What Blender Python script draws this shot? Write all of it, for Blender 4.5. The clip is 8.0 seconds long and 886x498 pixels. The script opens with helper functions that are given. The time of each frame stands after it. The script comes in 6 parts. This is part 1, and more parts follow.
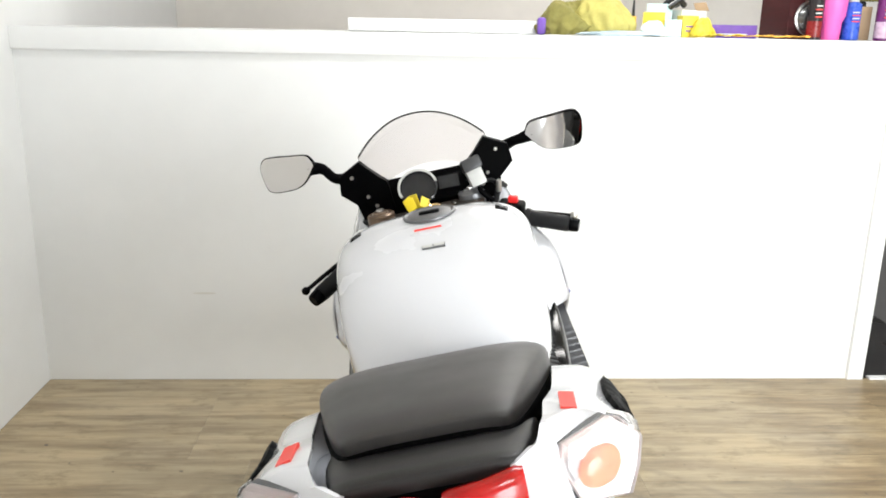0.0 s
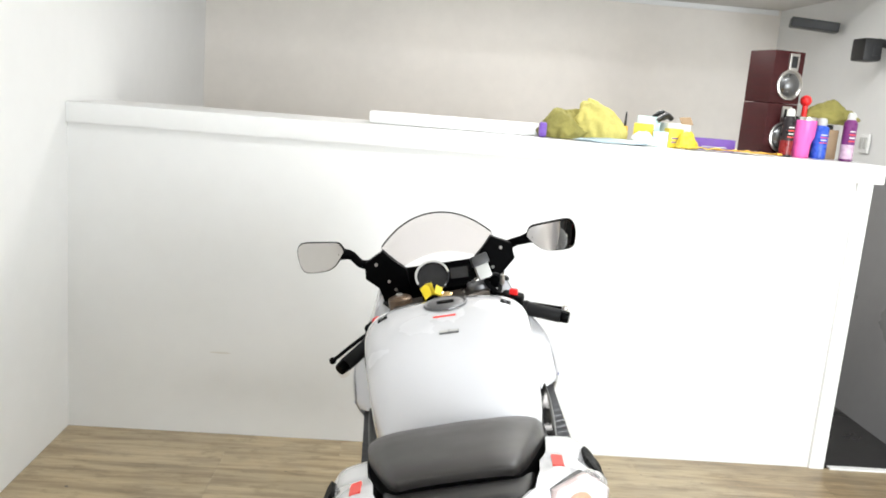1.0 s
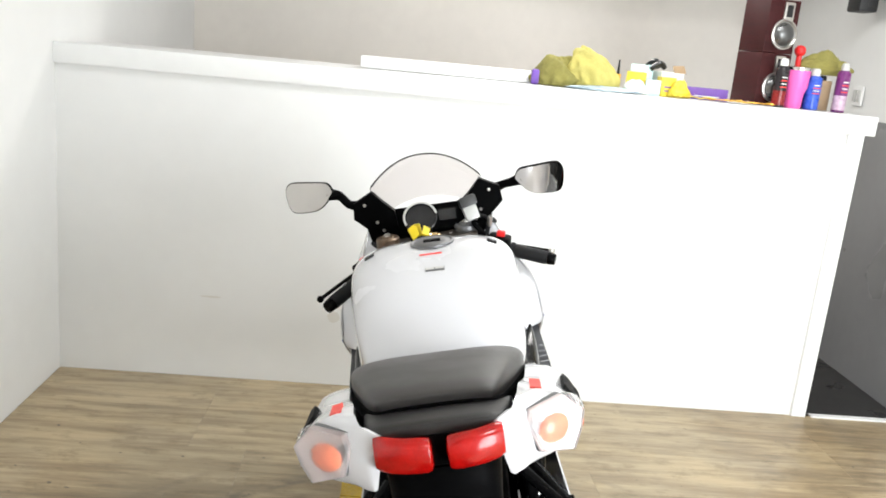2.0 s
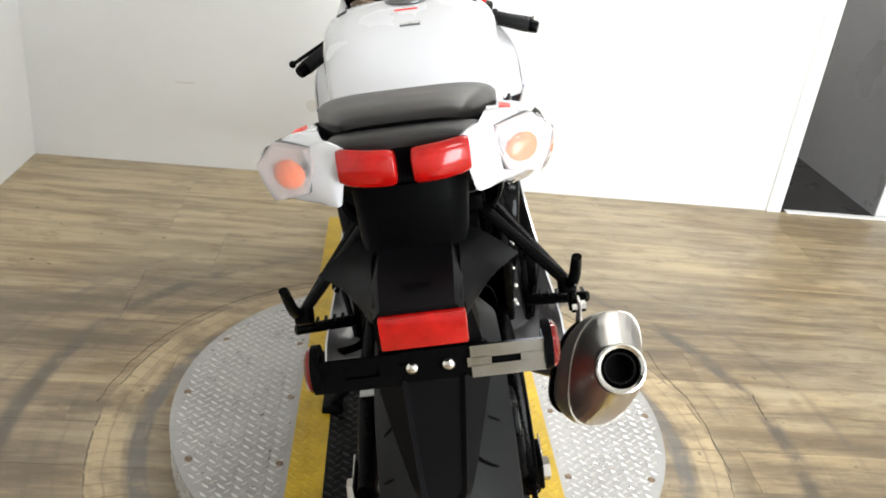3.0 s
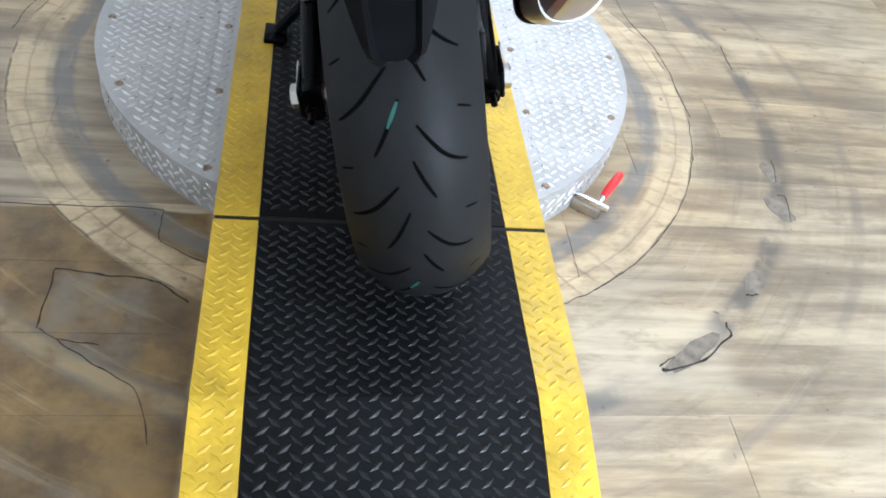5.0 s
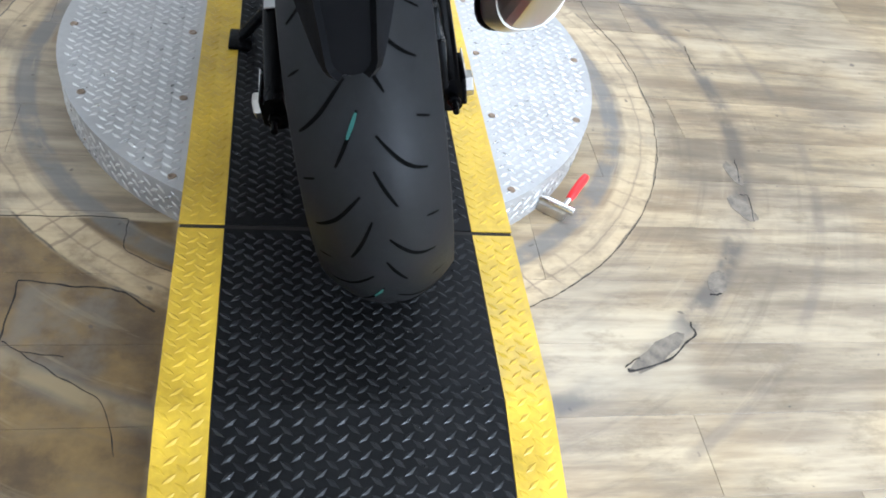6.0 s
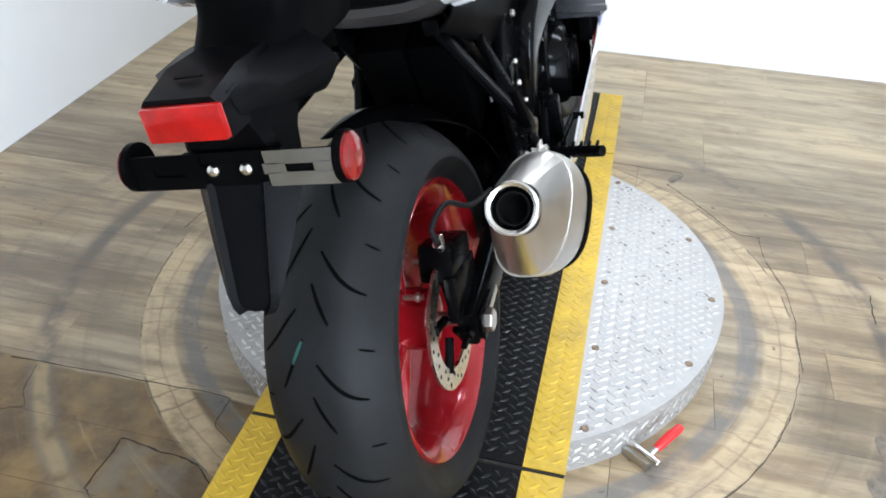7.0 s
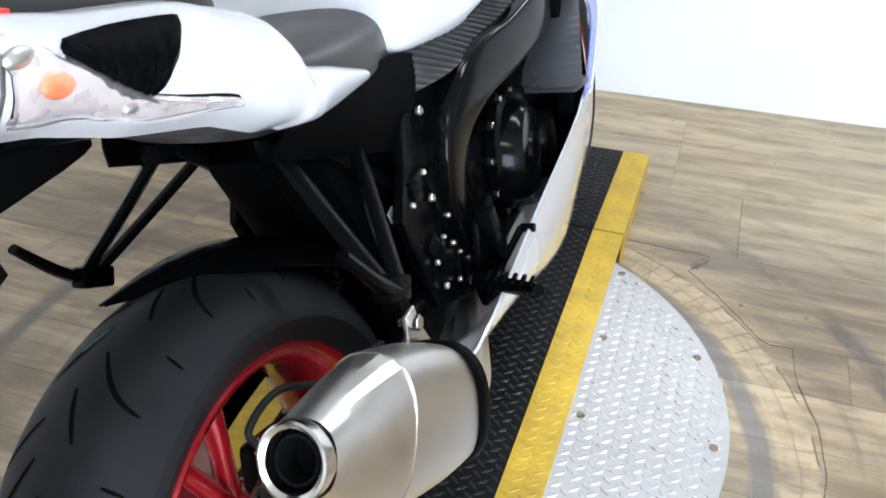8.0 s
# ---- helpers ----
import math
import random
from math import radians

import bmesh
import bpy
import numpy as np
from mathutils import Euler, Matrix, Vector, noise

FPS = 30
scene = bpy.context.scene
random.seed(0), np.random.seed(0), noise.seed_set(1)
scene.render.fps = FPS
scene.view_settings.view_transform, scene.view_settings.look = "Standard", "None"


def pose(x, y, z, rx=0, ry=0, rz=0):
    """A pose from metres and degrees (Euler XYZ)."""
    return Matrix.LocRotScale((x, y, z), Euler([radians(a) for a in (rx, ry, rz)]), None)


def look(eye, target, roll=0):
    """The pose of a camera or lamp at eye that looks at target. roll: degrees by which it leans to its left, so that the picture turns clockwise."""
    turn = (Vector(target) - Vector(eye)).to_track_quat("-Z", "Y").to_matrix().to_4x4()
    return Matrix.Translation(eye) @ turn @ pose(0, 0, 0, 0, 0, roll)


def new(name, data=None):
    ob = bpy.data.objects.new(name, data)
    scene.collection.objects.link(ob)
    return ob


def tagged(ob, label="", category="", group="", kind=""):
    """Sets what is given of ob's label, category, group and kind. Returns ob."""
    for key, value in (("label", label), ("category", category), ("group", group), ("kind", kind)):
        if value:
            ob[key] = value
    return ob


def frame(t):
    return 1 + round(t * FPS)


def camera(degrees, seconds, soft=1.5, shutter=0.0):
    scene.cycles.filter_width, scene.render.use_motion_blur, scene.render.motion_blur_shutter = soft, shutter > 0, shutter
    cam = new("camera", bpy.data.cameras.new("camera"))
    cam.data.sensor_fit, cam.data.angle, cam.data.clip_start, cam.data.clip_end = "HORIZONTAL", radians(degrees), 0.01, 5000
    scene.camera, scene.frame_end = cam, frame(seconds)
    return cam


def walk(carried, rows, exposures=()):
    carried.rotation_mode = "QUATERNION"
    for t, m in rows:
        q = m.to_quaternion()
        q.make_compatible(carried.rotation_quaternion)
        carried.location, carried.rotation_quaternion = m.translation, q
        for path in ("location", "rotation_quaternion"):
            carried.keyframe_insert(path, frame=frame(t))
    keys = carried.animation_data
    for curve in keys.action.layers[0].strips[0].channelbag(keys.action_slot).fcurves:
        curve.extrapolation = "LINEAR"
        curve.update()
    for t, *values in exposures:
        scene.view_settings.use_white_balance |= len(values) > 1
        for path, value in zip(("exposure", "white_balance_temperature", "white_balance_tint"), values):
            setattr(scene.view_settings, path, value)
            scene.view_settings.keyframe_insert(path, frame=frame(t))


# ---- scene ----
cam = camera(56.3, 8.0, soft=1.8)
PATH = [
    (0, (-0.156, -0.763, 1.351), (-0.061, 1.163, 0.822), 1.1),
    (0.2, (-0.18, -0.873, 1.374), (-0.079, 1.058, 0.862), 3.3),
    (0.5, (-0.206, -0.976, 1.442), (-0.052, 0.971, 1.014), 2.4),
    (1, (-0.226, -1.032, 1.459), (-0.109, 0.93, 1.089), 4.7),
    (2.3, (-0.199, -1.048, 1.4), (-0.049, 0.857, 0.811), 5.8),
    (2.5, (-0.191, -1.041, 1.376), (-0.026, 0.829, 0.688), 6.0),
    (3, (-0.176, -1.058, 1.314), (0.029, 0.727, 0.436), 6.9),
    (3.5, (-0.169, -1.056, 1.236), (0.089, 0.583, 0.12), 9.0),
    (4, (-0.161, -1.047, 1.171), (0.149, 0.449, -0.12), 11.2),
    (4.2, (-0.157, -1.043, 1.156), (0.168, 0.414, -0.174), 11.6),
    (4.7, (-0.153, -1.045, 1.131), (0.194, 0.339, -0.271), 12.4),
    (5.8, (-0.147, -1.051, 1.119), (0.245, 0.254, -0.346), 13.5),
    (6, (-0.137, -1.045, 1.141), (0.273, 0.295, -0.286), 13.5),
    (6.2, (-0.109, -1.038, 1.157), (0.198, 0.341, -0.259), 9.1),
    (6.4, (-0.035, -1.033, 1.173), (0.082, 0.43, -0.186), 3.7),
    (6.5, (0.018, -1.031, 1.185), (0.032, 0.487, -0.118), 3.1),
    (6.6, (0.078, -1.032, 1.203), (-0.016, 0.535, -0.037), 3.0),
    (6.8, (0.202, -1.04, 1.234), (0.001, 0.59, 0.093), 6.1),
    (7, (0.284, -1.003, 1.247), (-0.065, 0.593, 0.094), 1.9),
    (7.2, (0.33, -0.928, 1.235), (-0.17, 0.658, 0.124), -0.6),
    (7.5, (0.372, -0.758, 1.238), (-0.051, 0.826, 0.094), 6.3),
    (7.8, (0.409, -0.627, 1.257), (-0.012, 0.975, 0.135), 3.8),
    (8, (0.446, -0.54, 1.235), (-0.098, 1.004, 0.086), -0.3),
]
walk(cam, [(t, look(eye, target, roll)) for t, eye, target, roll in PATH],
     exposures=[(0.0, 0.05, 6450, 10), (1.0, 0.05, 6400, 10), (2.5, 0.05, 6450, 10), (3.5, 0.05, 6450, 10), (4.5, 0.22, 5560, 10), (6.0, 0.32, 5380, 10), (6.6, 0.14, 5560, 10), (7.2, 0.05, 5700, 10), (8.0, -0.05, 5700, 10)])

# ---- world and lamps ----
world = bpy.data.worlds.new("world")
scene.world = world
world.use_nodes = True
world.node_tree.nodes["Background"].inputs[0].default_value = (0.9, 0.95, 1.0, 1)
world.node_tree.nodes["Background"].inputs[1].default_value = 0.3


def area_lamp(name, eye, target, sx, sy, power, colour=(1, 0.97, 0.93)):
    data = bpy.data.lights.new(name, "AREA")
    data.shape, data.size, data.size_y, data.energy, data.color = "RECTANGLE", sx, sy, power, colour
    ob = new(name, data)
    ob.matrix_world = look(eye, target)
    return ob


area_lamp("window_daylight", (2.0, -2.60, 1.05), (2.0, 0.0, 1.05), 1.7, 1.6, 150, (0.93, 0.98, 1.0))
area_lamp("ceiling_lamp_rear", (1.0, -1.5, 2.72), (1.0, -1.5, 0), 1.2, 0.4, 28, (0.96, 0.99, 1.0))
area_lamp("ceiling_lamp_middle", (0.85, 1.3, 2.72), (0.85, 1.3, 0), 1.4, 0.3, 38, (0.96, 0.99, 1.0))
area_lamp("ceiling_lamp_back_room", (0.5, 3.0, 2.12), (0.5, 3.0, 0), 1.0, 0.3, 24, (1.0, 0.97, 0.93))

# ---- materials ----


def material(name, colour, rough=0.5, metal=0.0, vary=0.12, scale=6.0, bump=0.0, bump_scale=60.0, coat=0.0, trans=0.0, ior=1.45, stretch=(1, 1, 1), spec=0.5, rough_vary=0.08):
    """A surface whose tone and gloss vary at two scales, with fine relief."""
    m = bpy.data.materials.new(name)
    m.use_nodes = True
    nt = m.node_tree
    n, l = nt.nodes, nt.links
    b = n["Principled BSDF"]
    co = n.new("ShaderNodeTexCoord")
    mp = n.new("ShaderNodeMapping")
    mp.inputs["Scale"].default_value = stretch
    l.new(co.outputs["Object"], mp.inputs[0])
    big = n.new("ShaderNodeTexNoise")
    big.inputs["Scale"].default_value, big.inputs["Detail"].default_value = scale, 5
    l.new(mp.outputs[0], big.inputs["Vector"])
    fine = n.new("ShaderNodeTexNoise")
    fine.inputs["Scale"].default_value, fine.inputs["Detail"].default_value = scale * 9, 4
    l.new(mp.outputs[0], fine.inputs["Vector"])
    mean = n.new("ShaderNodeMath")
    mean.operation = "MULTIPLY_ADD"
    l.new(fine.outputs[0], mean.inputs[0])
    mean.inputs[1].default_value = 0.4
    l.new(big.outputs[0], mean.inputs[2])
    ramp = n.new("ShaderNodeMapRange")
    ramp.inputs[1].default_value, ramp.inputs[2].default_value = 0.45, 0.95
    ramp.inputs[3].default_value, ramp.inputs[4].default_value = 1 - vary, 1 + vary
    l.new(mean.outputs[0], ramp.inputs[0])
    mul = n.new("ShaderNodeVectorMath")
    mul.operation = "SCALE"
    mul.inputs[0].default_value = colour
    l.new(ramp.outputs[0], mul.inputs["Scale"])
    l.new(mul.outputs[0], b.inputs["Base Color"])
    rr = n.new("ShaderNodeMapRange")
    rr.inputs[1].default_value, rr.inputs[2].default_value = 0.3, 0.7
    rr.inputs[3].default_value, rr.inputs[4].default_value = max(0.0, rough - rough_vary), min(1.0, rough + rough_vary)
    l.new(big.outputs[0], rr.inputs[0])
    l.new(rr.outputs[0], b.inputs["Roughness"])
    b.inputs["Metallic"].default_value = metal
    b.inputs["IOR"].default_value = ior
    b.inputs["Transmission Weight"].default_value = trans
    b.inputs["Coat Weight"].default_value = coat
    b.inputs["Coat Roughness"].default_value = 0.04
    b.inputs["Specular IOR Level"].default_value = spec
    if bump:
        t = n.new("ShaderNodeTexNoise")
        t.inputs["Scale"].default_value, t.inputs["Detail"].default_value = bump_scale, 3
        l.new(mp.outputs[0], t.inputs["Vector"])
        bp = n.new("ShaderNodeBump")
        bp.inputs["Strength"].default_value, bp.inputs["Distance"].default_value = bump, 0.002
        l.new(t.outputs[0], bp.inputs["Height"])
        l.new(bp.outputs[0], b.inputs["Normal"])
    return m


TURN_X, TURN_Y = 0.0075, 0.5765


def floor_material():
    """Weathered vinyl planks with the turntable's worn rings round its middle."""
    m = bpy.data.materials.new("plank_floor")
    m.use_nodes = True
    nt = m.node_tree
    n, l = nt.nodes, nt.links
    b = n["Principled BSDF"]
    geo = n.new("ShaderNodeNewGeometry")
    info = n.new("ShaderNodeObjectInfo")

    def noise_of(vec, scale, detail=5, rough=0.6):
        t = n.new("ShaderNodeTexNoise")
        t.inputs["Scale"].default_value, t.inputs["Detail"].default_value, t.inputs["Roughness"].default_value = scale, detail, rough
        l.new(vec, t.inputs["Vector"])
        return t.outputs[0]

    def math_of(op, a, c=None, d=None):
        t = n.new("ShaderNodeMath")
        t.operation = op
        for i, v in enumerate((a, c, d)):
            if v is None:
                continue
            if isinstance(v, (int, float)):
                t.inputs[i].default_value = v
            else:
                l.new(v, t.inputs[i])
        return t.outputs[0]

    def remap(v, a, c, d=0.0, e=1.0):
        t = n.new("ShaderNodeMapRange")
        t.interpolation_type = "SMOOTHSTEP"
        l.new(v, t.inputs[0])
        t.inputs[1].default_value, t.inputs[2].default_value, t.inputs[3].default_value, t.inputs[4].default_value = a, c, d, e
        return t.outputs[0]

    def mix(f, a, c, how="MIX"):
        t = n.new("ShaderNodeMix")
        t.data_type, t.blend_type = "RGBA", how
        if isinstance(f, (int, float)):
            t.inputs[0].default_value = f
        else:
            l.new(f, t.inputs[0])
        for i, v in ((6, a), (7, c)):
            if isinstance(v, tuple):
                t.inputs[i].default_value = (*v, 1)
            else:
                l.new(v, t.inputs[i])
        return t.outputs[2]

    # grain runs along x, each plank shifted by its own random number
    shift = n.new("ShaderNodeVectorMath")
    shift.operation = "MULTIPLY_ADD"
    l.new(geo.outputs["Position"], shift.inputs[0])
    shift.inputs[1].default_value = (0.9, 9.0, 1)
    rnd = n.new("ShaderNodeCombineXYZ")
    l.new(math_of("MULTIPLY", info.outputs["Random"], 37.0), rnd.inputs[0])
    l.new(math_of("MULTIPLY", info.outputs["Random"], 91.0), rnd.inputs[2])
    l.new(rnd.outputs[0], shift.inputs[2])
    streak = noise_of(shift.outputs[0], 2.2, 7, 0.62)
    fine = noise_of(shift.outputs[0], 14, 5, 0.6)
    cloud = noise_of(geo.outputs["Position"], 1.6, 4)
    cloud2 = noise_of(geo.outputs["Position"], 9, 5)
    base = mix(remap(streak, 0.36, 0.66), (0.24, 0.170, 0.094), (0.46, 0.352, 0.205))
    base = mix(remap(fine, 0.4, 0.72, 0, 0.35), base, (0.24, 0.182, 0.118))
    grey = mix(remap(streak, 0.3, 0.68), (0.18, 0.155, 0.125), (0.36, 0.315, 0.245))
    base = mix(remap(cloud, 0.4, 0.62, 0, 0.45), base, grey)
    tone = math_of("MULTIPLY_ADD", info.outputs["Random"], 0.28, 0.86)
    sc = n.new("ShaderNodeVectorMath")
    sc.operation = "SCALE"
    l.new(base, sc.inputs[0])
    l.new(tone, sc.inputs["Scale"])
    base = sc.outputs[0]
    # dark smears of dirt and rubber along the planks
    wide = n.new("ShaderNodeVectorMath")
    wide.operation = "MULTIPLY"
    l.new(geo.outputs["Position"], wide.inputs[0])
    wide.inputs[1].default_value = (0.8, 4.5, 1)
    smear = noise_of(wide.outputs[0], 2.0, 6, 0.68)
    base = mix(remap(smear, 0.47, 0.68, 0, 0.40), base, (0.105, 0.082, 0.058))
    base = mix(remap(smear, 0.26, 0.42, 0.4, 0.0), base, (0.47, 0.40, 0.29))
    # bare brown underlay where planks are missing
    pos = n.new("ShaderNodeSeparateXYZ")
    l.new(geo.outputs["Position"], pos.inputs[0])
    jag = math_of("MULTIPLY_ADD", cloud, 0.10, -0.05)
    hole = math_of("MULTIPLY", remap(math_of("ADD", pos.outputs[1], jag), 0.083, 0.091, 1.0, 0.0), remap(math_of("ADD", pos.outputs[0], jag), -0.31, -0.29, 1.0, 0.0))
    hole = math_of("MULTIPLY", hole, math_of("MULTIPLY", remap(pos.outputs[0], -1.15, -1.0), remap(pos.outputs[1], -0.75, -0.5)))
    under = mix(remap(noise_of(geo.outputs["Position"], 7, 6, 0.65), 0.35, 0.68), (0.055, 0.031, 0.010), (0.19, 0.118, 0.036))
    base = mix(math_of("MULTIPLY", hole, 0.95), base, under)
    # rings round the turntable
    sub = n.new("ShaderNodeVectorMath")
    sub.operation = "SUBTRACT"
    l.new(geo.outputs["Position"], sub.inputs[0])
    sub.inputs[1].default_value = (TURN_X, TURN_Y, 0)
    sep = n.new("ShaderNodeSeparateXYZ")
    l.new(sub.outputs[0], sep.inputs[0])
    rad = math_of("SQRT", math_of("ADD", math_of("POWER", sep.outputs[0], 2.0), math_of("POWER", sep.outputs[1], 2.0)))
    wob = math_of("ADD", rad, math_of("MULTIPLY_ADD", cloud2, 0.024, -0.012))

    def band(v, a, c, soft):
        return math_of("MULTIPLY", remap(v, a - soft, a + soft), remap(v, c - soft, c + soft, 1.0, 0.0))

    def patchy(v, lo, hi):
        return math_of("MULTIPLY", v, remap(cloud2, lo, hi))

    ang = math_of("ARCTAN2", sep.outputs[1], sep.outputs[0])
    hatch = math_of("SINE", math_of("MULTIPLY_ADD", ang, 96.0, math_of("MULTIPLY", cloud2, 7.0)))
    worn = mix(math_of("MULTIPLY", remap(hatch, 0.86, 1.0, 0, 0.65), remap(noise_of(geo.outputs["Position"], 4.5, 3), 0.42, 0.6)), mix(fine, (0.42, 0.31, 0.17), (0.60, 0.47, 0.29)), (0.17, 0.115, 0.075))
    worn = mix(math_of("MULTIPLY", band(wob, 0.727, 0.731, 0.002), 0.6), worn, (0.20, 0.14, 0.09))
    base = mix(math_of("MULTIPLY", patchy(band(rad, 0.692, 0.768, 0.006), 0.28, 0.58), 0.8), base, worn)
    base = mix(math_of("MULTIPLY", patchy(band(wob, 0.638, 0.678, 0.007), 0.3, 0.5), 0.75), base, (0.135, 0.13, 0.125))
    base = mix(math_of("MULTIPLY", patchy(band(wob, 0.766, 0.770, 0.002), 0.44, 0.56), 0.9), base, (0.06, 0.045, 0.032))
    polar = n.new("ShaderNodeCombineXYZ")
    l.new(math_of("MULTIPLY", ang, 1.1), polar.inputs[0])
    l.new(math_of("MULTIPLY", rad, 16.0), polar.inputs[1])
    swirl = noise_of(polar.outputs[0], 1.6, 6, 0.65)
    near = math_of("MULTIPLY", remap(rad, 0.60, 0.66), remap(rad, 1.05, 1.35, 1.0, 0.0))
    base = mix(math_of("MULTIPLY", near, remap(swirl, 0.52, 0.72, 0, 0.4)), base, (0.095, 0.075, 0.055))
    base = mix(math_of("MULTIPLY", near, remap(swirl, 0.30, 0.42, 0.28, 0.0)), base, (0.52, 0.42, 0.27))
    base = mix(math_of("MULTIPLY", patchy(band(wob, 0.942, 0.998, 0.012), 0.28, 0.6), 0.62), base, (0.150, 0.122, 0.095))
    base = mix(math_of("MULTIPLY", patchy(band(wob, 0.95, 0.985, 0.008), 0.4, 0.58), 0.75), base, (0.085, 0.075, 0.066))
    base = mix(math_of("MULTIPLY", patchy(band(wob, 1.135, 1.158, 0.008), 0.35, 0.6), 0.5), base, (0.14, 0.115, 0.095))
    dirt = math_of("MULTIPLY", math_of("MULTIPLY", remap(rad, 0.76, 0.86), remap(rad, 1.2, 1.5, 1.0, 0.0)), remap(pos.outputs[1], -0.15, 0.3))
    base = mix(math_of("MULTIPLY", dirt, remap(smear, 0.40, 0.60, 0.14, 0.62)), base, (0.115, 0.088, 0.060))
    # planks paler towards the half wall: brightness painted into their colour
    far_light = math_of("MULTIPLY", remap(pos.outputs[1], 1.15, 1.6), remap(pos.outputs[0], 1.3, 1.0))
    base = mix(math_of("MULTIPLY", far_light, remap(streak, 0.3, 0.6, 0.16, 0.45)), base, (0.54, 0.435, 0.27))
    # pale arc over the underlay, a grey patch and a pale plank
    def patch_of(x0, x1, y0, y1, soft=0.012):
        px_, py_ = math_of("ADD", pos.outputs[0], jag), math_of("ADD", pos.outputs[1], jag)
        return math_of("MULTIPLY", band(px_, x0, x1, soft), band(py_, y0, y1, soft))

    lower_left = math_of("MULTIPLY", hole, patchy(band(wob, 0.955, 0.985, 0.008), 0.35, 0.55))
    base = mix(math_of("MULTIPLY", lower_left, 0.6), base, (0.34, 0.25, 0.115))
    base = mix(math_of("MULTIPLY", patch_of(-0.545, -0.39, -0.26, -0.08), remap(cloud2, 0.42, 0.62, 0.05, 0.7)), base, (0.15, 0.125, 0.095))
    base = mix(math_of("MULTIPLY", patch_of(0.34, 0.63, -0.30, -0.13, 0.03), remap(streak, 0.3, 0.6, 0.15, 0.5)), base, (0.52, 0.44, 0.31))
    blot = n.new("ShaderNodeVectorMath")
    blot.operation = "MULTIPLY"
    l.new(geo.outputs["Position"], blot.inputs[0])
    blot.inputs[1].default_value = (2.2, 5.0, 1)
    base = mix(remap(noise_of(blot.outputs[0], 3.2, 7, 0.72), 0.5, 0.66, 0, 0.42), base, (0.13, 0.094, 0.052))
    spots = noise_of(geo.outputs["Position"], 34, 2, 0.4)
    base = mix(remap(spots, 0.73, 0.77, 0, 0.7), base, (0.07, 0.055, 0.045))
    l.new(base, b.inputs["Base Color"])
    l.new(remap(fine, 0.3, 0.7, 0.3, 0.46), b.inputs["Roughness"])
    bp = n.new("ShaderNodeBump")
    bp.inputs["Strength"].default_value, bp.inputs["Distance"].default_value = 0.25, 0.002
    l.new(streak, bp.inputs["Height"])
    l.new(bp.outputs[0], b.inputs["Normal"])
    return m


M_FLOOR = floor_material()
M_WALL = material("white_wall_paint", (0.80, 0.80, 0.79), 0.55, vary=0.03, scale=1.2, bump=0.12, bump_scale=90)
M_TRIM = material("white_trim_paint", (0.83, 0.83, 0.82), 0.38, vary=0.025, scale=3, bump=0.06, bump_scale=60)
M_CEIL = material("ceiling_paint", (0.72, 0.70, 0.66), 0.8, vary=0.04, scale=2)
M_DARKFLOOR = material("dark_vinyl_floor", (0.022, 0.021, 0.021), 0.3, vary=0.3, scale=3)
M_ALU = material("aluminium_tread_plate", (0.40, 0.388, 0.375), 0.46, 0.35, vary=0.14, scale=9, bump=0.1, bump_scale=120)
M_ALUBAR = material("polished_tread_bars", (0.58, 0.57, 0.55), 0.32, 0.7, vary=0.10, scale=30)
M_BOLT = material("rusty_bolt_steel", (0.22, 0.16, 0.11), 0.5, 0.6, vary=0.4, scale=60)
M_YELLOW = material("worn_yellow_paint", (0.52, 0.34, 0.020), 0.42, vary=0.26, scale=12, bump=0.15, bump_scale=90)
M_RAMP = material("black_tread_coating", (0.0045, 0.0044, 0.0046), 0.5, spec=0.13, vary=0.45, scale=7, bump=0.2, bump_scale=140)
M_WHITE = material("pearl_white_bodywork", (0.63, 0.63, 0.655), 0.22, vary=0.012, scale=3, coat=0.8)
M_BLACK = material("matt_black_plastic", (0.0018, 0.0018, 0.002), 0.45, spec=0.025, vary=0.2, scale=12, bump=0.12, bump_scale=300)
M_FLAP = material("grey_black_plastic", (0.0035, 0.0035, 0.004), 0.36, vary=0.15, scale=14, spec=0.06, bump=0.1, bump_scale=300)
M_GLOSS = material("satin_black_metal", (0.0018, 0.0018, 0.002), 0.22, vary=0.2, scale=10, spec=0.055)
M_ENGINE = material("black_engine_casting", (0.002, 0.002, 0.0023), 0.26, 0.0, spec=0.065, vary=0.25, scale=20, bump=0.12, bump_scale=260)
M_RUBBER = material("tyre_rubber", (0.0105, 0.0105, 0.011), 0.5, spec=0.15, vary=0.22, scale=10, bump=0.12, bump_scale=700)
M_NEARBLACK = material("matt_near_black", (0.0015, 0.0015, 0.0015), 0.9, spec=0.05, vary=0.1)
M_GREEN = material("green_tread_paint", (0.012, 0.075, 0.06), 0.6, vary=0.2, scale=40)
M_RED = material("red_wheel_enamel", (0.26, 0.005, 0.009), 0.22, 0.25, vary=0.08, scale=9, coat=0.6)
M_STEEL = material("brushed_steel", (0.56, 0.54, 0.51), 0.34, 1.0, vary=0.06, scale=5, stretch=(30, 1, 1), rough_vary=0.05)
M_CHROME = material("polished_steel", (0.70, 0.69, 0.665), 0.2, 1.0, vary=0.04, scale=8, rough_vary=0.04)
M_DISC = material("drilled_disc_steel", (0.62, 0.58, 0.50), 0.28, 1.0, vary=0.08, scale=12)
M_DARK = material("exhaust_dark", (0.003, 0.003, 0.003), 0.8, spec=0.1, vary=0.2)
M_SEAT = material("grey_black_seat_vinyl", (0.036, 0.033, 0.032), 0.40, vary=0.10, scale=10, bump=0.10, bump_scale=800)
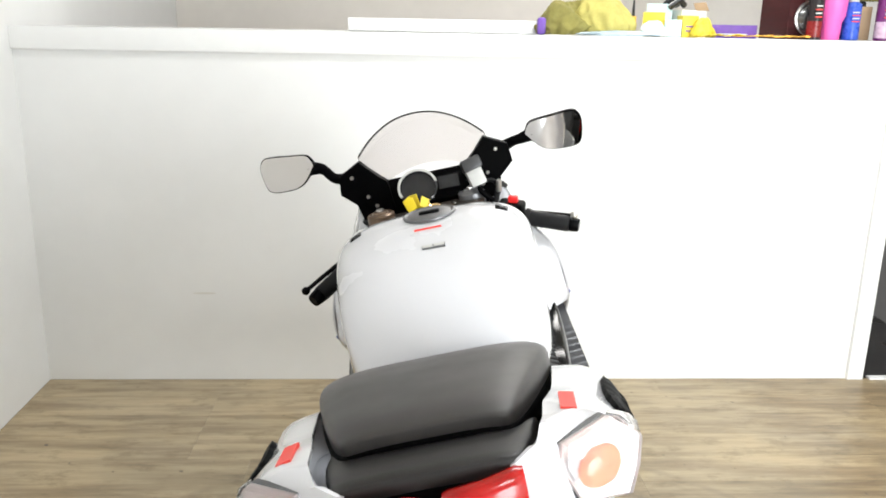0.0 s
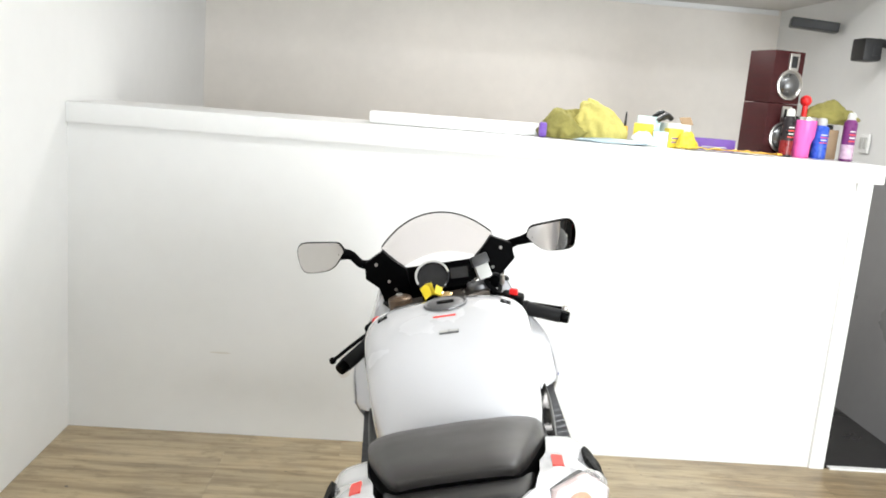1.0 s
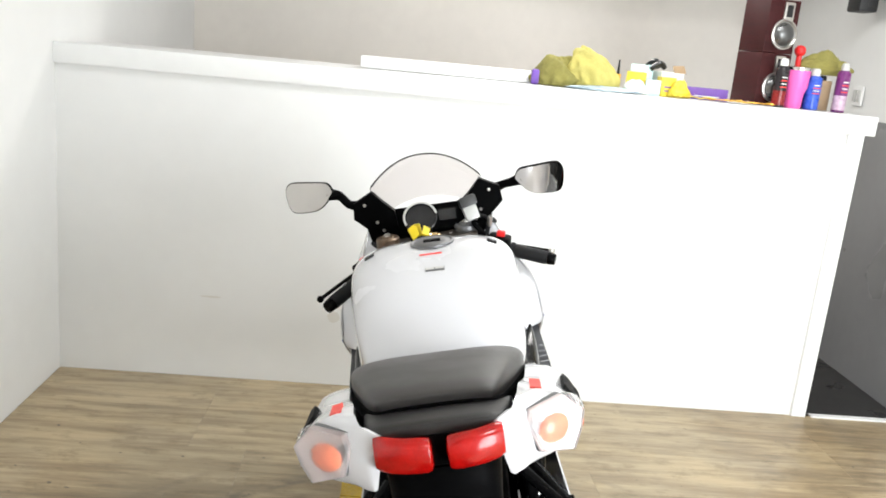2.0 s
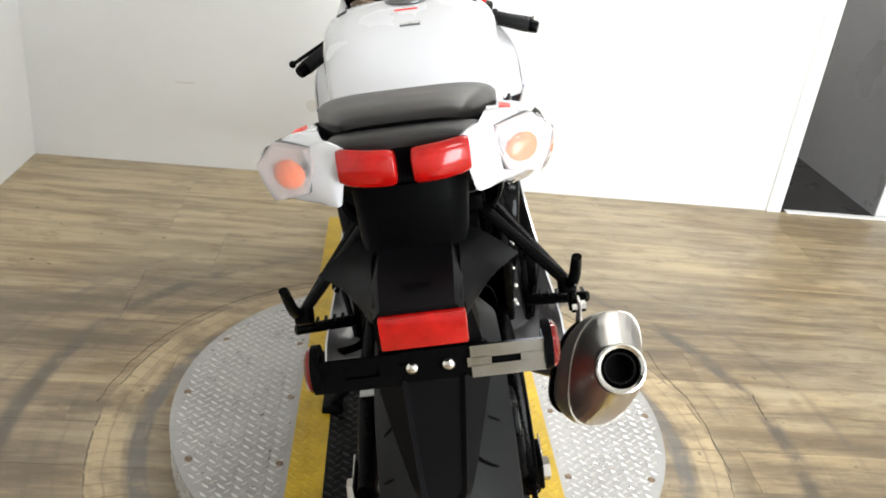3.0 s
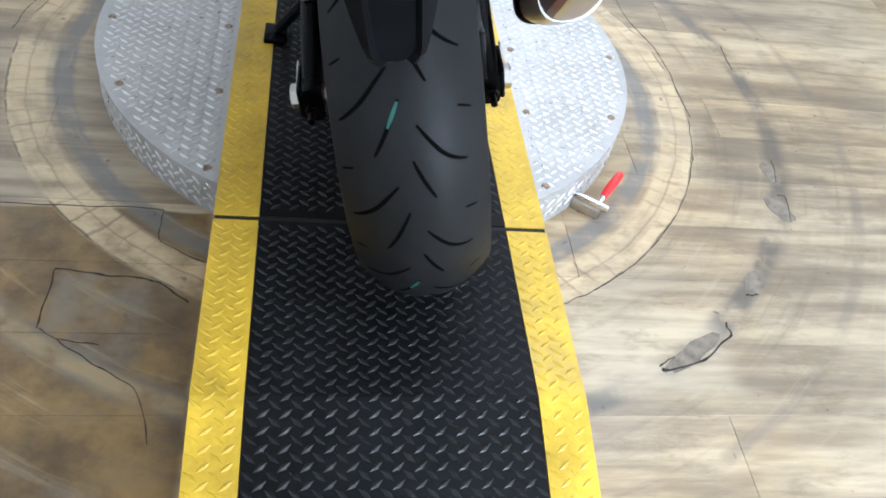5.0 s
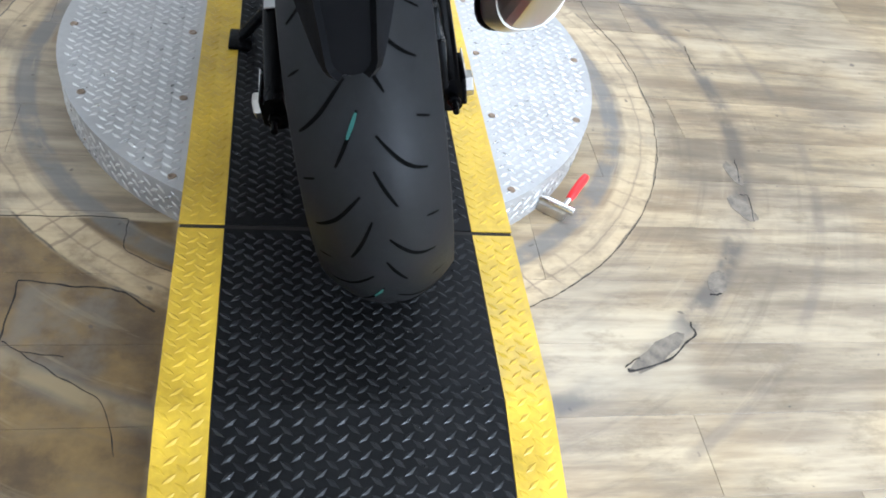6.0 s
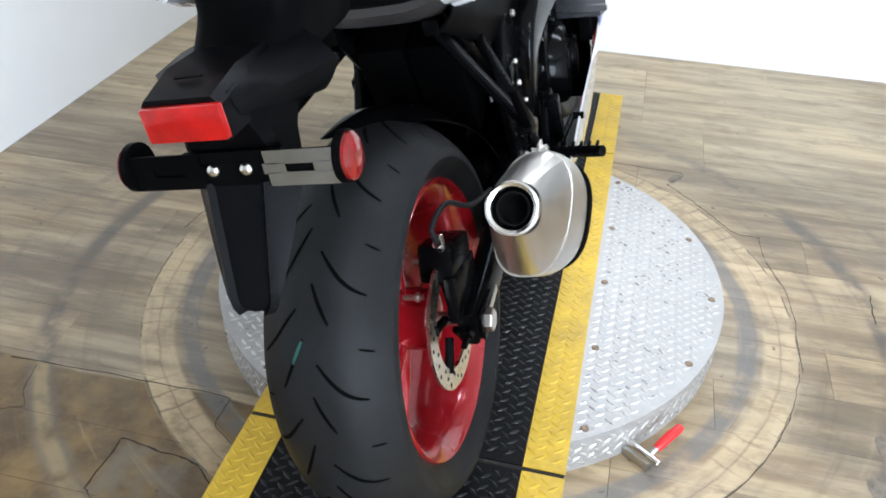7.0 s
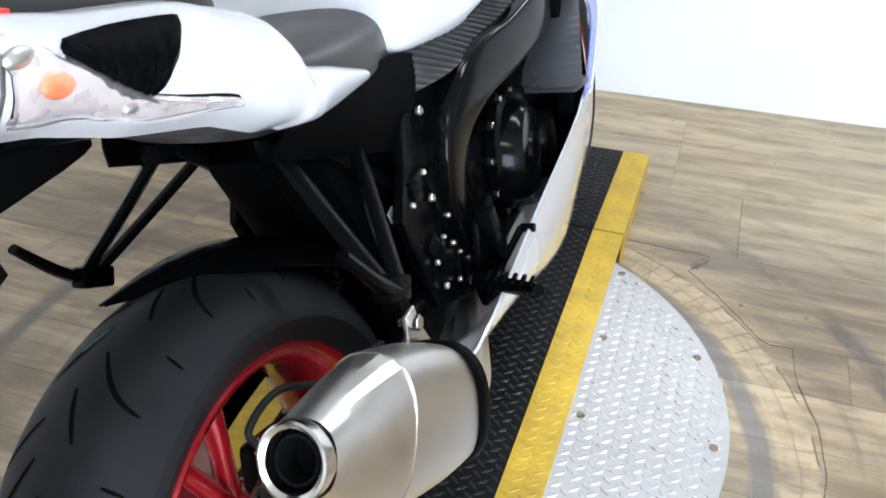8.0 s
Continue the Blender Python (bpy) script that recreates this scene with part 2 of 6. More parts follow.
M_REDLENS = material("red_lamp_lens", (0.34, 0.004, 0.003), 0.14, vary=0.3, scale=40, coat=0.15)
M_REDFLAT = material("red_sticker", (0.78, 0.05, 0.035), 0.4, vary=0.06)
M_AMBER = material("amber_bulb", (0.80, 0.19, 0.08), 0.3, vary=0.25, scale=40)
M_REFLECTOR = material("lamp_reflector", (0.50, 0.44, 0.43), 0.3, 0.5, vary=0.22, scale=60)
M_CLEAR = material("clear_lens", (0.86, 0.82, 0.81), 0.34, spec=0.25, trans=0.88, ior=1.2, vary=0.01, rough_vary=0.02)
M_CLEARSIDE = material("clear_side_lens", (0.96, 0.95, 0.95), 0.05, trans=0.95, ior=1.2, vary=0.01, rough_vary=0.02)
M_SCREEN = material("smoked_windscreen", (0.80, 0.76, 0.75), 0.03, trans=0.96, ior=1.12, vary=0.01, rough_vary=0.01)
M_MIRROR = material("mirror_glass", (0.50, 0.48, 0.46), 0.015, 1.0, vary=0.01, rough_vary=0.005)
M_BRONZE = material("bronze_yoke", (0.16, 0.11, 0.075), 0.38, 0.6, vary=0.12, scale=20)
M_GOLD = material("brass_nut", (0.70, 0.50, 0.24), 0.25, 1.0, vary=0.08, scale=30)
M_KEY = material("yellow_plastic", (0.82, 0.62, 0.02), 0.4, vary=0.08, scale=30)
M_SWITCHRED = material("red_switch_plastic", (0.75, 0.02, 0.02), 0.35, vary=0.06)
M_MILK = material("milky_reservoir_plastic", (0.52, 0.52, 0.50), 0.35, vary=0.05, scale=20)
M_BLUE = material("blue_bodywork", (0.09, 0.14, 0.50), 0.25, vary=0.04, coat=0.6)
M_DIAL = material("instrument_face", (0.02, 0.02, 0.022), 0.18, vary=0.2, scale=30)
M_CRACK = material("dirt_filled_gap", (0.02, 0.017, 0.014), 0.9, vary=0.3, scale=40)

# ---- mesh helpers ----


def part(name, bm, mat, parent=None, label="", smooth=True, angle=40):
    me = bpy.data.meshes.new(name)
    bmesh.ops.recalc_face_normals(bm, faces=bm.faces)
    if smooth:
        lim = radians(angle)
        for f in bm.faces:
            f.smooth = True
        for e in bm.edges:
            e.smooth = not (len(e.link_faces) == 2 and e.calc_face_angle(0) > lim)
    bm.to_mesh(me)
    bm.free()
    me.materials.append(mat)
    ob = new(name, me)
    if parent is not None:
        ob.parent = parent
    if label:
        ob["label"] = label
    return ob


def thing(name, m, label, category, group=""):
    ob = new(name)
    ob.empty_display_size = 0.05
    ob.matrix_world = m
    return tagged(ob, label, category, group)


def box(bm, c, s, bevel=0.0, m=None, seg=2):
    """A box of centre c and size s, with rounded edges."""
    r = bmesh.ops.create_cube(bm, size=1)
    vs = r["verts"]
    for v in vs:
        v.co = Vector((v.co.x * s[0], v.co.y * s[1], v.co.z * s[2]))
    if bevel:
        es = list({e for v in vs for e in v.link_edges})
        out = bmesh.ops.bevel(bm, geom=es, offset=bevel, segments=seg, affect="EDGES", profile=0.6)
        vs = list({v for f in out["faces"] for v in f.verts} | {v for v in vs if v.is_valid})
    mm = Matrix.Translation(c) @ (m or Matrix())
    for v in vs:
        v.co = mm @ v.co
    return bm


def boxed(c, s, bevel=0.0, m=None):
    return box(bmesh.new(), c, s, bevel, m)


def frame_of(way):
    w = Vector(way).normalized()
    return w.to_track_quat("Z", "Y").to_matrix()


def ring_loft(bm, rings, caps=True, closed=False):
    """Skins closed rings of equal count."""
    vr = [[bm.verts.new(p) for p in r] for r in rings]
    n = len(vr[0])
    pairs = list(zip(vr, vr[1:])) + ([(vr[-1], vr[0])] if closed else [])
    for a, c in pairs:
        for i in range(n):
            bm.faces.new((a[i], a[(i + 1) % n], c[(i + 1) % n], c[i]))
    if caps and not closed:
        bm.faces.new(vr[0][::-1])
        bm.faces.new(vr[-1])
    return bm


def rod(bm, p0, p1, r0, r1=None, seg=16, caps=True):
    r1 = r0 if r1 is None else r1
    p0, p1 = Vector(p0), Vector(p1)
    q = frame_of(p1 - p0)
    e = min(r0, r1) * 0.12
    way = (p1 - p0).normalized()
    rings = []
    for p, r in ((p0, r0 - e), (p0 + way * e, r0), (p1 - way * e, r1), (p1, r1 - e)):
        rings.append([p + q @ Vector((r * math.cos(a), r * math.sin(a), 0)) for a in (2 * math.pi * i / seg for i in range(seg))])
    return ring_loft(bm, rings, caps)


def curve_points(pts, steps=6):
    """A smooth line through the points."""
    p = [Vector(v) for v in pts]
    p = [p[0] * 2 - p[1]] + p + [p[-1] * 2 - p[-2]]
    out = []
    for i in range(1, len(p) - 2):
        for k in range(steps):
            t = k / steps
            a, b_, c, d = p[i - 1], p[i], p[i + 1], p[i + 2]
            out.append(0.5 * (2 * b_ + (c - a) * t + (2 * a - 5 * b_ + 4 * c - d) * t * t + (3 * b_ - a - 3 * c + d) * t ** 3))
    out.append(p[-2])
    return out


def tube(bm, pts, r, seg=10, steps=6, flat=1.0, smooth=True):
    """A bent rod; flat squeezes its section."""
    line = curve_points(pts, steps) if smooth else [Vector(v) for v in pts]
    rings = []
    for i, p in enumerate(line):
        way = line[min(i + 1, len(line) - 1)] - line[max(i - 1, 0)]
        q = frame_of(way)
        rad_ = r(i / (len(line) - 1)) if callable(r) else r
        rings.append([p + q @ Vector((rad_ * math.cos(a), rad_ * flat * math.sin(a), 0)) for a in (2 * math.pi * k / seg for k in range(seg))])
    return ring_loft(bm, rings)


def lathe(bm, profile, centre, axis, seg=48, closed=False):
    """Turns (radius, height) pairs about an axis through the centre."""
    q = frame_of(axis)
    c = Vector(centre)
    rings = []
    for r, h in profile:
        rings.append([c + q @ Vector((r * math.cos(a), r * math.sin(a), h)) for a in (2 * math.pi * k / seg for k in range(seg))])
    return ring_loft(bm, rings, caps=not closed, closed=closed)


def plate(bm, outline, thick, m=None, bevel=0.0):
    """A flat outline in x, y given a thickness along z, with broken edges."""
    mm = m or Matrix()
    n = len(outline)
    if bevel:
        cx, cy = sum(p[0] for p in outline) / n, sum(p[1] for p in outline) / n
        small = []
        for i in range(n):
            p0, p1, p2 = Vector(outline[i - 1]), Vector(outline[i]), Vector(outline[(i + 1) % n])
            a, c = (p0 - p1).normalized(), (p2 - p1).normalized()
            w = Vector((cx, cy)) - p1
            d = (a + c)
            d = d.normalized() if d.length > 1e-4 else Vector((-a.y, a.x))
            if d.dot(w) < 0 and d.length > 0:
                d = w.normalized()
            small.append(p1 + d * bevel)
        levels = [(small, 0), (outline, bevel), (outline, thick - bevel), (small, thick)]
    else:
        levels = [(outline, 0), (outline, thick)]
    return ring_loft(bm, [[mm @ Vector((p[0], p[1], z)) for p in o] for o, z in levels])


def oval(cx, cz, hx, hz, y, n=28, power=2.6, tilt=0.0, low=None):
    """A rounded ring across the y axis; low gives its lower half another roundness."""
    out = []
    above = power
    for k in range(n):
        a = 2 * math.pi * k / n
        c, s = math.cos(a), math.sin(a)
        power = low if low and s < 0 else above
        x = hx * math.copysign(abs(c) ** (2 / power), c)
        z = hz * math.copysign(abs(s) ** (2 / power), s)
        out.append(Vector((cx + x, y + tilt * z, cz + z)))
    return out


def spline(stations, count):
    """Smooth rows between stations of equal length."""
    a = np.array(stations, float)
    line = []
    n = len(a)
    for u in np.linspace(0, n - 1, count):
        i = min(int(u), n - 2)
        t = u - i
        p0, p1, p2, p3 = a[max(i - 1, 0)], a[i], a[i + 1], a[min(i + 2, n - 1)]
        line.append(0.5 * (2 * p1 + (p2 - p0) * t + (2 * p0 - 5 * p1 + 4 * p2 - p3) * t * t + (3 * p1 - p0 - 3 * p2 + p3) * t ** 3))
    return line


def sheet(bm, rows, thick):
    """A panel through rows of points, with thickness towards its back."""
    g = [[Vector(p) for p in r] for r in rows]
    nr, nc = len(g), len(g[0])
    nor = []
    for i in range(nr):
        line = []
        for j in range(nc):
            du = g[min(i + 1, nr - 1)][j] - g[max(i - 1, 0)][j]
            dv = g[i][min(j + 1, nc - 1)] - g[i][max(j - 1, 0)]
            line.append(du.cross(dv).normalized())
        nor.append(line)
    top = [[bm.verts.new(g[i][j]) for j in range(nc)] for i in range(nr)]
    low = [[bm.verts.new(g[i][j] - nor[i][j] * thick) for j in range(nc)] for i in range(nr)]
    for i in range(nr - 1):
        for j in range(nc - 1):
            bm.faces.new((top[i][j], top[i][j + 1], top[i + 1][j + 1], top[i + 1][j]))
            bm.faces.new((low[i][j], low[i + 1][j], low[i + 1][j + 1], low[i][j + 1]))
    edge = [(i, 0) for i in range(nr)] + [(nr - 1, j) for j in range(1, nc)] + [(i, nc - 1) for i in range(nr - 2, -1, -1)] + [(0, j) for j in range(nc - 2, 0, -1)]
    for k, (i, j) in enumerate(edge):
        p, q = edge[(k + 1) % len(edge)]
        bm.faces.new((top[i][j], low[i][j], low[p][q], top[p][q]))
    return bm


def mirrored(bm):
    """The same mesh on the other side of the centre plane."""
    for v in bm.verts:
        v.co.x = -v.co.x
    bmesh.ops.reverse_faces(bm, faces=bm.faces)
    return bm


def text_part(name, words, size, m, mat, parent, depth=0.0004):
    cu = bpy.data.curves.new(name, "FONT")
    cu.body, cu.size, cu.extrude, cu.align_x, cu.align_y = words, size, depth, "CENTER", "CENTER"
    tmp = bpy.data.objects.new(name, cu)
    me = bpy.data.meshes.new_from_object(tmp)
    bpy.data.objects.remove(tmp)
    me.materials.clear()
    me.materials.append(mat)
    ob = new(name, me)
    ob.parent = parent
    ob.matrix_local = m
    return ob


# ---- the room ----
TOP = 0.086  # height of the turntable's deck
WALL_Y, LEFT_X = 2.232, -1.507
POST_L, POST_R = 1.618, 1.683  # corner board of the half wall


def setting(name, bm, mat, label, category, smooth=False):
    return tagged(part(name, bm, mat, smooth=smooth), label, category, kind="structure")


M_BEIGE = material("beige_wall_paint", (0.80, 0.755, 0.70), 0.6, vary=0.05, scale=1.5, bump=0.1, bump_scale=90)
ground = bmesh.new()
box(ground, (0.75, 0.95, -0.06), (5.3, 7.3, 0.1))
floor = setting("floor", ground, M_CRACK, "weathered vinyl plank floor with worn rings round the turntable", "floor")
setting("floor_back_room", boxed((0.75, 3.33, -0.003), (4.46, 2.15, 0.01)), M_DARKFLOOR, "dark glossy vinyl floor behind the half wall", "floor")
setting("wall_left", boxed((LEFT_X - 0.06, 0.95, 1.4), (0.12, 7.1, 2.8)), M_WALL, "plain white painted side wall", "wall")
setting("wall_back", boxed((0.75, 4.46, 1.4), (4.7, 0.12, 2.8)), M_BEIGE, "beige painted wall behind the half wall", "wall")
setting("wall_right", boxed((3.0, 0.95, 1.4), (0.12, 7.1, 2.8)), M_WALL, "white painted side wall", "wall")
setting("wall_passage", boxed((2.205, 3.33, 1.4), (0.1, 2.14, 2.8)), M_WALL, "white painted wall of the passage past the half wall", "wall")
# added panel whose grey paints in the shade on the lower passage wall
M_SHADEWALL = material("passage_shade_grey", (0.24, 0.24, 0.245), 0.3, vary=0.08, scale=2)
setting("wainscot", boxed((2.152, 3.33, 0.634), (0.006, 2.14, 1.264)), M_SHADEWALL, "lower part of the passage wall, greyed to paint in its shade", "wainscot")
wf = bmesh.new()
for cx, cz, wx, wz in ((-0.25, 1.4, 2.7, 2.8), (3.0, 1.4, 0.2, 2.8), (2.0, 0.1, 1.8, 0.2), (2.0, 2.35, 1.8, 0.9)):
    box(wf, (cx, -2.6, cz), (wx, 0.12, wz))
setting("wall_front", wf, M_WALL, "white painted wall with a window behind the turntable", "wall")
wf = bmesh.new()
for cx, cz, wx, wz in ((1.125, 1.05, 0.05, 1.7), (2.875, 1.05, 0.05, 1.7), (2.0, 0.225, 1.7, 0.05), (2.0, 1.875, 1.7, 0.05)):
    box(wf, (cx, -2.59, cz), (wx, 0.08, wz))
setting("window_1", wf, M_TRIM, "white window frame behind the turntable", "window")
setting("ceiling", boxed((0.75, 0.95, 2.85), (4.7, 7.1, 0.1)), M_CEIL, "plain off-white ceiling", "ceiling")
setting("ceiling_soffit", boxed((0.75, 3.75, 2.475), (4.46, 1.3, 0.65)), M_CEIL, "lowered off-white ceiling over the back room", "ceiling")
setting("wall_half", boxed(((LEFT_X + POST_L) / 2, WALL_Y + 0.06, 0.6175), (POST_L - LEFT_X, 0.12, 1.235)), M_WALL, "white half wall that carries a counter", "wall")
# counter on the half wall
counter = thing("counter", pose(0, 0, 0), "white painted counter with a board edge on the half wall", "counter")
part("counter_board", boxed(((LEFT_X + 1.722) / 2, WALL_Y + 0.265, 1.293), (1.722 - LEFT_X, 0.53, 0.036), 0.003), M_TRIM, counter)
part("edge_board", boxed(((LEFT_X + 1.724) / 2, WALL_Y - 0.009, 1.274), (1.724 - LEFT_X, 0.017, 0.077), 0.003), M_TRIM, counter)
part("end_board", boxed((1.715, WALL_Y + 0.26, 1.256), (0.018, 0.52, 0.036), 0.003), M_TRIM, counter)
post = bmesh.new()
box(post, ((POST_L + POST_R) / 2, WALL_Y + 0.055, 0.6175), (POST_R - POST_L, 0.14, 1.235), 0.003)
setting("trim_end_post", post, M_TRIM, "white corner board at the end of the half wall", "trim")
# planks along x
rng = random.Random(4)
plank_w, plank_l = 0.152, 1.22
row = 0
y = -2.48
plank_meshes = {}


def plank_mesh(length):
    key = round(length, 3)
    if key not in plank_meshes:
        bm = bmesh.new()
        box(bm, (0, 0, -0.004), (length - 0.0006, plank_w - 0.0006, 0.008), 0.0004, seg=1)
        me = bpy.data.meshes.new("plank")
        bm.to_mesh(me)
        bm.free()
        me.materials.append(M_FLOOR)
        plank_meshes[key] = me
    return plank_meshes[key]


PLANKS = []
while y < WALL_Y - 0.001:
    x = LEFT_X - rng.choice((0.1, 0.35, 0.55, 0.8, 1.0))
    while x < 2.9:
        a, c = max(x, LEFT_X), min(x + plank_l, 2.94)
        if c - a > 0.02 and abs(y + plank_w / 2) < 3:
            PLANKS.append(((a + c) / 2, y + plank_w / 2, c - a))
        x += plank_l
    y += plank_w

# ---- turntable and ramps ----
STRIP, YEL = 0.2955, 0.076  # half the runway's width, and its yellow edge
DISC_R = 0.586
SPIN = -0.2  # the turntable stands turned a little
M_RAMPBAR = material("worn_black_tread", (0.010, 0.010, 0.0105), 0.34, vary=0.3, scale=30, spec=0.35)


def lozenges(bm_lists, inside, place, x0, x1, y0, y1, px=0.032, py=0.0125):
    """Raised tread bars, leaning to and fro from row to row."""
    verts, faces = bm_lists
    i = 0
    yy = y0
    while yy < y1:
        xx = x0 + (px / 2 if i % 2 else 0)
        while xx < x1:
            if inside(xx, yy):
                a = radians(38 if i % 2 else -38)
                c, s = math.cos(a), math.sin(a)
                k = len(verts)
                for u, v, h in ((-0.0125, 0, 0), (0, -0.0044, 0), (0.0125, 0, 0), (0, 0.0044, 0), (-0.0065, 0, 0.0016), (0.0065, 0, 0.0016)):
                    verts.append(place(xx + u * c - v * s, yy + u * s + v * c, h))
                faces += [(k, k + 1, k + 4), (k + 1, k + 5, k + 4), (k + 1, k + 2, k + 5), (k + 2, k + 3, k + 5), (k + 3, k + 4, k + 5), (k + 3, k, k + 4)]
            xx += px
        yy += py
        i += 1


def tread_part(name, lists, mat, parent, label=""):
    me = bpy.data.meshes.new(name)
    me.from_pydata(*[lists[0], [], lists[1]])
    me.materials.append(mat)
    ob = new(name, me)
    ob.parent = parent
    ob["kind"] = "stuff"
    if label:
        ob["label"] = label
    return ob


def turntable():
    t = thing("turntable", pose(TURN_X, TURN_Y, 0, 0, 0, SPIN), "low round aluminium tread-plate turntable on the plank floor", "turntable")
    # skirt
    bm = bmesh.new()
    lathe(bm, [(DISC_R - 0.03, 0.0), (DISC_R - 0.002, 0.0), (DISC_R - 0.002, TOP - 0.004), (DISC_R - 0.03, TOP - 0.004)], (0, 0, 0), (0, 0, 1), 96, closed=True)
    part("skirt", bm, M_ALU, t)
    # two deck plates beside the strip
    xl, xr = -STRIP, STRIP
    for side, edge in ((-1, xl), (1, xr)):
        half = math.acos(abs(edge) / DISC_R)
        ol = [(side * DISC_R * math.cos(a), DISC_R * math.sin(a)) for a in np.linspace(-half, half, 50)]
        if side < 0:
            ol = ol[::-1]
        bm = bmesh.new()
        plate(bm, ol, 0.005, pose(0, 0, TOP - 0.005))
        part("deck_plate", bm, M_ALU, t)
        ls = ([], [])
        lozenges(ls, lambda x, y: math.hypot(x, y) < DISC_R - 0.016 and (x * side > abs(edge) + 0.014), lambda x, y, h: (x, y, TOP + h),
                 min(edge, side * DISC_R), max(edge, side * DISC_R), -DISC_R, DISC_R)
        tread_part("tread", ls, M_ALUBAR, t)
        # countersunk bolts
        spots = [(side * 0.5595 * math.cos(a), 0.5595 * math.sin(a)) for a in (-0.43, 0.0, 0.43)]
        spots += [(edge + side * 0.022, y) for y in (-0.467, -0.2345, 0.0, 0.2325, 0.47)]
        for bx, by in spots:
            bm = bmesh.new()
            lathe(bm, [(0.0085, 0), (0.0085, 0.0008), (0.006, 0.0022), (0.0025, 0.0012)], (bx, by, TOP), (0, 0, 1), 14)
            part("bolt", bm, M_BOLT, t, "rusty countersunk bolt")
    # side tread on the skirt
    ls = ([], [])
    lozenges(ls, lambda x, y: 0.008 < y < TOP - 0.012, lambda x, y, h: ((DISC_R - 0.002 + h) * math.cos(x / DISC_R), (DISC_R - 0.002 + h) * math.sin(x / DISC_R), y), 0, 2 * math.pi * DISC_R - 0.01, 0.014, TOP)
    tread_part("skirt_tread", ls, M_ALUBAR, t)
    strip_run("runway", t, [(-0.586, TOP + 0.003), (0.626, TOP + 0.003)], 0.003)
    return t


def strip_run(name, parent, profile, thick):
    """The black strip between two yellow ones, along a profile of (y, z)."""
    spans = (("yellow_strip", -STRIP, YEL - STRIP, M_YELLOW), ("black_strip", YEL - STRIP + 0.001, STRIP - YEL - 0.001, M_RAMP), ("yellow_strip", STRIP - YEL, STRIP, M_YELLOW))
    for nm, a, c, mat in spans:
        bm = bmesh.new()
        rows = []
        ys = []
        for (p0, p1) in zip(profile, profile[1:]):
            ys += [(p0[0] + (p1[0] - p0[0]) * k / 6, p0[1] + (p1[1] - p0[1]) * k / 6) for k in range(6)]
        ys.append(profile[-1])
        ringsl = [[Vector((a, yy, zz)), Vector((c, yy, zz)), Vector((c, yy, zz - thick)), Vector((a, yy, zz - thick))] for yy, zz in ys]
        ring_loft(bm, ringsl)
        part(nm, bm, mat, parent, smooth=False)
        ls = ([], [])

        def height(yy):
            for (p0, p1) in zip(profile, profile[1:]):
                if p0[0] <= yy <= p1[0]:
                    return p0[1] + (p1[1] - p0[1]) * (yy - p0[0]) / (p1[0] - p0[0])
            return profile[-1][1]

        lozenges(ls, lambda x, y: a + 0.008 < x < c - 0.008 and profile[0][0] + 0.012 < y < profile[-1][0] - 0.012,
                 lambda x, y, h: (x, y, height(y) + h), a + 0.011, c, profile[0][0] + 0.012, profile[-1][0])
        tread_part("tread", ls, M_RAMPBAR if mat is M_RAMP else mat, parent)


turntable()


def ramp(name, profile, label):
    t = thing(name, pose(TURN_X, TURN_Y, 0, 0, 0, SPIN), label, "ramp")
    strip_run(name, t, profile, 0.004)
    # folded side flanges
    for x in (0.002 - STRIP, STRIP - 0.002):
        bm = bmesh.new()
        pts = [(yy, zz - 0.004) for yy, zz in profile] + [(yy, 0.0) for yy, zz in profile[::-1]]
        plate(bm, [(p[0], p[1]) for p in pts], 0.003, Matrix(((0, 0, 1, x - 0.0015), (1, 0, 0, 0), (0, 1, 0, 0), (0, 0, 0, 1))))
        part("side_flange", bm, M_YELLOW, t)
    return t


entry = ramp("entry_ramp", [(-1.30, 0.006), (-0.95, TOP), (-0.597, TOP + 0.003)], "black and yellow tread-plate ramp butting against the turntable")
# added dark strip that stands in for shade in the open joint
part("joint_shade", boxed((0, -0.5915, TOP - 0.004), (2 * STRIP - 0.004, 0.0105, 0.009)), M_CRACK, entry, "dark strip painted in as the joint's shade", smooth=False)
ramp("exit_ramp", [(0.632, TOP + 0.003), (1.11, 0.062)], "short black and yellow tread-plate ramp past the turntable")



def crack(points, width, seed, lift=0.0007):
    """A dark ragged gap in the floor along a line."""
    line = curve_points([(x, y, 0) for x, y in points], 10)
    bm = bmesh.new()
    rows_ = []
    for i, p in enumerate(line):
        d = (line[min(i + 1, len(line) - 1)] - line[max(i - 1, 0)]).normalized()
        nrm = Vector((-d.y, d.x, 0))
        w = width * (0.35 + 0.9 * abs(noise.noise(Vector((i * 0.31, seed, 0)))))
        o = nrm * 0.005 * noise.noise(Vector((i * 0.21, seed * 2.3, 4)))
        rows_.append([p + o + nrm * w + Vector((0, 0, lift)), p + o - nrm * w + Vector((0, 0, lift))])
    sheet(bm, rows_, -0.0006)
    return tagged(part("floor_crack", bm, M_CRACK, smooth=False), "dark ragged crack in the plank floor", "crack", kind="structure")


def arc(r, a0, a1, n=8):
    return [(TURN_X + r * math.cos(radians(a)), TURN_Y + r * math.sin(radians(a))) for a in np.linspace(a0, a1, n)]


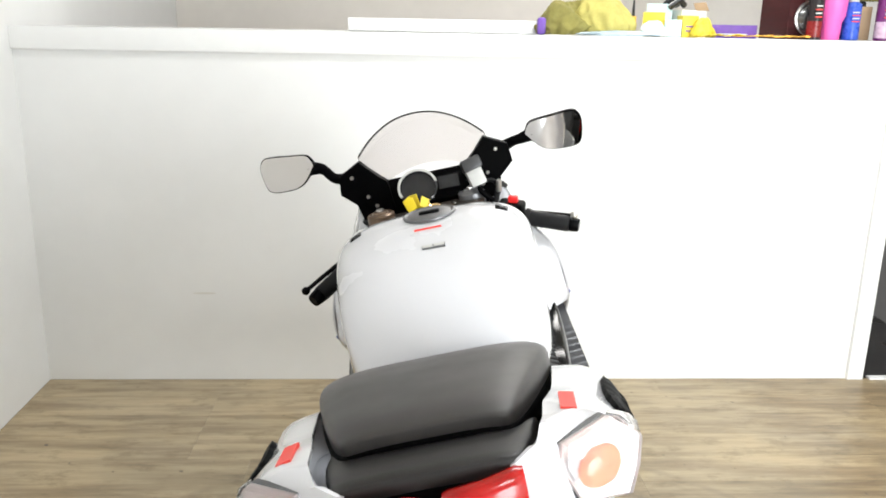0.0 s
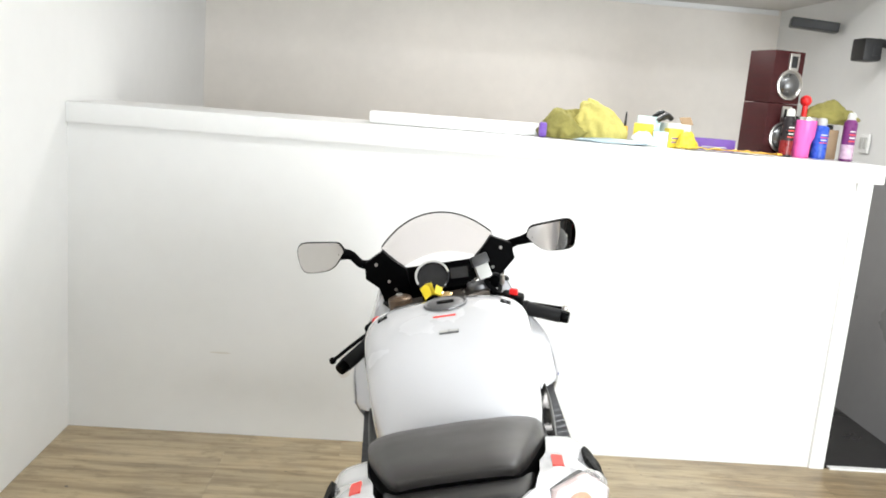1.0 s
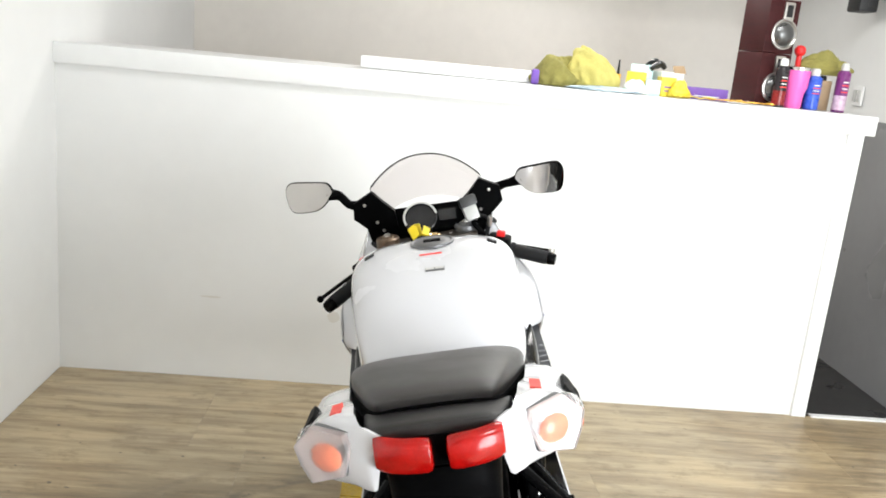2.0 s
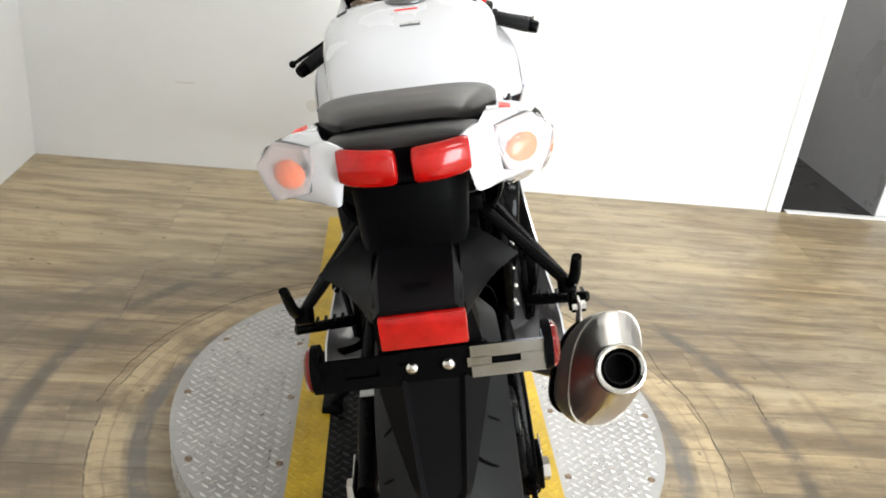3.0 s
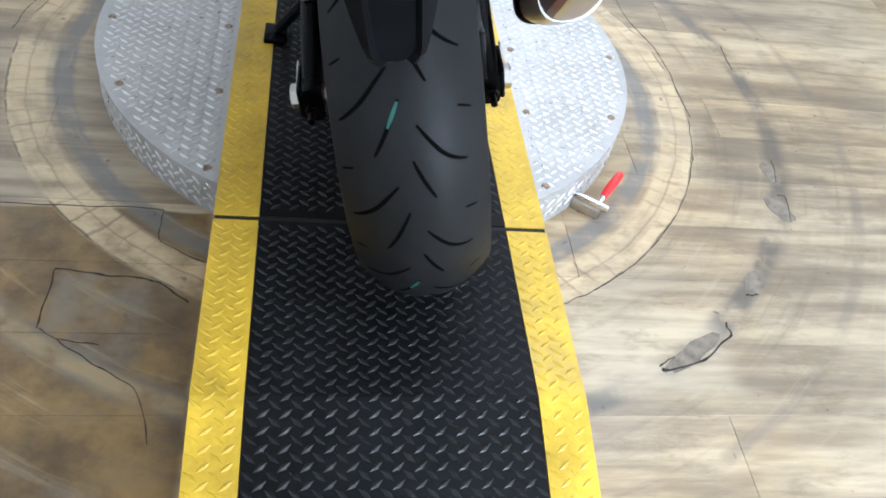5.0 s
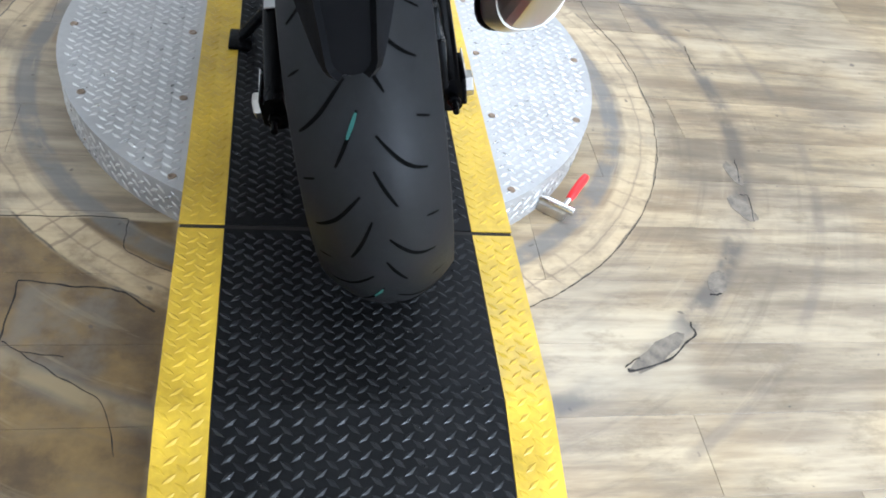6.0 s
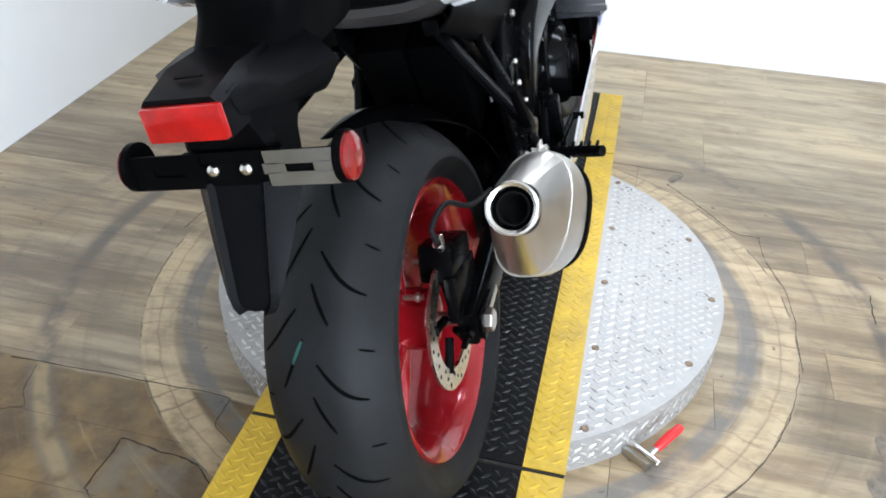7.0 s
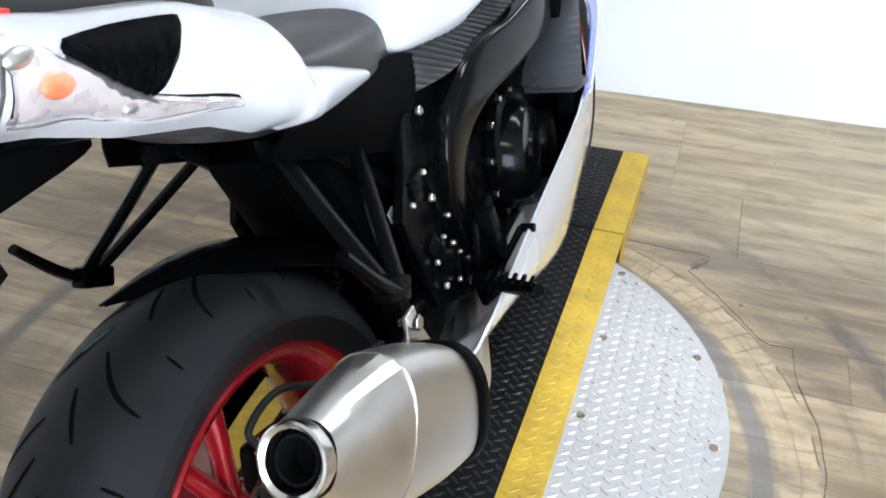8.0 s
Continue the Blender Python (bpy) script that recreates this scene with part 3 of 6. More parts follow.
crack([(-0.90, 0.080), (-0.70, 0.086), (-0.55, 0.088), (-0.394, 0.088)], 0.0016, 1.3)
crack([(-0.394, 0.088), (-0.390, 0.05), (-0.384, 0.006), (-0.301, -0.044)], 0.0014, 2.1)
crack([(-0.548, -0.066), (-0.550, -0.13), (-0.546, -0.192)], 0.0022, 3.7)
crack([(-0.548, -0.066), (-0.47, -0.076), (-0.401, -0.083), (-0.366, -0.098), (-0.324, -0.133)], 0.0022, 4.4)
crack([(-0.546, -0.192), (-0.514, -0.213), (-0.45, -0.222)], 0.0013, 5.2)
crack([(-0.514, -0.213), (-0.45, -0.262), (-0.382, -0.31), (-0.352, -0.40)], 0.0013, 8.2)
crack([(-0.83, 0.07), (-0.815, 0.0), (-0.784, -0.039), (-0.84, -0.066)], 0.0010, 17.7)
crack(arc(0.768, -66, -8, 12), 0.0014, 6.1)
crack([(0.304, 1.316), (0.40, 1.312), (0.514, 1.302), (0.473, 1.224)], 0.0013, 7.9)
crack([(0.473, 1.224), (0.542, 1.156), (0.600, 1.08), (0.658, 1.010), (0.722, 1.006)], 0.0013, 9.9)
crack([(0.722, 1.006), (0.727, 0.90), (0.760, 0.80), (0.776, 0.716), (0.777, 0.60), (0.776, 0.48)], 0.0011, 9.4)
crack(arc(0.79, 112, 176, 12), 0.0010, 11.2)
crack([(0.490, -0.256), (0.500, -0.260), (0.571, -0.239), (0.644, -0.183), (0.647, -0.151)], 0.0032, 12.6)
crack([(0.486, -0.254), (0.52, -0.232)], 0.002, 13.1)
crack([(0.716, -0.085), (0.742, -0.080)], 0.003, 13.6)
crack([(0.935, 0.335), (0.928, 0.30), (0.915, 0.255)], 0.0014, 14.7)
crack([(0.902, 0.128), (0.918, 0.205), (0.90, 0.215)], 0.0014, 15.9)
crack([(0.972, 0.812), (0.966, 0.76), (0.968, 0.70)], 0.0022, 16.3)


def chip(x, y, sx, sy, turn, seed):
    """A spot where the plank's face has broken off down to pale board."""
    bm = bmesh.new()
    n = 18
    ol = [(sx * math.cos(a) * (1 + 0.3 * noise.noise(Vector((math.cos(a) * 2, math.sin(a) * 2, seed)))), sy * math.sin(a) * (1 + 0.3 * noise.noise(Vector((math.sin(a) * 2, seed, math.cos(a) * 2))))) for a in (2 * math.pi * k / n for k in range(n))]
    plate(bm, ol, 0.0006, pose(x, y, 0, 0, 0, turn))
    return tagged(part("floor_chip", bm, M_CHIP, smooth=False), "pale chip where the plank surface broke off", "chip", kind="structure")


M_CHIP = material("bare_board", (0.17, 0.142, 0.11), 0.8, vary=0.45, scale=45)
chip(0.560, -0.222, 0.080, 0.017, 33, 1.0)
chip(0.888, 0.168, 0.022, 0.044, 22, 2.0)
chip(0.912, 0.285, 0.016, 0.040, 8, 3.0)
chip(0.744, -0.050, 0.020, 0.036, -30, 4.0)
chip(0.496, 1.268, 0.030, 0.015, 58, 5.0)

# locking lever on the turntable's edge
lever = thing("locking_lever", pose(0.434, 0.136, 0.0, 0, 0, -35), "steel clamp with a red rubber grip beside the turntable", "lever")
part("clamp_base", boxed((0, 0, 0.012), (0.06, 0.026, 0.022), 0.004), M_STEEL, lever)
bm = bmesh.new()
rod(bm, (-0.04, 0.0, 0.028), (0.045, 0.0, 0.028), 0.009)
part("clamp_pin", bm, M_CHROME, lever)
bm = bmesh.new()
tube(bm, [(0.02, 0.0, 0.030), (0.023, 0.012, 0.040), (0.027, 0.035, 0.050)], 0.005)
part("lever_arm", bm, M_STEEL, lever)
bm = bmesh.new()
tube(bm, [(0.024, 0.016, 0.042), (0.027, 0.045, 0.054), (0.031, 0.078, 0.064)], lambda u: 0.0095 - 0.002 * abs(2 * u - 1) ** 4, 12)
part("grip", bm, M_SWITCHRED, lever, "red rubber grip")

# ---- the motorcycle: x to its right, y ahead, z up from the rear tyre's contact ----
BIKE = pose(0.0774, -0.014, TOP + 0.0055, 0.16, 0, -1.36) @ pose(0, 0, 0, 0, -12.67, 0)
bike = thing("motorcycle", BIKE, "white and black sports motorcycle with red wheels on its side stand", "motorcycle")


def face_at(p, normal, ahead=(0, 1, 0)):
    """A frame on a surface: z out of it, y as near to ahead as it goes."""
    z = Vector(normal).normalized()
    x = Vector(ahead).cross(z).normalized()
    y = z.cross(x)
    return Matrix(((x.x, y.x, z.x, p[0]), (x.y, y.y, z.y, p[1]), (x.z, y.z, z.z, p[2]), (0, 0, 0, 1)))


def both(name, make, mat, parent=None, label=""):
    """A part and its mirror image."""
    a = part(name, make(), mat, parent or bike, label)
    c = part(name, mirrored(make()), mat, parent or bike, label)
    return a, c


def wheel(name, axle_y, R, half_w, rim_r, rim_w, grooves, turn=40):
    c = Vector((0, axle_y, R))
    ax = (1, 0, 0)
    bm = bmesh.new()
    # rim barrel with two lips
    rw = rim_w
    lathe(bm, [(rim_r - 0.022, -rw + 0.032), (rim_r - 0.008, -rw + 0.005), (rim_r + 0.002, -rw), (rim_r + 0.006, -rw + 0.006), (rim_r - 0.006, -rw + 0.014), (rim_r - 0.018, -rw + 0.04),
               (rim_r - 0.018, rw - 0.04), (rim_r - 0.006, rw - 0.014), (rim_r + 0.006, rw - 0.006), (rim_r + 0.002, rw), (rim_r - 0.008, rw - 0.005), (rim_r - 0.022, rw - 0.032), (rim_r - 0.030, 0.0)], c, ax, 72, closed=True)
    w = part(name, bm, M_RED, bike, "red painted three-spoke alloy wheel")
    bm = bmesh.new()
    lathe(bm, [(0.018, -0.065), (0.045, -0.065), (0.05, -0.03), (0.05, 0.03), (0.045, 0.055), (0.018, 0.055)], c, ax, 32)
    part("hub", bm, M_RED, w)
    for k in range(3):
        a0 = radians(turn + 120 * k)
        bm = bmesh.new()
        for d in (-0.24, 0.24):
            a1 = a0 + d
            p0 = c + Vector((0, math.cos(a0 + d * 0.4), math.sin(a0 + d * 0.4))) * 0.035
            p1 = c + Vector((0, math.cos(a1), math.sin(a1))) * (rim_r - 0.025)
            tube(bm, [p0, (p0 + p1) / 2 + Vector((0.004, 0, 0)), p1], lambda u: 0.020 - 0.004 * math.sin(u * 3.1), 12, 5, 0.75)
        part("spoke", bm, M_RED, w)
    # tyre
    def crown(x):
        return R - 0.052 * abs(x / half_w) ** 2.15 * (half_w / 0.093)
    prof = [(crown(x), x) for x in half_w * np.sin(np.linspace(-1.5, 1.5, 25))]
    edge = crown(half_w)
    prof += [(edge - 0.012, half_w + 0.001), (rim_r + 0.022, half_w - 0.010), (rim_r + 0.004, rim_w - 0.004), (rim_r - 0.002, rim_w - 0.012)]
    prof = [(r, -x) for r, x in prof[:24:-1]] + prof
    bm = bmesh.new()
    lathe(bm, prof, c, ax, 96, closed=True)
    part("tyre", bm, M_RUBBER, w, "black sports tyre with slanted tread grooves")
    if grooves:
        def tread_ribbon(lists, turn_, width, line, lift=0.0005):
            """A narrow flat ribbon just above the tread along (degrees round the axle, x) points."""
            verts, faces = lists
            pts = [Vector((radians(p[0] + turn_) * R, p[1], 0)) for p in spline(line, 13)]
            k0 = len(verts)
            n = len(pts)
            for i, p in enumerate(pts):
                d = pts[min(i + 1, n - 1)] - pts[max(i - 1, 0)]
                nrm = Vector((-d.y, d.x, 0)).normalized() * width * (0.25 + 0.75 * math.sin(math.pi * min(max(i / (n - 1), 0.06), 0.94)) ** 0.5)
                for q in (p + nrm, p - nrm):
                    r = crown(q.y) + lift
                    verts.append((q.y, axle_y + r * math.cos(q.x / R), R + r * math.sin(q.x / R)))
            for i in range(n - 1):
                faces.append((k0 + 2 * i, k0 + 2 * i + 1, k0 + 2 * i + 3, k0 + 2 * i + 2))

        # near-black ribbons paint in the shade of grooves; the rubber itself stays uncut
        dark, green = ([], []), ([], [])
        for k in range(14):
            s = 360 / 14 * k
            tread_ribbon(dark, s, 0.0027, [(150.6, -0.080), (149.4, -0.070), (146.5, -0.051), (142.6, -0.032), (139.8, -0.018)])
            tread_ribbon(dark, s, 0.0025, [(158.6, -0.042), (153.4, -0.026), (146.5, -0.008)])
            tread_ribbon(dark, s, 0.0018, [(137.3, -0.085), (136.9, -0.078), (136.4, -0.070)])
            tread_ribbon(dark, s, 0.0027, [(152.2, 0.010), (155.4, 0.022), (158.8, 0.037), (160.9, 0.052), (161.9, 0.066)])
            tread_ribbon(dark, s, 0.0025, [(159.8, 0.002), (164.4, 0.012), (169.2, 0.025)])
            tread_ribbon(dark, s, 0.0018, [(149.2, 0.059), (149.6, 0.067), (150.0, 0.075)])
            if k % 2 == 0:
                tread_ribbon(green, s, 0.0024, [(152.4, -0.0235), (149.6, -0.016), (147.0, -0.0092)], 0.0009)
        tread_part("tread", dark, M_NEARBLACK, w)
        tread_part("tread_paint", green, M_GREEN, w, "green paint marks in the tread")
    return w


def brake_disc(parent, c, r0, r1):
    bm = bmesh.new()
    lathe(bm, [(r0, -0.0025), (r1, -0.0025), (r1, 0.0025), (r0, 0.0025)], c, (1, 0, 0), 64, closed=True)
    d = part("brake_disc", bm, M_DISC, parent, "drilled steel brake disc")
    bm = bmesh.new()
    for k in range(36):
        a = 2 * math.pi * k / 36
        r = r0 + (r1 - r0) * (0.25 + 0.25 * (k % 3))
        p = Vector(c) + Vector((0, math.cos(a), math.sin(a))) * r
        rod(bm, p - Vector((0.0029, 0, 0)), p + Vector((0.0029, 0, 0)), 0.0038, seg=8)
    tagged(part("disc_hole", bm, M_DARK, d), kind="stuff")
    bm = bmesh.new()
    for k in range(5):
        a = 2 * math.pi * k / 5
        p0, p1 = (Vector(c) + Vector((0, math.cos(a + e), math.sin(a + e))) * r for e, r in ((0, 0.03), (0.2, r0 + 0.006)))
        rod(bm, p0, p1, 0.007, 0.008, 8)
    part("disc_carrier", bm, M_GLOSS, d)
    return d


rear = wheel("rear_wheel", -0.018, 0.315, 0.093, 0.216, 0.078, True, 215)
brake_disc(rear, (0.083, -0.018, 0.315), 0.078, 0.11)
front = wheel("front_wheel", 1.40, 0.30, 0.06, 0.216, 0.05, False)
brake_disc(front, (0.062, 1.40, 0.30), 0.12, 0.155)
brake_disc(front, (-0.062, 1.40, 0.30), 0.12, 0.155)
# sprocket and chain on the left
bm = bmesh.new()
lathe(bm, [(0.05, -0.09), (0.1, -0.09), (0.1, -0.084), (0.05, -0.084)], (0, -0.018, 0.315), (1, 0, 0), 44, closed=True)
part("sprocket", bm, M_STEEL, rear)
bm = bmesh.new()
for s in (0.098, -0.098):
    for k in range(40):
        u = k / 39
        p = Vector((-0.087, 0.0 + 0.52 * u, 0.315 + s * (1 - 0.55 * u) + 0.04 * u))
        box(bm, p, (0.014, 0.0115, 0.012), 0.002, seg=1)
tagged(part("chain", bm, M_ENGINE, bike, "dark greasy drive chain"), kind="stuff")
bm = bmesh.new()
plate(bm, [(0.06, 0.43), (0.4, 0.42), (0.42, 0.40), (0.08, 0.40)], 0.02, Matrix(((0, 0, 1, -0.105), (1, 0, 0, 0), (0, 1, 0, 0), (0, 0, 0, 1))), 0.003)
part("chain_guard", bm, M_BLACK, bike)


# swingarm
def arm():
    bm = bmesh.new()
    st = spline([(-0.045, 0.118, 0.315, 0.016, 0.028), (0.03, 0.118, 0.318, 0.018, 0.034), (0.2, 0.118, 0.345, 0.020, 0.042), (0.38, 0.10, 0.372, 0.028, 0.052), (0.53, 0.085, 0.385, 0.03, 0.05)], 14)
    ring_loft(bm, [oval(x, z, hx, hz, y, 18, 4.0) for y, x, z, hx, hz in st])
    return bm


arms = both("swingarm", arm, M_GLOSS, label="satin black swingarm")
bm = bmesh.new()
rod(bm, (-0.172, -0.018, 0.315), (0.15, -0.018, 0.315), 0.011)
part("axle", bm, M_STEEL, bike)


def axle_nut():
    bm = bmesh.new()
    rod(bm, (0.134, -0.018, 0.315), (0.152, -0.018, 0.315), 0.019, seg=6)
    return bm


nuts = both("axle_nut", axle_nut, M_STEEL)


def adjuster():
    bm = bmesh.new()
    box(bm, (0.137, -0.005, 0.315), (0.008, 0.07, 0.048), 0.004)
    rod(bm, (0.12, -0.085, 0.315), (0.12, -0.03, 0.315), 0.005)
    rod(bm, (0.12, -0.062, 0.315), (0.12, -0.052, 0.315), 0.010, seg=6)
    return bm


adjusters = both("chain_adjuster", adjuster, M_GLOSS)


def adjuster_scale():
    bm = bmesh.new()
    box(bm, (0.1425, 0.012, 0.322), (0.003, 0.075, 0.012), 0.001, pose(0, 0, 0, 8, 0, 0))
    return bm


scales = both("adjuster_scale", adjuster_scale, M_STEEL, label="bare steel adjuster scale")
# the left arm stands further out, past the chain
for pair in (arms, nuts, adjusters, scales):
    pair[1].location.x = -0.024
bm = bmesh.new()
box(bm, (-0.142, 0.180, 0.3850), (0.026, 0.075, 0.003), 0.0, pose(0, 0, 0, 9, 0, 0))
part("swingarm_label", bm, M_MILK, bike, "pale warning label on the swingarm")
bm = bmesh.new()
box(bm, (0, 0.3, 0.40), (0.19, 0.07, 0.07), 0.015)
part("swingarm_bridge", bm, M_GLOSS, bike)
# rear caliper
bm = bmesh.new()
box(bm, (0.083, 0.012, 0.412), (0.055, 0.10, 0.060), 0.010, pose(0, 0, 0, -18, 0, 0))
box(bm, (0.104, 0.0, 0.365), (0.020, 0.11, 0.075), 0.006, pose(0, 0, 0, -10, 0, 0))
box(bm, (0.060, 0.01, 0.402), (0.022, 0.06, 0.042), 0.006, pose(0, 0, 0, -18, 0, 0))
cal = part("brake_caliper", bm, M_ENGINE, bike, "black rear brake caliper")
for yy in (-0.055, 0.01):
    bm = bmesh.new()
    rod(bm, (0.03, yy, 0.40 + yy * 0.3), (0.062, yy, 0.40 + yy * 0.3), 0.0045)
    rod(bm, (0.05, yy, 0.40 + yy * 0.3), (0.056, yy, 0.40 + yy * 0.3), 0.008, seg=6)
    part("caliper_pin", bm, M_STEEL, cal)
bm = bmesh.new()
rod(bm, (0.095, -0.012, 0.425), (0.093, -0.030, 0.462), 0.008, seg=8)
rod(bm, (0.098, -0.016, 0.432), (0.090, -0.016, 0.436), 0.012, seg=12)
rod(bm, (0.094, -0.022, 0.446), (0.092, -0.018, 0.470), 0.007, seg=8)
part("hose_fitting", bm, M_CHROME, cal)
bm = bmesh.new()
tube(bm, [(0.093, -0.030, 0.464), (0.090, -0.030, 0.490), (0.100, 0.02, 0.500), (0.112, 0.09, 0.455), (0.116, 0.2, 0.420)], 0.0045)
part("brake_hose", bm, M_RUBBER, bike)
# hugger over the tyre: broad ahead, with a raised ridge, drawn out to a point behind
bm = bmesh.new()
rows = []
for u in np.linspace(0, 1, 24):
    a = radians(22 + 68 * u)
    wd = 0.106 * (1 - u ** 2.2) + 0.004
    R_ = 0.372 - 0.052 * u ** 0.8
    tip_x = -0.045 * u ** 3
    rows.append([(tip_x + wd * v, -0.018 + R_ * math.cos(a), 0.315 + R_ * math.sin(a) - 0.062 * (1 - u) ** 0.7 * abs(v) ** 1.6 + 0.010 * math.exp(-((abs(v) - 0.45) / 0.16) ** 2) * (1 - u)) for v in np.linspace(-1, 1, 21)])
sheet(bm, rows, 0.003)
part("rear_hugger", bm, M_GLOSS, bike, "gloss black mudguard close over the rear tyre", angle=28)
bm = bmesh.new()
tube(bm, [(-0.15, 0.42, 0.455), (-0.172, 0.405, 0.482), (-0.186, 0.40, 0.482), (-0.205, 0.405, 0.45)], 0.005)
part("hose_guide", bm, M_BLACK, bike)

# ---- tail ----


TAIL = [
    [(0.118, 0.30, 0.752), (0.138, 0.302, 0.750), (0.147, 0.304, 0.742), (0.140, 0.298, 0.734), (0.12, 0.29, 0.730)],
    [(0.122, 0.22, 0.785), (0.153, 0.22, 0.783), (0.165, 0.22, 0.765), (0.155, 0.21, 0.745), (0.13, 0.20, 0.738)],
    [(0.124, 0.165, 0.806), (0.163, 0.165, 0.802), (0.179, 0.16, 0.780), (0.169, 0.15, 0.757), (0.135, 0.14, 0.750)],
    [(0.124, 0.142, 0.818), (0.163, 0.142, 0.812), (0.181, 0.14, 0.788), (0.171, 0.13, 0.764), (0.135, 0.12, 0.757)],
    [(0.124, 0.130, 0.868), (0.158, 0.130, 0.860), (0.183, 0.13, 0.815), (0.172, 0.12, 0.775), (0.135, 0.11, 0.764)],
    [(0.124, 0.105, 0.884), (0.160, 0.105, 0.875), (0.184, 0.10, 0.830), (0.173, 0.09, 0.789), (0.135, 0.08, 0.773)],
    [(0.122, 0.03, 0.918), (0.162, 0.03, 0.907), (0.184, 0.03, 0.866), (0.174, 0.025, 0.830), (0.14, 0.02, 0.808)],
    [(0.112, -0.06, 0.938), (0.148, -0.06, 0.929), (0.173, -0.06, 0.892), (0.163, -0.06, 0.856), (0.125, -0.06, 0.836)],
    [(0.098, -0.125, 0.960), (0.136, -0.125, 0.953), (0.166, -0.12, 0.922), (0.155, -0.115, 0.886), (0.108, -0.12, 0.866)],
    [(0.094, -0.166, 0.968), (0.127, -0.158, 0.963), (0.159, -0.150, 0.932), (0.146, -0.156, 0.895), (0.103, -0.165, 0.880)],
    [(0.091, -0.178, 0.970), (0.123, -0.170, 0.964), (0.155, -0.162, 0.932), (0.142, -0.168, 0.897), (0.100, -0.178, 0.884)],
    [(0.084, -0.203, 0.967), (0.099, -0.194, 0.957), (0.117, -0.187, 0.927), (0.110, -0.190, 0.906), (0.090, -0.200, 0.890)],
    [(0.067, -0.214, 0.961), (0.072, -0.213, 0.948), (0.080, -0.211, 0.927), (0.080, -0.211, 0.908), (0.078, -0.212, 0.892)],
    [(0.062, -0.212, 0.959), (0.064, -0.212, 0.945), (0.067, -0.211, 0.925), (0.071, -0.211, 0.907), (0.074, -0.211, 0.894)],
]
_cols = [[np.interp(u, range(len(TAIL)), np.array(TAIL)[:, k, c]) for c in range(3)] for k in range(5) for u in np.linspace(0, len(TAIL) - 1, 60)]
_cols = [np.array(_cols[60 * k:60 * k + 60]) for k in range(5)]
TAIL_GRID = [spline([_cols[k][i] for k in range(5)], 17) for i in range(60)]


_outer = np.array([p for r in TAIL_GRID for p in r[3:15]])


def on_tail(yy, zz, out=0.0):
    """The place on the tail's outer side at a length and height."""
    d = (_outer[:, 1] - yy) ** 2 + (_outer[:, 2] - zz) ** 2
    w = 1 / (d + 6e-5) ** 2
    x = float((w * _outer[:, 0]).sum() / w.sum())
    back = max(0.0, min(1.0, (-yy - 0.08) / 0.11))
    return Vector((x + out * (1 - 0.35 * back), yy - out * 0.75 * back, zz))


def tail_at(i, j, out):
    """A place on the tail by its rows from the front and columns from the top, lifted along the surface's outward direction."""
    i = min(max(i, 1.0), 57.9)
    j = min(max(j, 0.5), 15.4)

    def at(a, c):
        k, m_ = int(a), int(c)
        f, g = a - k, c - m_
        q = [[Vector(TAIL_GRID[k + e][m_ + h]) for h in (0, 1)] for e in (0, 1)]
        return q[0][0].lerp(q[0][1], g).lerp(q[1][0].lerp(q[1][1], g), f)
    du, dv = at(i + 0.5, j) - at(i - 0.5, j), at(i, j + 0.5) - at(i, j - 0.5)
    nrm = du.cross(dv).normalized()
    if nrm.x - nrm.y < 0:
        nrm = -nrm
    return at(i, j) + nrm * out


def tail_panel():
    return sheet(bmesh.new(), TAIL_GRID, 0.004)


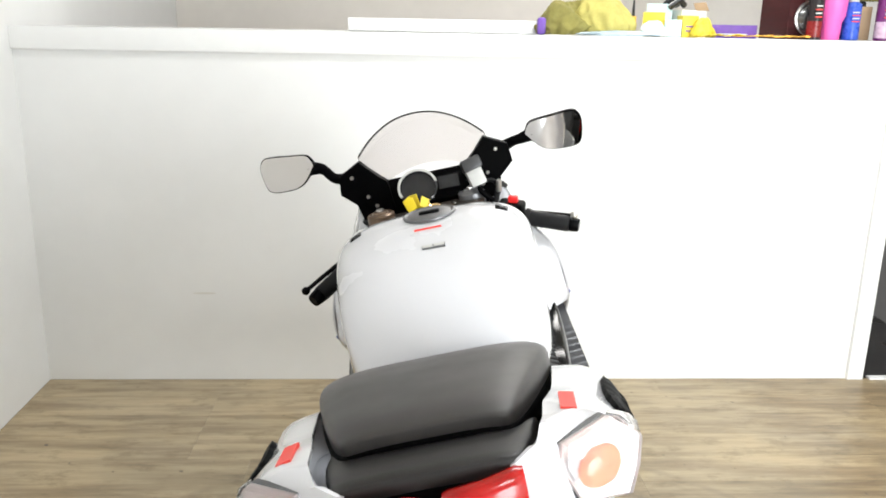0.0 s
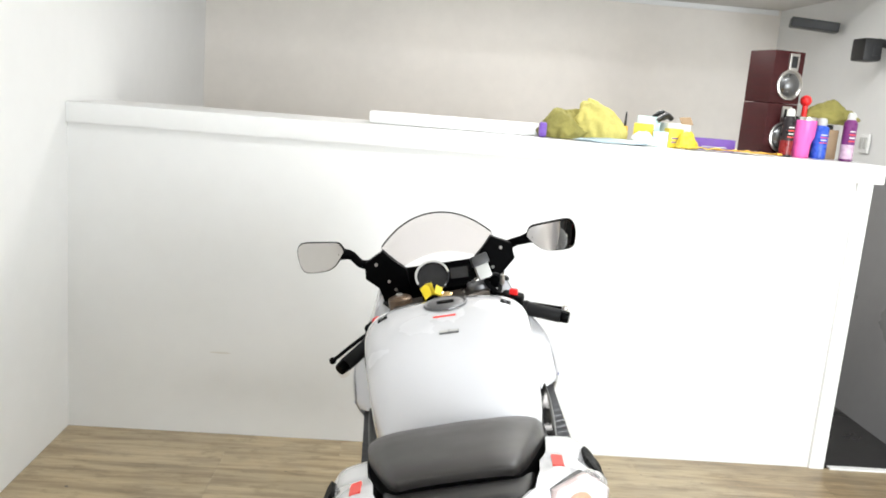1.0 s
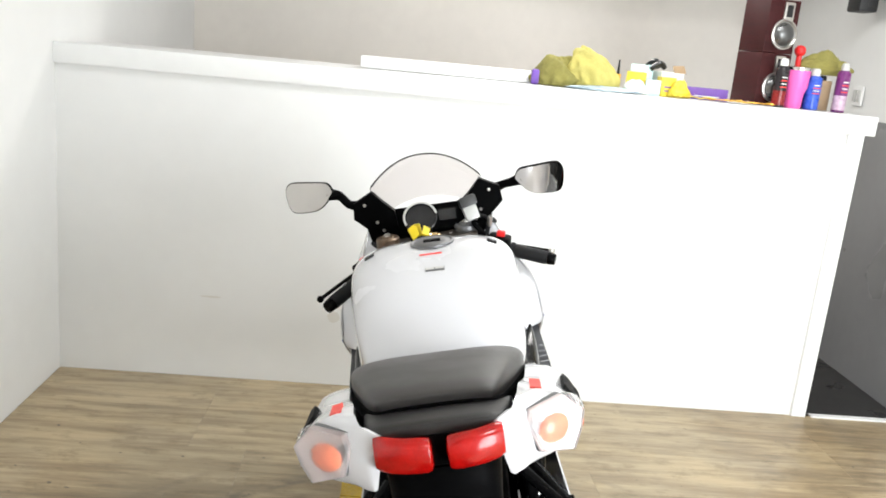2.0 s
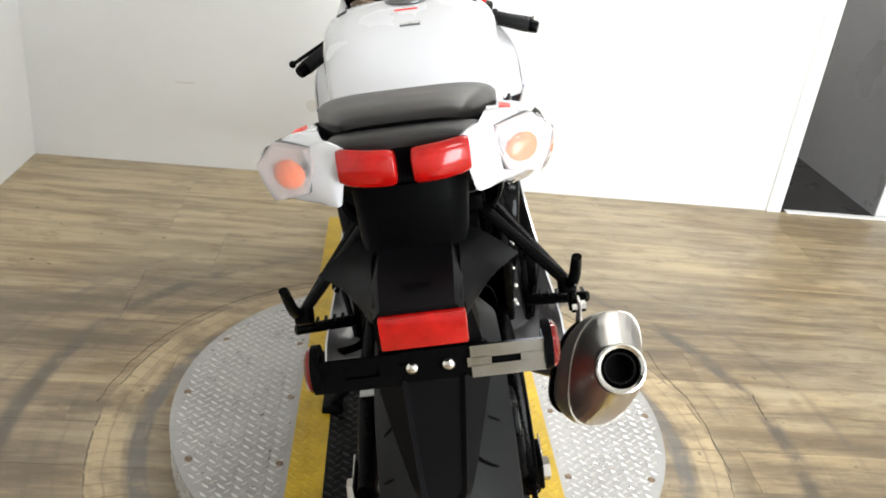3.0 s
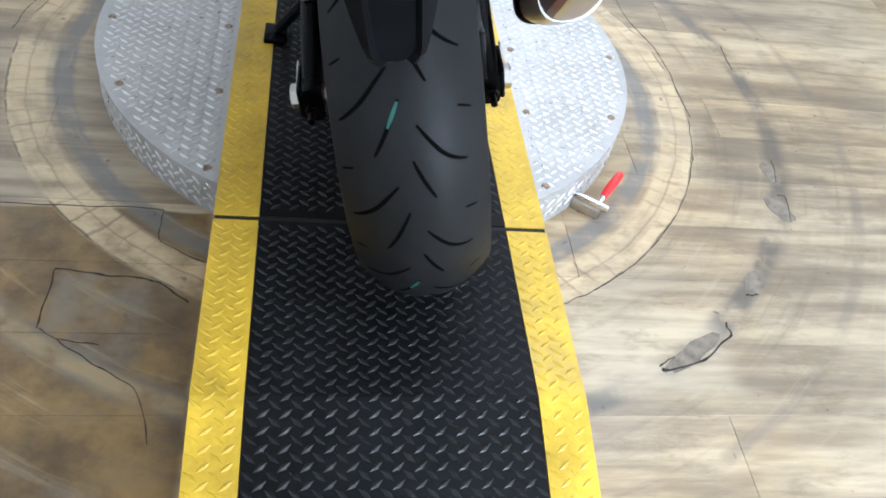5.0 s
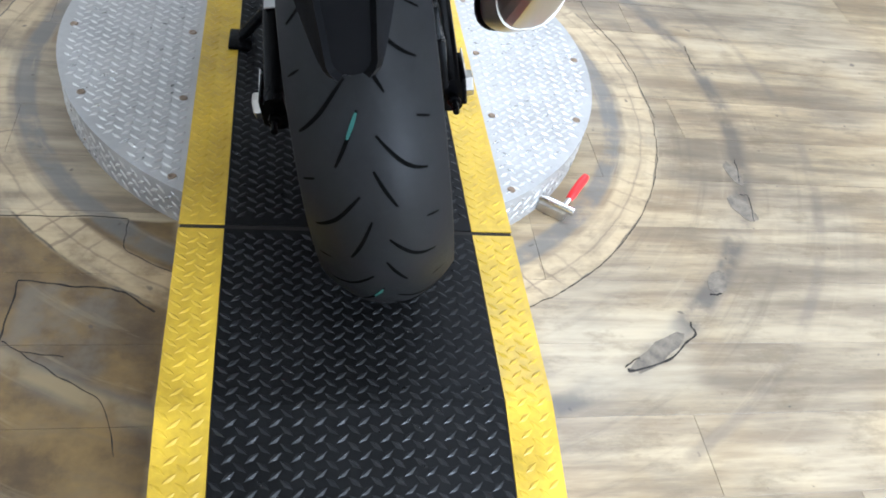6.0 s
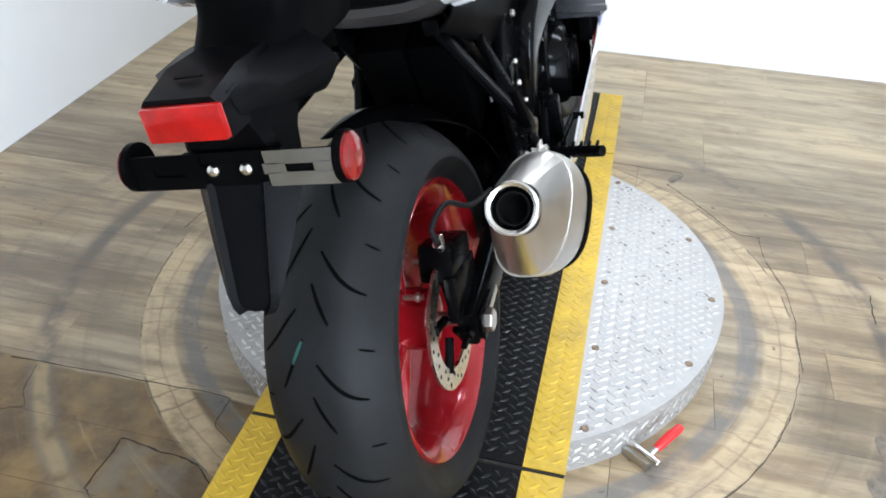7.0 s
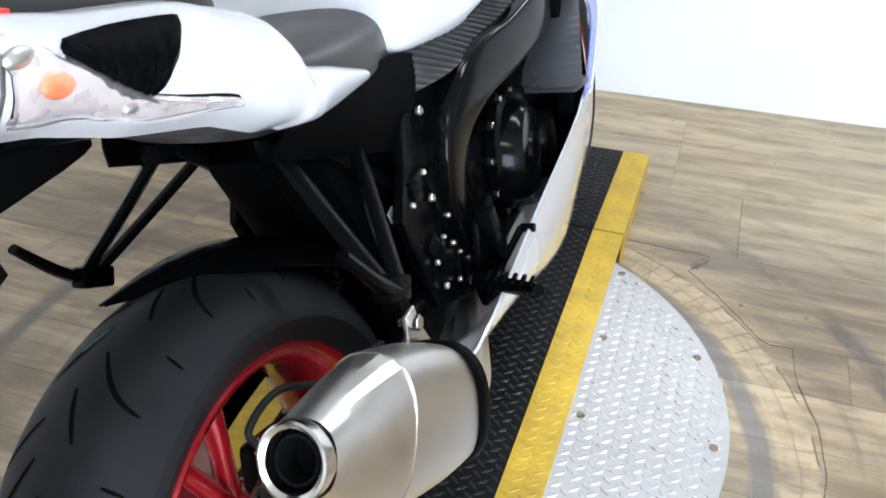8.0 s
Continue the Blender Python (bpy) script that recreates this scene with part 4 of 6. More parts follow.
M_ZINC = material("dull_grey_metal", (0.17, 0.17, 0.175), 0.4, 0.6, vary=0.15, scale=14)
tails = both("tail_panel", tail_panel, M_WHITE, label="glossy white tail fairing panel")
for side, tp in ((1, tails[0]), (-1, tails[1])):
    fx = (lambda b: b) if side > 0 else mirrored
    # indicator wrapped round the rear corner, running ahead under the inlay
    def corner_strip(out, thick, shrink=0.0):
        rows_ = []
        for i_, hi, lo in spline([(26.8, 11.6, 12.2), (31.4, 10.4, 12.6), (36.0, 8.0, 12.9), (39.0, 6.0, 13.0), (41.5, 5.6, 12.6)], 22):
            hi_, lo_ = hi + shrink, lo - shrink
            rows_.append([tail_at(i_, hi_ + (lo_ - hi_) * v, out - (0.004 if v in (0.0, 1.0) else 0.0)) for v in (0.0, 0.12, 0.3, 0.5, 0.7, 0.88, 1.0)])
        return sheet(bmesh.new(), rows_, thick)

    lamp = part("indicator", fx(corner_strip(0.0025, 0.003, -0.1)), M_BLACK, tp, "clear wrap-round indicator with an amber bulb")
    part("reflector", fx(corner_strip(0.0045, 0.002, 0.1)), M_REFLECTOR, lamp)
    bm = bmesh.new()
    bmesh.ops.create_uvsphere(bm, u_segments=16, v_segments=10, radius=0.013, matrix=Matrix.Translation(tail_at(37.5, 9.8, 0.0030)) @ Matrix.Diagonal((0.40, 1.2, 0.8, 1)))
    part("bulb", fx(bm), M_AMBER, lamp, "amber bulb")
    for i_, j_, r in ((33.0, 11.3, 0.007), (40.0, 8.0, 0.010)):
        bm = bmesh.new()
        bmesh.ops.create_uvsphere(bm, u_segments=14, v_segments=8, radius=r, matrix=Matrix.Translation(tail_at(i_, j_, 0.0035)) @ Matrix.Diagonal((0.45, 1.3, 0.7, 1)))
        part("reflector_cup", fx(bm), M_STEEL, lamp)
    ob = part("lens", fx(corner_strip(0.0085, 0.002)), M_CLEARSIDE, lamp)
    ob.visible_shadow = False

    def facet(levels):
        bm = bmesh.new()
        nrm = Vector((0.5, -0.85, 0.15)).normalized()
        pts = [Vector(p) for p in ((0.096, -0.192, 0.938), (0.099, -0.191, 0.955), (0.135, -0.169, 0.958), (0.1575, -0.160, 0.934), (0.152, -0.166, 0.915), (0.142, -0.174, 0.897), (0.107, -0.193, 0.909))]
        mid = sum(pts, Vector()) / len(pts)
        ring_loft(bm, [[mid + Vector((0.003, 0.0015, 0.0)) + (p - mid) * s_ + nrm * d for p in pts] for s_, d in levels])
        return bm

    part("lamp_rim", fx(facet([(1.13, -0.004), (1.13, 0.002), (1.09, 0.0035)])), M_ZINC, lamp, angle=20)
    part("reflector", fx(facet([(1.07, 0.001), (1.07, 0.005), (0.6, 0.0045)])), M_REFLECTOR, lamp, angle=20)
    for p, r in (((0.128, -0.181, 0.925), 0.022), ((0.118, -0.185, 0.920), 0.014)):
        bm = bmesh.new()
        bmesh.ops.create_uvsphere(bm, u_segments=18, v_segments=12, radius=r, matrix=Matrix.Translation(p) @ pose(0, 0, 0, 0, 0, 30) @ Matrix.Diagonal((1.0, 0.32, 0.85, 1)))
        part("bulb", fx(bm), M_AMBER, lamp, "amber bulb")
    ob = part("lens", fx(facet([(1.11, 0.003), (1.11, 0.0085), (1.04, 0.0120), (0.5, 0.0132)])), M_CLEAR, lamp, angle=25)
    ob.visible_shadow = False
    # ribbed black inlay on the side
    bm = bmesh.new()
    rows = []
    for i in range(29):
        u = i / 28
        top = Vector((-0.110 + 0.112 * u, 0.924 - 0.018 * u ** 1.6))
        low = Vector((-0.110 + 0.056 * u, 0.921 - 0.050 * u - 0.014 * math.sin(3.1 * u)))
        row_ = []
        for v in np.linspace(0, 1, 12):
            rib = 0.0014 * math.sin(2 * math.pi * (7.0 * u - 1.2 * v)) if 0.34 < v < 0.93 and 0.12 < u < 0.97 else 0.0
            row_.append(on_tail(*(top.lerp(low, v)), 0.0030 + rib - (0.0022 if v in (0.0, 1.0) or u in (0.0, 1.0) else 0.0)))
        rows.append(row_)
    sheet(bm, rows, 0.006)
    # black rim that trails off along the lens
    trail = bmesh.new()
    tube(trail, [on_tail(-0.112, 0.920, 0.004), on_tail(-0.092, 0.897, 0.005), on_tail(-0.066, 0.870, 0.005), on_tail(-0.045, 0.856, 0.004), on_tail(-0.024, 0.849, 0.002)], lambda q: 0.0042 * (1 - 0.75 * q), 8, 5)
    part("inlay_rim", fx(trail), M_BLACK, tp, "thin black rim")
    part("side_inlay", fx(bm), M_BLACK, tp, "ribbed black inlay", angle=20)
    # red stickers
    m3 = face_at((0.118, -0.130, 0.9585), (0.2, 0.22, 1), (0.12, 1, 0))
    bm = bmesh.new()
    plate(bm, [(-0.0065, -0.027), (0.0065, -0.027), (0.0065, 0.027), (-0.0065, 0.027)], 0.003, m3 @ pose(0, 0, -0.0012))
    part("sticker", fx(bm), M_REDFLAT, tp, "red sticker")

# tail lamps and housing
bm = bmesh.new()
st = spline([(-0.214, 0.0, 0.934, 0.064, 0.018), (-0.20, 0.0, 0.930, 0.070, 0.022), (-0.16, 0.0, 0.908, 0.085, 0.024), (-0.10, 0.0, 0.882, 0.10, 0.03), (0.08, 0.0, 0.84, 0.13, 0.055), (0.20, 0.0, 0.78, 0.135, 0.05)], 18)
ring_loft(bm, [oval(x, z, hx, hz, y, 24, 3.2) for y, x, z, hx, hz in st])
part("tail_housing", bm, M_BLACK, bike, "matt black tail body")


def tail_lamp():
    bm = bmesh.new()
    st = spline([(0.008, -0.230, 0.936, 0.013), (0.013, -0.236, 0.937, 0.0195), (0.040, -0.234, 0.938, 0.0205), (0.062, -0.226, 0.939, 0.0205), (0.071, -0.220, 0.939, 0.018)], 12)
    rings = []
    for x, yy, zz, h in st:
        rings.append([Vector((x, yy - 0.004 + 0.020 * (1 - math.cos(a)) * 0.6, zz + h * math.copysign(abs(math.sin(a)) ** 0.6, math.sin(a)))) for a in (2 * math.pi * k / 16 for k in range(16))])
    ring_loft(bm, rings)
    return bm


both("tail_lamp", tail_lamp, M_REDLENS, label="red tail lamp lens")
# undertail duct
bm = bmesh.new()
st = spline([(-0.10, 0.905, 0.072, 0.10), (-0.105, 0.87, 0.068, 0.105), (-0.13, 0.835, 0.062, 0.128), (-0.142, 0.812, 0.056, 0.138)], 10)
rings = []
for yy, zz, hx, hy in st:
    rings.append([Vector((hx * c, yy + hy * s, zz)) for c, s in ((math.copysign(abs(math.cos(a)) ** 0.5, math.cos(a)), math.copysign(abs(math.sin(a)) ** 0.5, math.sin(a))) for a in (2 * math.pi * k / 20 for k in range(20)))])
ring_loft(bm, rings)
part("undertail", bm, M_BLACK, bike)
# number plate carrier: box with winged sides
bm = bmesh.new()
st = [(-0.355, 0.817, 0.045, 0.022), (-0.30, 0.824, 0.048, 0.026), (-0.20, 0.818, 0.049, 0.028), (-0.15, 0.815, 0.032, 0.020)]
ring_loft(bm, [[Vector((sx * hx * k, yy, zz + sz)) for sx, sz, k in ((-1, -hz, 1), (1, -hz, 1), (1.0, hz * 0.55, 1), (0.82, hz, 1), (-0.82, hz, 1), (-1.0, hz * 0.55, 1))] for yy, zz, hx, hz in st])
carrier = part("plate_carrier", bm, M_FLAP, bike, "matt black number plate carrier", angle=20)


def wing():
    bm = bmesh.new()
    rows = [[(0.040, -0.15, 0.838), (0.055, -0.158, 0.815), (0.064, -0.163, 0.80), (0.058, -0.158, 0.785), (0.048, -0.15, 0.765)],
            [(0.046, -0.172, 0.846), (0.084, -0.205, 0.835), (0.113, -0.226, 0.819), (0.090, -0.208, 0.792), (0.060, -0.172, 0.766)],
            [(0.048, -0.262, 0.844), (0.068, -0.262, 0.832), (0.082, -0.262, 0.816), (0.070, -0.258, 0.802), (0.055, -0.255, 0.785)],
            [(0.044, -0.338, 0.836), (0.047, -0.338, 0.828), (0.048, -0.336, 0.818), (0.047, -0.33, 0.808), (0.045, -0.315, 0.80)]]
    a = np.array(rows)
    sheet(bm, [[a[i][k] * (1 - f) + a[i + 1][k] * f for k in range(5)] for i in range(3) for f in ((0.0, 0.34, 0.67) if i < 2 else (0.0, 0.34, 0.67, 1.0))], 0.004)
    return bm


both("carrier_wing", wing, M_FLAP, carrier)
bm = bmesh.new()
box(bm, (0.0035, -0.359, 0.816), (0.087, 0.010, 0.036), 0.003)
part("red_reflector", bm, M_REDLENS, carrier, "rectangular red reflector")
bm = bmesh.new()
box(bm, (0, -0.325, 0.8485), (0.03, 0.004, 0.0015), 0.0)
part("moulded_mark", bm, M_BLACK, carrier)
bm = bmesh.new()
ring_loft(bm, [[Vector((0.004 + sx * hx, yc + sy * hy, zz)) for sx, sy in ((-1, -0.7), (-0.8, -1), (0.8, -1), (1, -0.7), (1, 1), (-1, 1))] for zz, hx, yc, hy in ((0.815, 0.046, -0.265, 0.062), (0.785, 0.052, -0.272, 0.044), (0.762, 0.056, -0.282, 0.026), (0.728, 0.056, -0.286, 0.021))])
part("carrier_neck", bm, M_BLACK, carrier, "matt black neck above the bracket", angle=25)
# number plate bracket with slots and side reflectors
brk = part("plate_bracket", boxed((0.008, -0.312, 0.743), (0.115, 0.006, 0.040), 0.002), M_BLACK, carrier, "black steel number plate bracket")


def bracket_arm(sign):
    bm = bmesh.new()
    x0, x1 = 0.038 * sign + 0.008, 0.119 * sign + 0.005
    for z, h in ((0.7553, 0.0155), (0.7307, 0.0155)):
        box(bm, ((x0 + x1) / 2, -0.3165, z), (abs(x1 - x0), 0.003, h))
    for x in (x0 + sign * 0.009, x1 - sign * 0.012):
        box(bm, (x, -0.3165, 0.743), (0.026, 0.003, 0.012))
    box(bm, (x1, -0.309, 0.743), (0.003, 0.018, 0.040))
    return bm


M_REFRED = material("deep_red_reflector", (0.15, 0.003, 0.003), 0.1, vary=0.3, scale=60, coat=0.5)
# bluish grey for the right arm: a ceiling reflection on black, painted as metal
M_ARM = material("arm_reflection_grey", (0.42, 0.47, 0.55), 0.2, 1.0, vary=0.15, scale=20)
for sign in (1, -1):
    bm = bmesh.new()
    box(bm, (0.0785 * sign + 0.0065, -0.3135, 0.743), (0.058, 0.002, 0.022))
    part("slot_backing", bm, M_NEARBLACK, brk)
    a = part("bracket_arm", bracket_arm(sign), M_ARM if sign > 0 else M_BLACK, brk, smooth=False)
    bm = bmesh.new()
    lathe(bm, [(0.020, 0), (0.027, 0.001), (0.027, 0.009), (0.02, 0.011)], (0.119 * sign + 0.005, -0.302, 0.745), (sign, 0, 0), 28)
    part("reflector_base", bm, M_BLACK, a)
    bm = bmesh.new()
    lathe(bm, [(0.025, 0.009), (0.0245, 0.013), (0.019, 0.0165), (0.008, 0.018)], (0.119 * sign + 0.005, -0.302, 0.745), (sign, 0, 0), 28)
    part("side_reflector", bm, M_REFRED, a, "round red reflector")
for x in (-0.017, 0.022):
    bm = bmesh.new()
    lathe(bm, [(0.0078, 0), (0.0078, 0.002), (0.0055, 0.005), (0.002, 0.006)], (x, -0.3155, 0.743), (0, -1, 0), 16)
    part("bolt", bm, M_CHROME, brk)
# tapered mudflap
bm = bmesh.new()
rows = []
for u in (0.0, 0.12, 0.25, 0.4, 0.55, 0.7, 0.82, 0.9, 0.95, 0.98, 1.0):
    ch = 0.034 - 0.010 * u
    if u > 0.9:
        ch *= 1 - 0.35 * ((u - 0.9) / 0.1) ** 2
    wide = ch + 0.030 * (1 - u) ** 0.8 + 0.001
    yy, zz = -0.314 - 0.045 * u, 0.727 - 0.137 * u
    rows.append([(-0.004 * u + 0.004 + q, yy + d, zz) for q, d in ((-wide, 0.030 * (1 - u) + 0.002), (-ch - 0.004, 0.004), (-ch, -0.003), (-ch + 0.005, 0.004), (0.0, 0.004), (ch - 0.005, 0.004), (ch, -0.003), (ch + 0.004, 0.004), (wide, 0.030 * (1 - u) + 0.002))])
sheet(bm, rows, -0.003)
part("mudflap", bm, M_FLAP, carrier, "tapered black plastic mudflap", angle=15)

# ---- seats and tank ----


def lofted(st, count, n=32, power=2.6, low=None):
    bm = bmesh.new()
    ring_loft(bm, [oval(0, cz, hx, hz, yy, n, power, 0.0, low) for yy, cz, hx, hz in spline(st, count)])
    return bm


M_LIP = material("dark_grey_vinyl", (0.014, 0.0128, 0.0125), 0.42, vary=0.10, scale=10, bump=0.1, bump_scale=800)
part("passenger_seat", lofted([(-0.152, 0.963, 0.062, 0.005), (-0.147, 0.962, 0.071, 0.011), (-0.112, 0.953, 0.085, 0.020), (-0.015, 0.929, 0.110, 0.029), (0.055, 0.910, 0.123, 0.032), (0.104, 0.892, 0.122, 0.030), (0.122, 0.880, 0.106, 0.014)], 26, 44, 4.0), M_SEAT, bike, "grey-black vinyl passenger seat pad")
part("seat_rear_cover", lofted([(-0.212, 0.955, 0.060, 0.006), (-0.202, 0.955, 0.074, 0.011), (-0.14, 0.940, 0.088, 0.014), (0.0, 0.888, 0.10, 0.02)], 12, 32, 4), M_LIP, bike, "grey vinyl cover behind the passenger seat")
part("seat_base", lofted([(-0.155, 0.951, 0.064, 0.006), (-0.149, 0.950, 0.073, 0.012), (-0.112, 0.938, 0.0865, 0.020), (-0.015, 0.911, 0.1125, 0.026), (0.055, 0.891, 0.1255, 0.026), (0.108, 0.872, 0.119, 0.022)], 22, 40, 3.4), M_BLACK, bike, "black base edge under the passenger seat")
part("rider_seat", lofted([(0.12, 0.79, 0.11, 0.035), (0.17, 0.775, 0.128, 0.05), (0.26, 0.758, 0.140, 0.052), (0.36, 0.748, 0.135, 0.052), (0.45, 0.745, 0.105, 0.052), (0.53, 0.75, 0.07, 0.045)], 24, 36, 3.0), M_SEAT, bike, "grey-black vinyl rider seat")

TANK = [(0.400, 0.755, 0.118, 0.02), (0.415, 0.772, 0.140, 0.05), (0.48, 0.80, 0.160, 0.092), (0.57, 0.817, 0.173, 0.120), (0.66, 0.828, 0.181, 0.125), (0.735, 0.833, 0.182, 0.112), (0.795, 0.840, 0.170, 0.087), (0.835, 0.846, 0.145, 0.062), (0.845, 0.846, 0.130, 0.046)]
tank = part("fuel_tank", lofted(TANK, 44, 72, 3.5, 7.0), M_WHITE, bike, "pearl white fuel tank")


TANK_FINE = np.array(spline(TANK, 200))


def tank_at(yy):
    return [np.interp(yy, TANK_FINE[:, 0], TANK_FINE[:, k]) for k in (1, 2, 3)]


def tank_top(x, yy):
    cz, hx, hz = tank_at(yy)
    return cz + hz * (1 - min(0.99, abs(x / hx)) ** 3.5) ** (1 / 3.5)


def tank_side(yy, z):
    cz, hx, hz = tank_at(yy)
    e = 3.5 if z > cz else 7.0
    return hx * (1 - min(0.97, abs((z - cz) / hz)) ** e) ** (1 / e)


def tank_seam():
    bm = bmesh.new()
    line = spline([(0.832, 0.885), (0.80, 0.845), (0.765, 0.795), (0.72, 0.755), (0.665, 0.728), (0.58, 0.715)], 30)
    tube(bm, [(tank_side(a, c) + 0.0002, a, c) for a, c in line], 0.0016, 6, 1, smooth=False)
    return bm


both("panel_gap", tank_seam, M_BLACK, parent=tank, label="thin dark gap between tank and side panel")
m = Matrix.Translation((0.005, 0.668, tank_top(0, 0.668) + 0.001)) @ pose(0, 0, 0, 1, 0, 0)
bm = bmesh.new()
lathe(bm, [(0.047, -0.002), (0.047, 0.0015), (0.044, 0.003), (0.041, 0.0015), (0.039, 0.001), (0.037, 0.0025), (0.02, 0.003)], (0, 0, 0), (0, 0, 1), 40)
for v in bm.verts:
    v.co = m @ v.co
cap_ = part("filler_cap", bm, M_ZINC, tank, "flush metal filler cap")
bm = bmesh.new()
box(bm, m @ Vector((0, -0.003, 0.004)), (0.036, 0.016, 0.004), 0.0015)
part("cap_latch", bm, M_BLACK, cap_)
# stickers behind the cap
bm = bmesh.new()
box(bm, (0.0, 0.60, tank_top(0.015, 0.60)), (0.046, 0.004, 0.003), 0, pose(0, 0, 0, 9, 0, 0))
part("sticker", bm, M_REDFLAT, tank, "thin red line sticker")
bm = bmesh.new()
box(bm, (0.006, 0.545, tank_top(0.0, 0.545) - 0.001), (0.038, 0.009, 0.006), 0, pose(0, 0, 0, 20, 0, -2))
lab = part("sticker", bm, M_ZINC, tank, "small grey label with a printed line")
for k in range(2):
    bm = bmesh.new()
    box(bm, (-0.004 + 0.019 * k, 0.545, tank_top(0.0, 0.545) + 0.0022), (0.017, 0.006, 0.001), 0, pose(0, 0, 0, 21, 0, -2))
    part("printed_bar", bm, M_MILK, lab)


def knee_panel():
    """Its rows follow the slanting ribs."""
    bm = bmesh.new()
    rows = []
    for k in range(216):
        lead = 0.375 + 0.48 * k / 215
        row_ = []
        for v in np.linspace(0, 1, 9):
            yy = min(0.76, max(0.375, lead - 0.095 * v)) + k * 2e-6
            u = (yy - 0.375) / 0.385
            rib = 0.0018 * min(1.0, 6 * u) * math.sin(k / 8 * 2 * math.pi) if 0.05 < v < 0.95 else 0.0
            x = 0.128 + 0.040 * math.sin(min(1.0, u / 0.3) * 1.57) + 0.014 * u
            hi, lo = 0.742 - 0.012 * u, 0.676 + 0.008 * u - 0.004 * math.sin(u * 3.1)
            row_.append((x + rib - 0.040 * v, yy, hi * v + lo * (1 - v)))
        rows.append(row_)
    return sheet(bm, rows, -0.002)


M_CARBON = material("ribbed_black_plastic", (0.012, 0.012, 0.0125), 0.38, vary=0.1, spec=0.6)
both("knee_panel", knee_panel, M_CARBON, label="ribbed black panel under the tank")

# ---- frame, engine and exhaust ----


def spar():
    bm = bmesh.new()
    st = spline([(0.125, 0.545, 0.30, 0.020, 0.026), (0.128, 0.515, 0.36, 0.022, 0.028), (0.134, 0.472, 0.43, 0.024, 0.030), (0.143, 0.440, 0.53, 0.026, 0.034), (0.152, 0.462, 0.605, 0.027, 0.042), (0.163, 0.545, 0.642, 0.028, 0.042), (0.178, 0.70, 0.645, 0.028, 0.040), (0.18, 0.85, 0.665, 0.026, 0.045), (0.12, 0.97, 0.77, 0.03, 0.06), (0.05, 1.01, 0.85, 0.03, 0.06)], 34)
    rings = []
    for i, p in enumerate(st):
        a, c = st[max(i - 1, 0)], st[min(i + 1, len(st) - 1)]
        way = Vector(c[:3]) - Vector(a[:3])
        side = Vector((1, 0, 0)) - way * (way.x / way.length_squared)
        side.normalize()
        up = way.normalized().cross(side)
        ring = []
        for k in range(20):
            t = 2 * math.pi * k / 20
            cc, ss = math.cos(t), math.sin(t)
            ring.append(Vector(p[:3]) + side * p[3] * math.copysign(abs(cc) ** 0.32, cc) + up * p[4] * math.copysign(abs(ss) ** 0.32, ss))
        rings.append(ring)
    return ring_loft(bm, rings)


M_SPAR = material("gloss_black_frame", (0.0018, 0.0018, 0.002), 0.13, vary=0.2, scale=10, spec=0.14, rough_vary=0.03)
both("frame_spar", spar, M_SPAR, label="satin black frame spar")


def pivot_bolts():
    bm = bmesh.new()
    for yy, zz in ((0.512, 0.612),):
        rod(bm, (0.11, yy, zz), (0.150, yy, zz), 0.011, seg=6)
    return bm


both("frame_bolt", pivot_bolts, M_CHROME)
for yy, zz, r in ((0.398, 0.653, 0.009), (0.368, 0.578, 0.006), (0.374, 0.536, 0.008), (0.408, 0.489, 0.006), (0.318, 0.556, 0.006), (0.404, 0.445, 0.006), (0.446, 0.392, 0.009), (0.355, 0.404, 0.007), (0.437, 0.357, 0.009), (0.53, 0.397, 0.010), (0.38, 0.47, 0.005), (0.345, 0.45, 0.006), (0.42, 0.42, 0.005), (0.40, 0.385, 0.006), (0.47, 0.335, 0.007)):
    bm = bmesh.new()
    lathe(bm, [(r * 0.75, 0.0), (r * 0.75, 0.004), (r * 0.55, 0.006), (r * 0.25, 0.005)], (0.1465, yy, zz), (1, 0, 0), 12)
    part("bolt", bm, M_STEEL, bike)



def mount_plate():
    bm = bmesh.new()
    plate(bm, [(0.37, 0.67), (0.45, 0.64), (0.465, 0.46), (0.545, 0.41), (0.54, 0.34), (0.44, 0.325), (0.335, 0.38), (0.30, 0.54), (0.34, 0.60)], 0.020, Matrix(((0, 0, 1, 0.122), (1, 0, 0, 0), (0, 1, 0, 0), (0, 0, 0, 1))), 0.004)
    for yy, zz, sy, sz, a in ((0.40, 0.52, 0.03, 0.10, 15), (0.43, 0.40, 0.035, 0.07, -20), (0.36, 0.46, 0.03, 0.06, 30), (0.35, 0.57, 0.04, 0.03, 10), (0.48, 0.37, 0.05, 0.03, -10)):
        box(bm, (0.140, yy, zz), (0.016, sy, sz), 0.004, pose(0, 0, 0, a, 0, 0))
    return bm


both("frame_casting", mount_plate, M_ENGINE, label="black frame casting with bolts")
# subframe and side covers


def subframe():
    bm = bmesh.new()
    tube(bm, [(0.10, 0.52, 0.64), (0.105, 0.32, 0.70), (0.10, 0.12, 0.79), (0.07, -0.12, 0.87)], 0.015, 10)
    tube(bm, [(0.10, 0.48, 0.46), (0.10, 0.30, 0.62), (0.095, 0.17, 0.75)], 0.011, 10)
    return bm


both("subframe_rail", subframe, M_GLOSS)


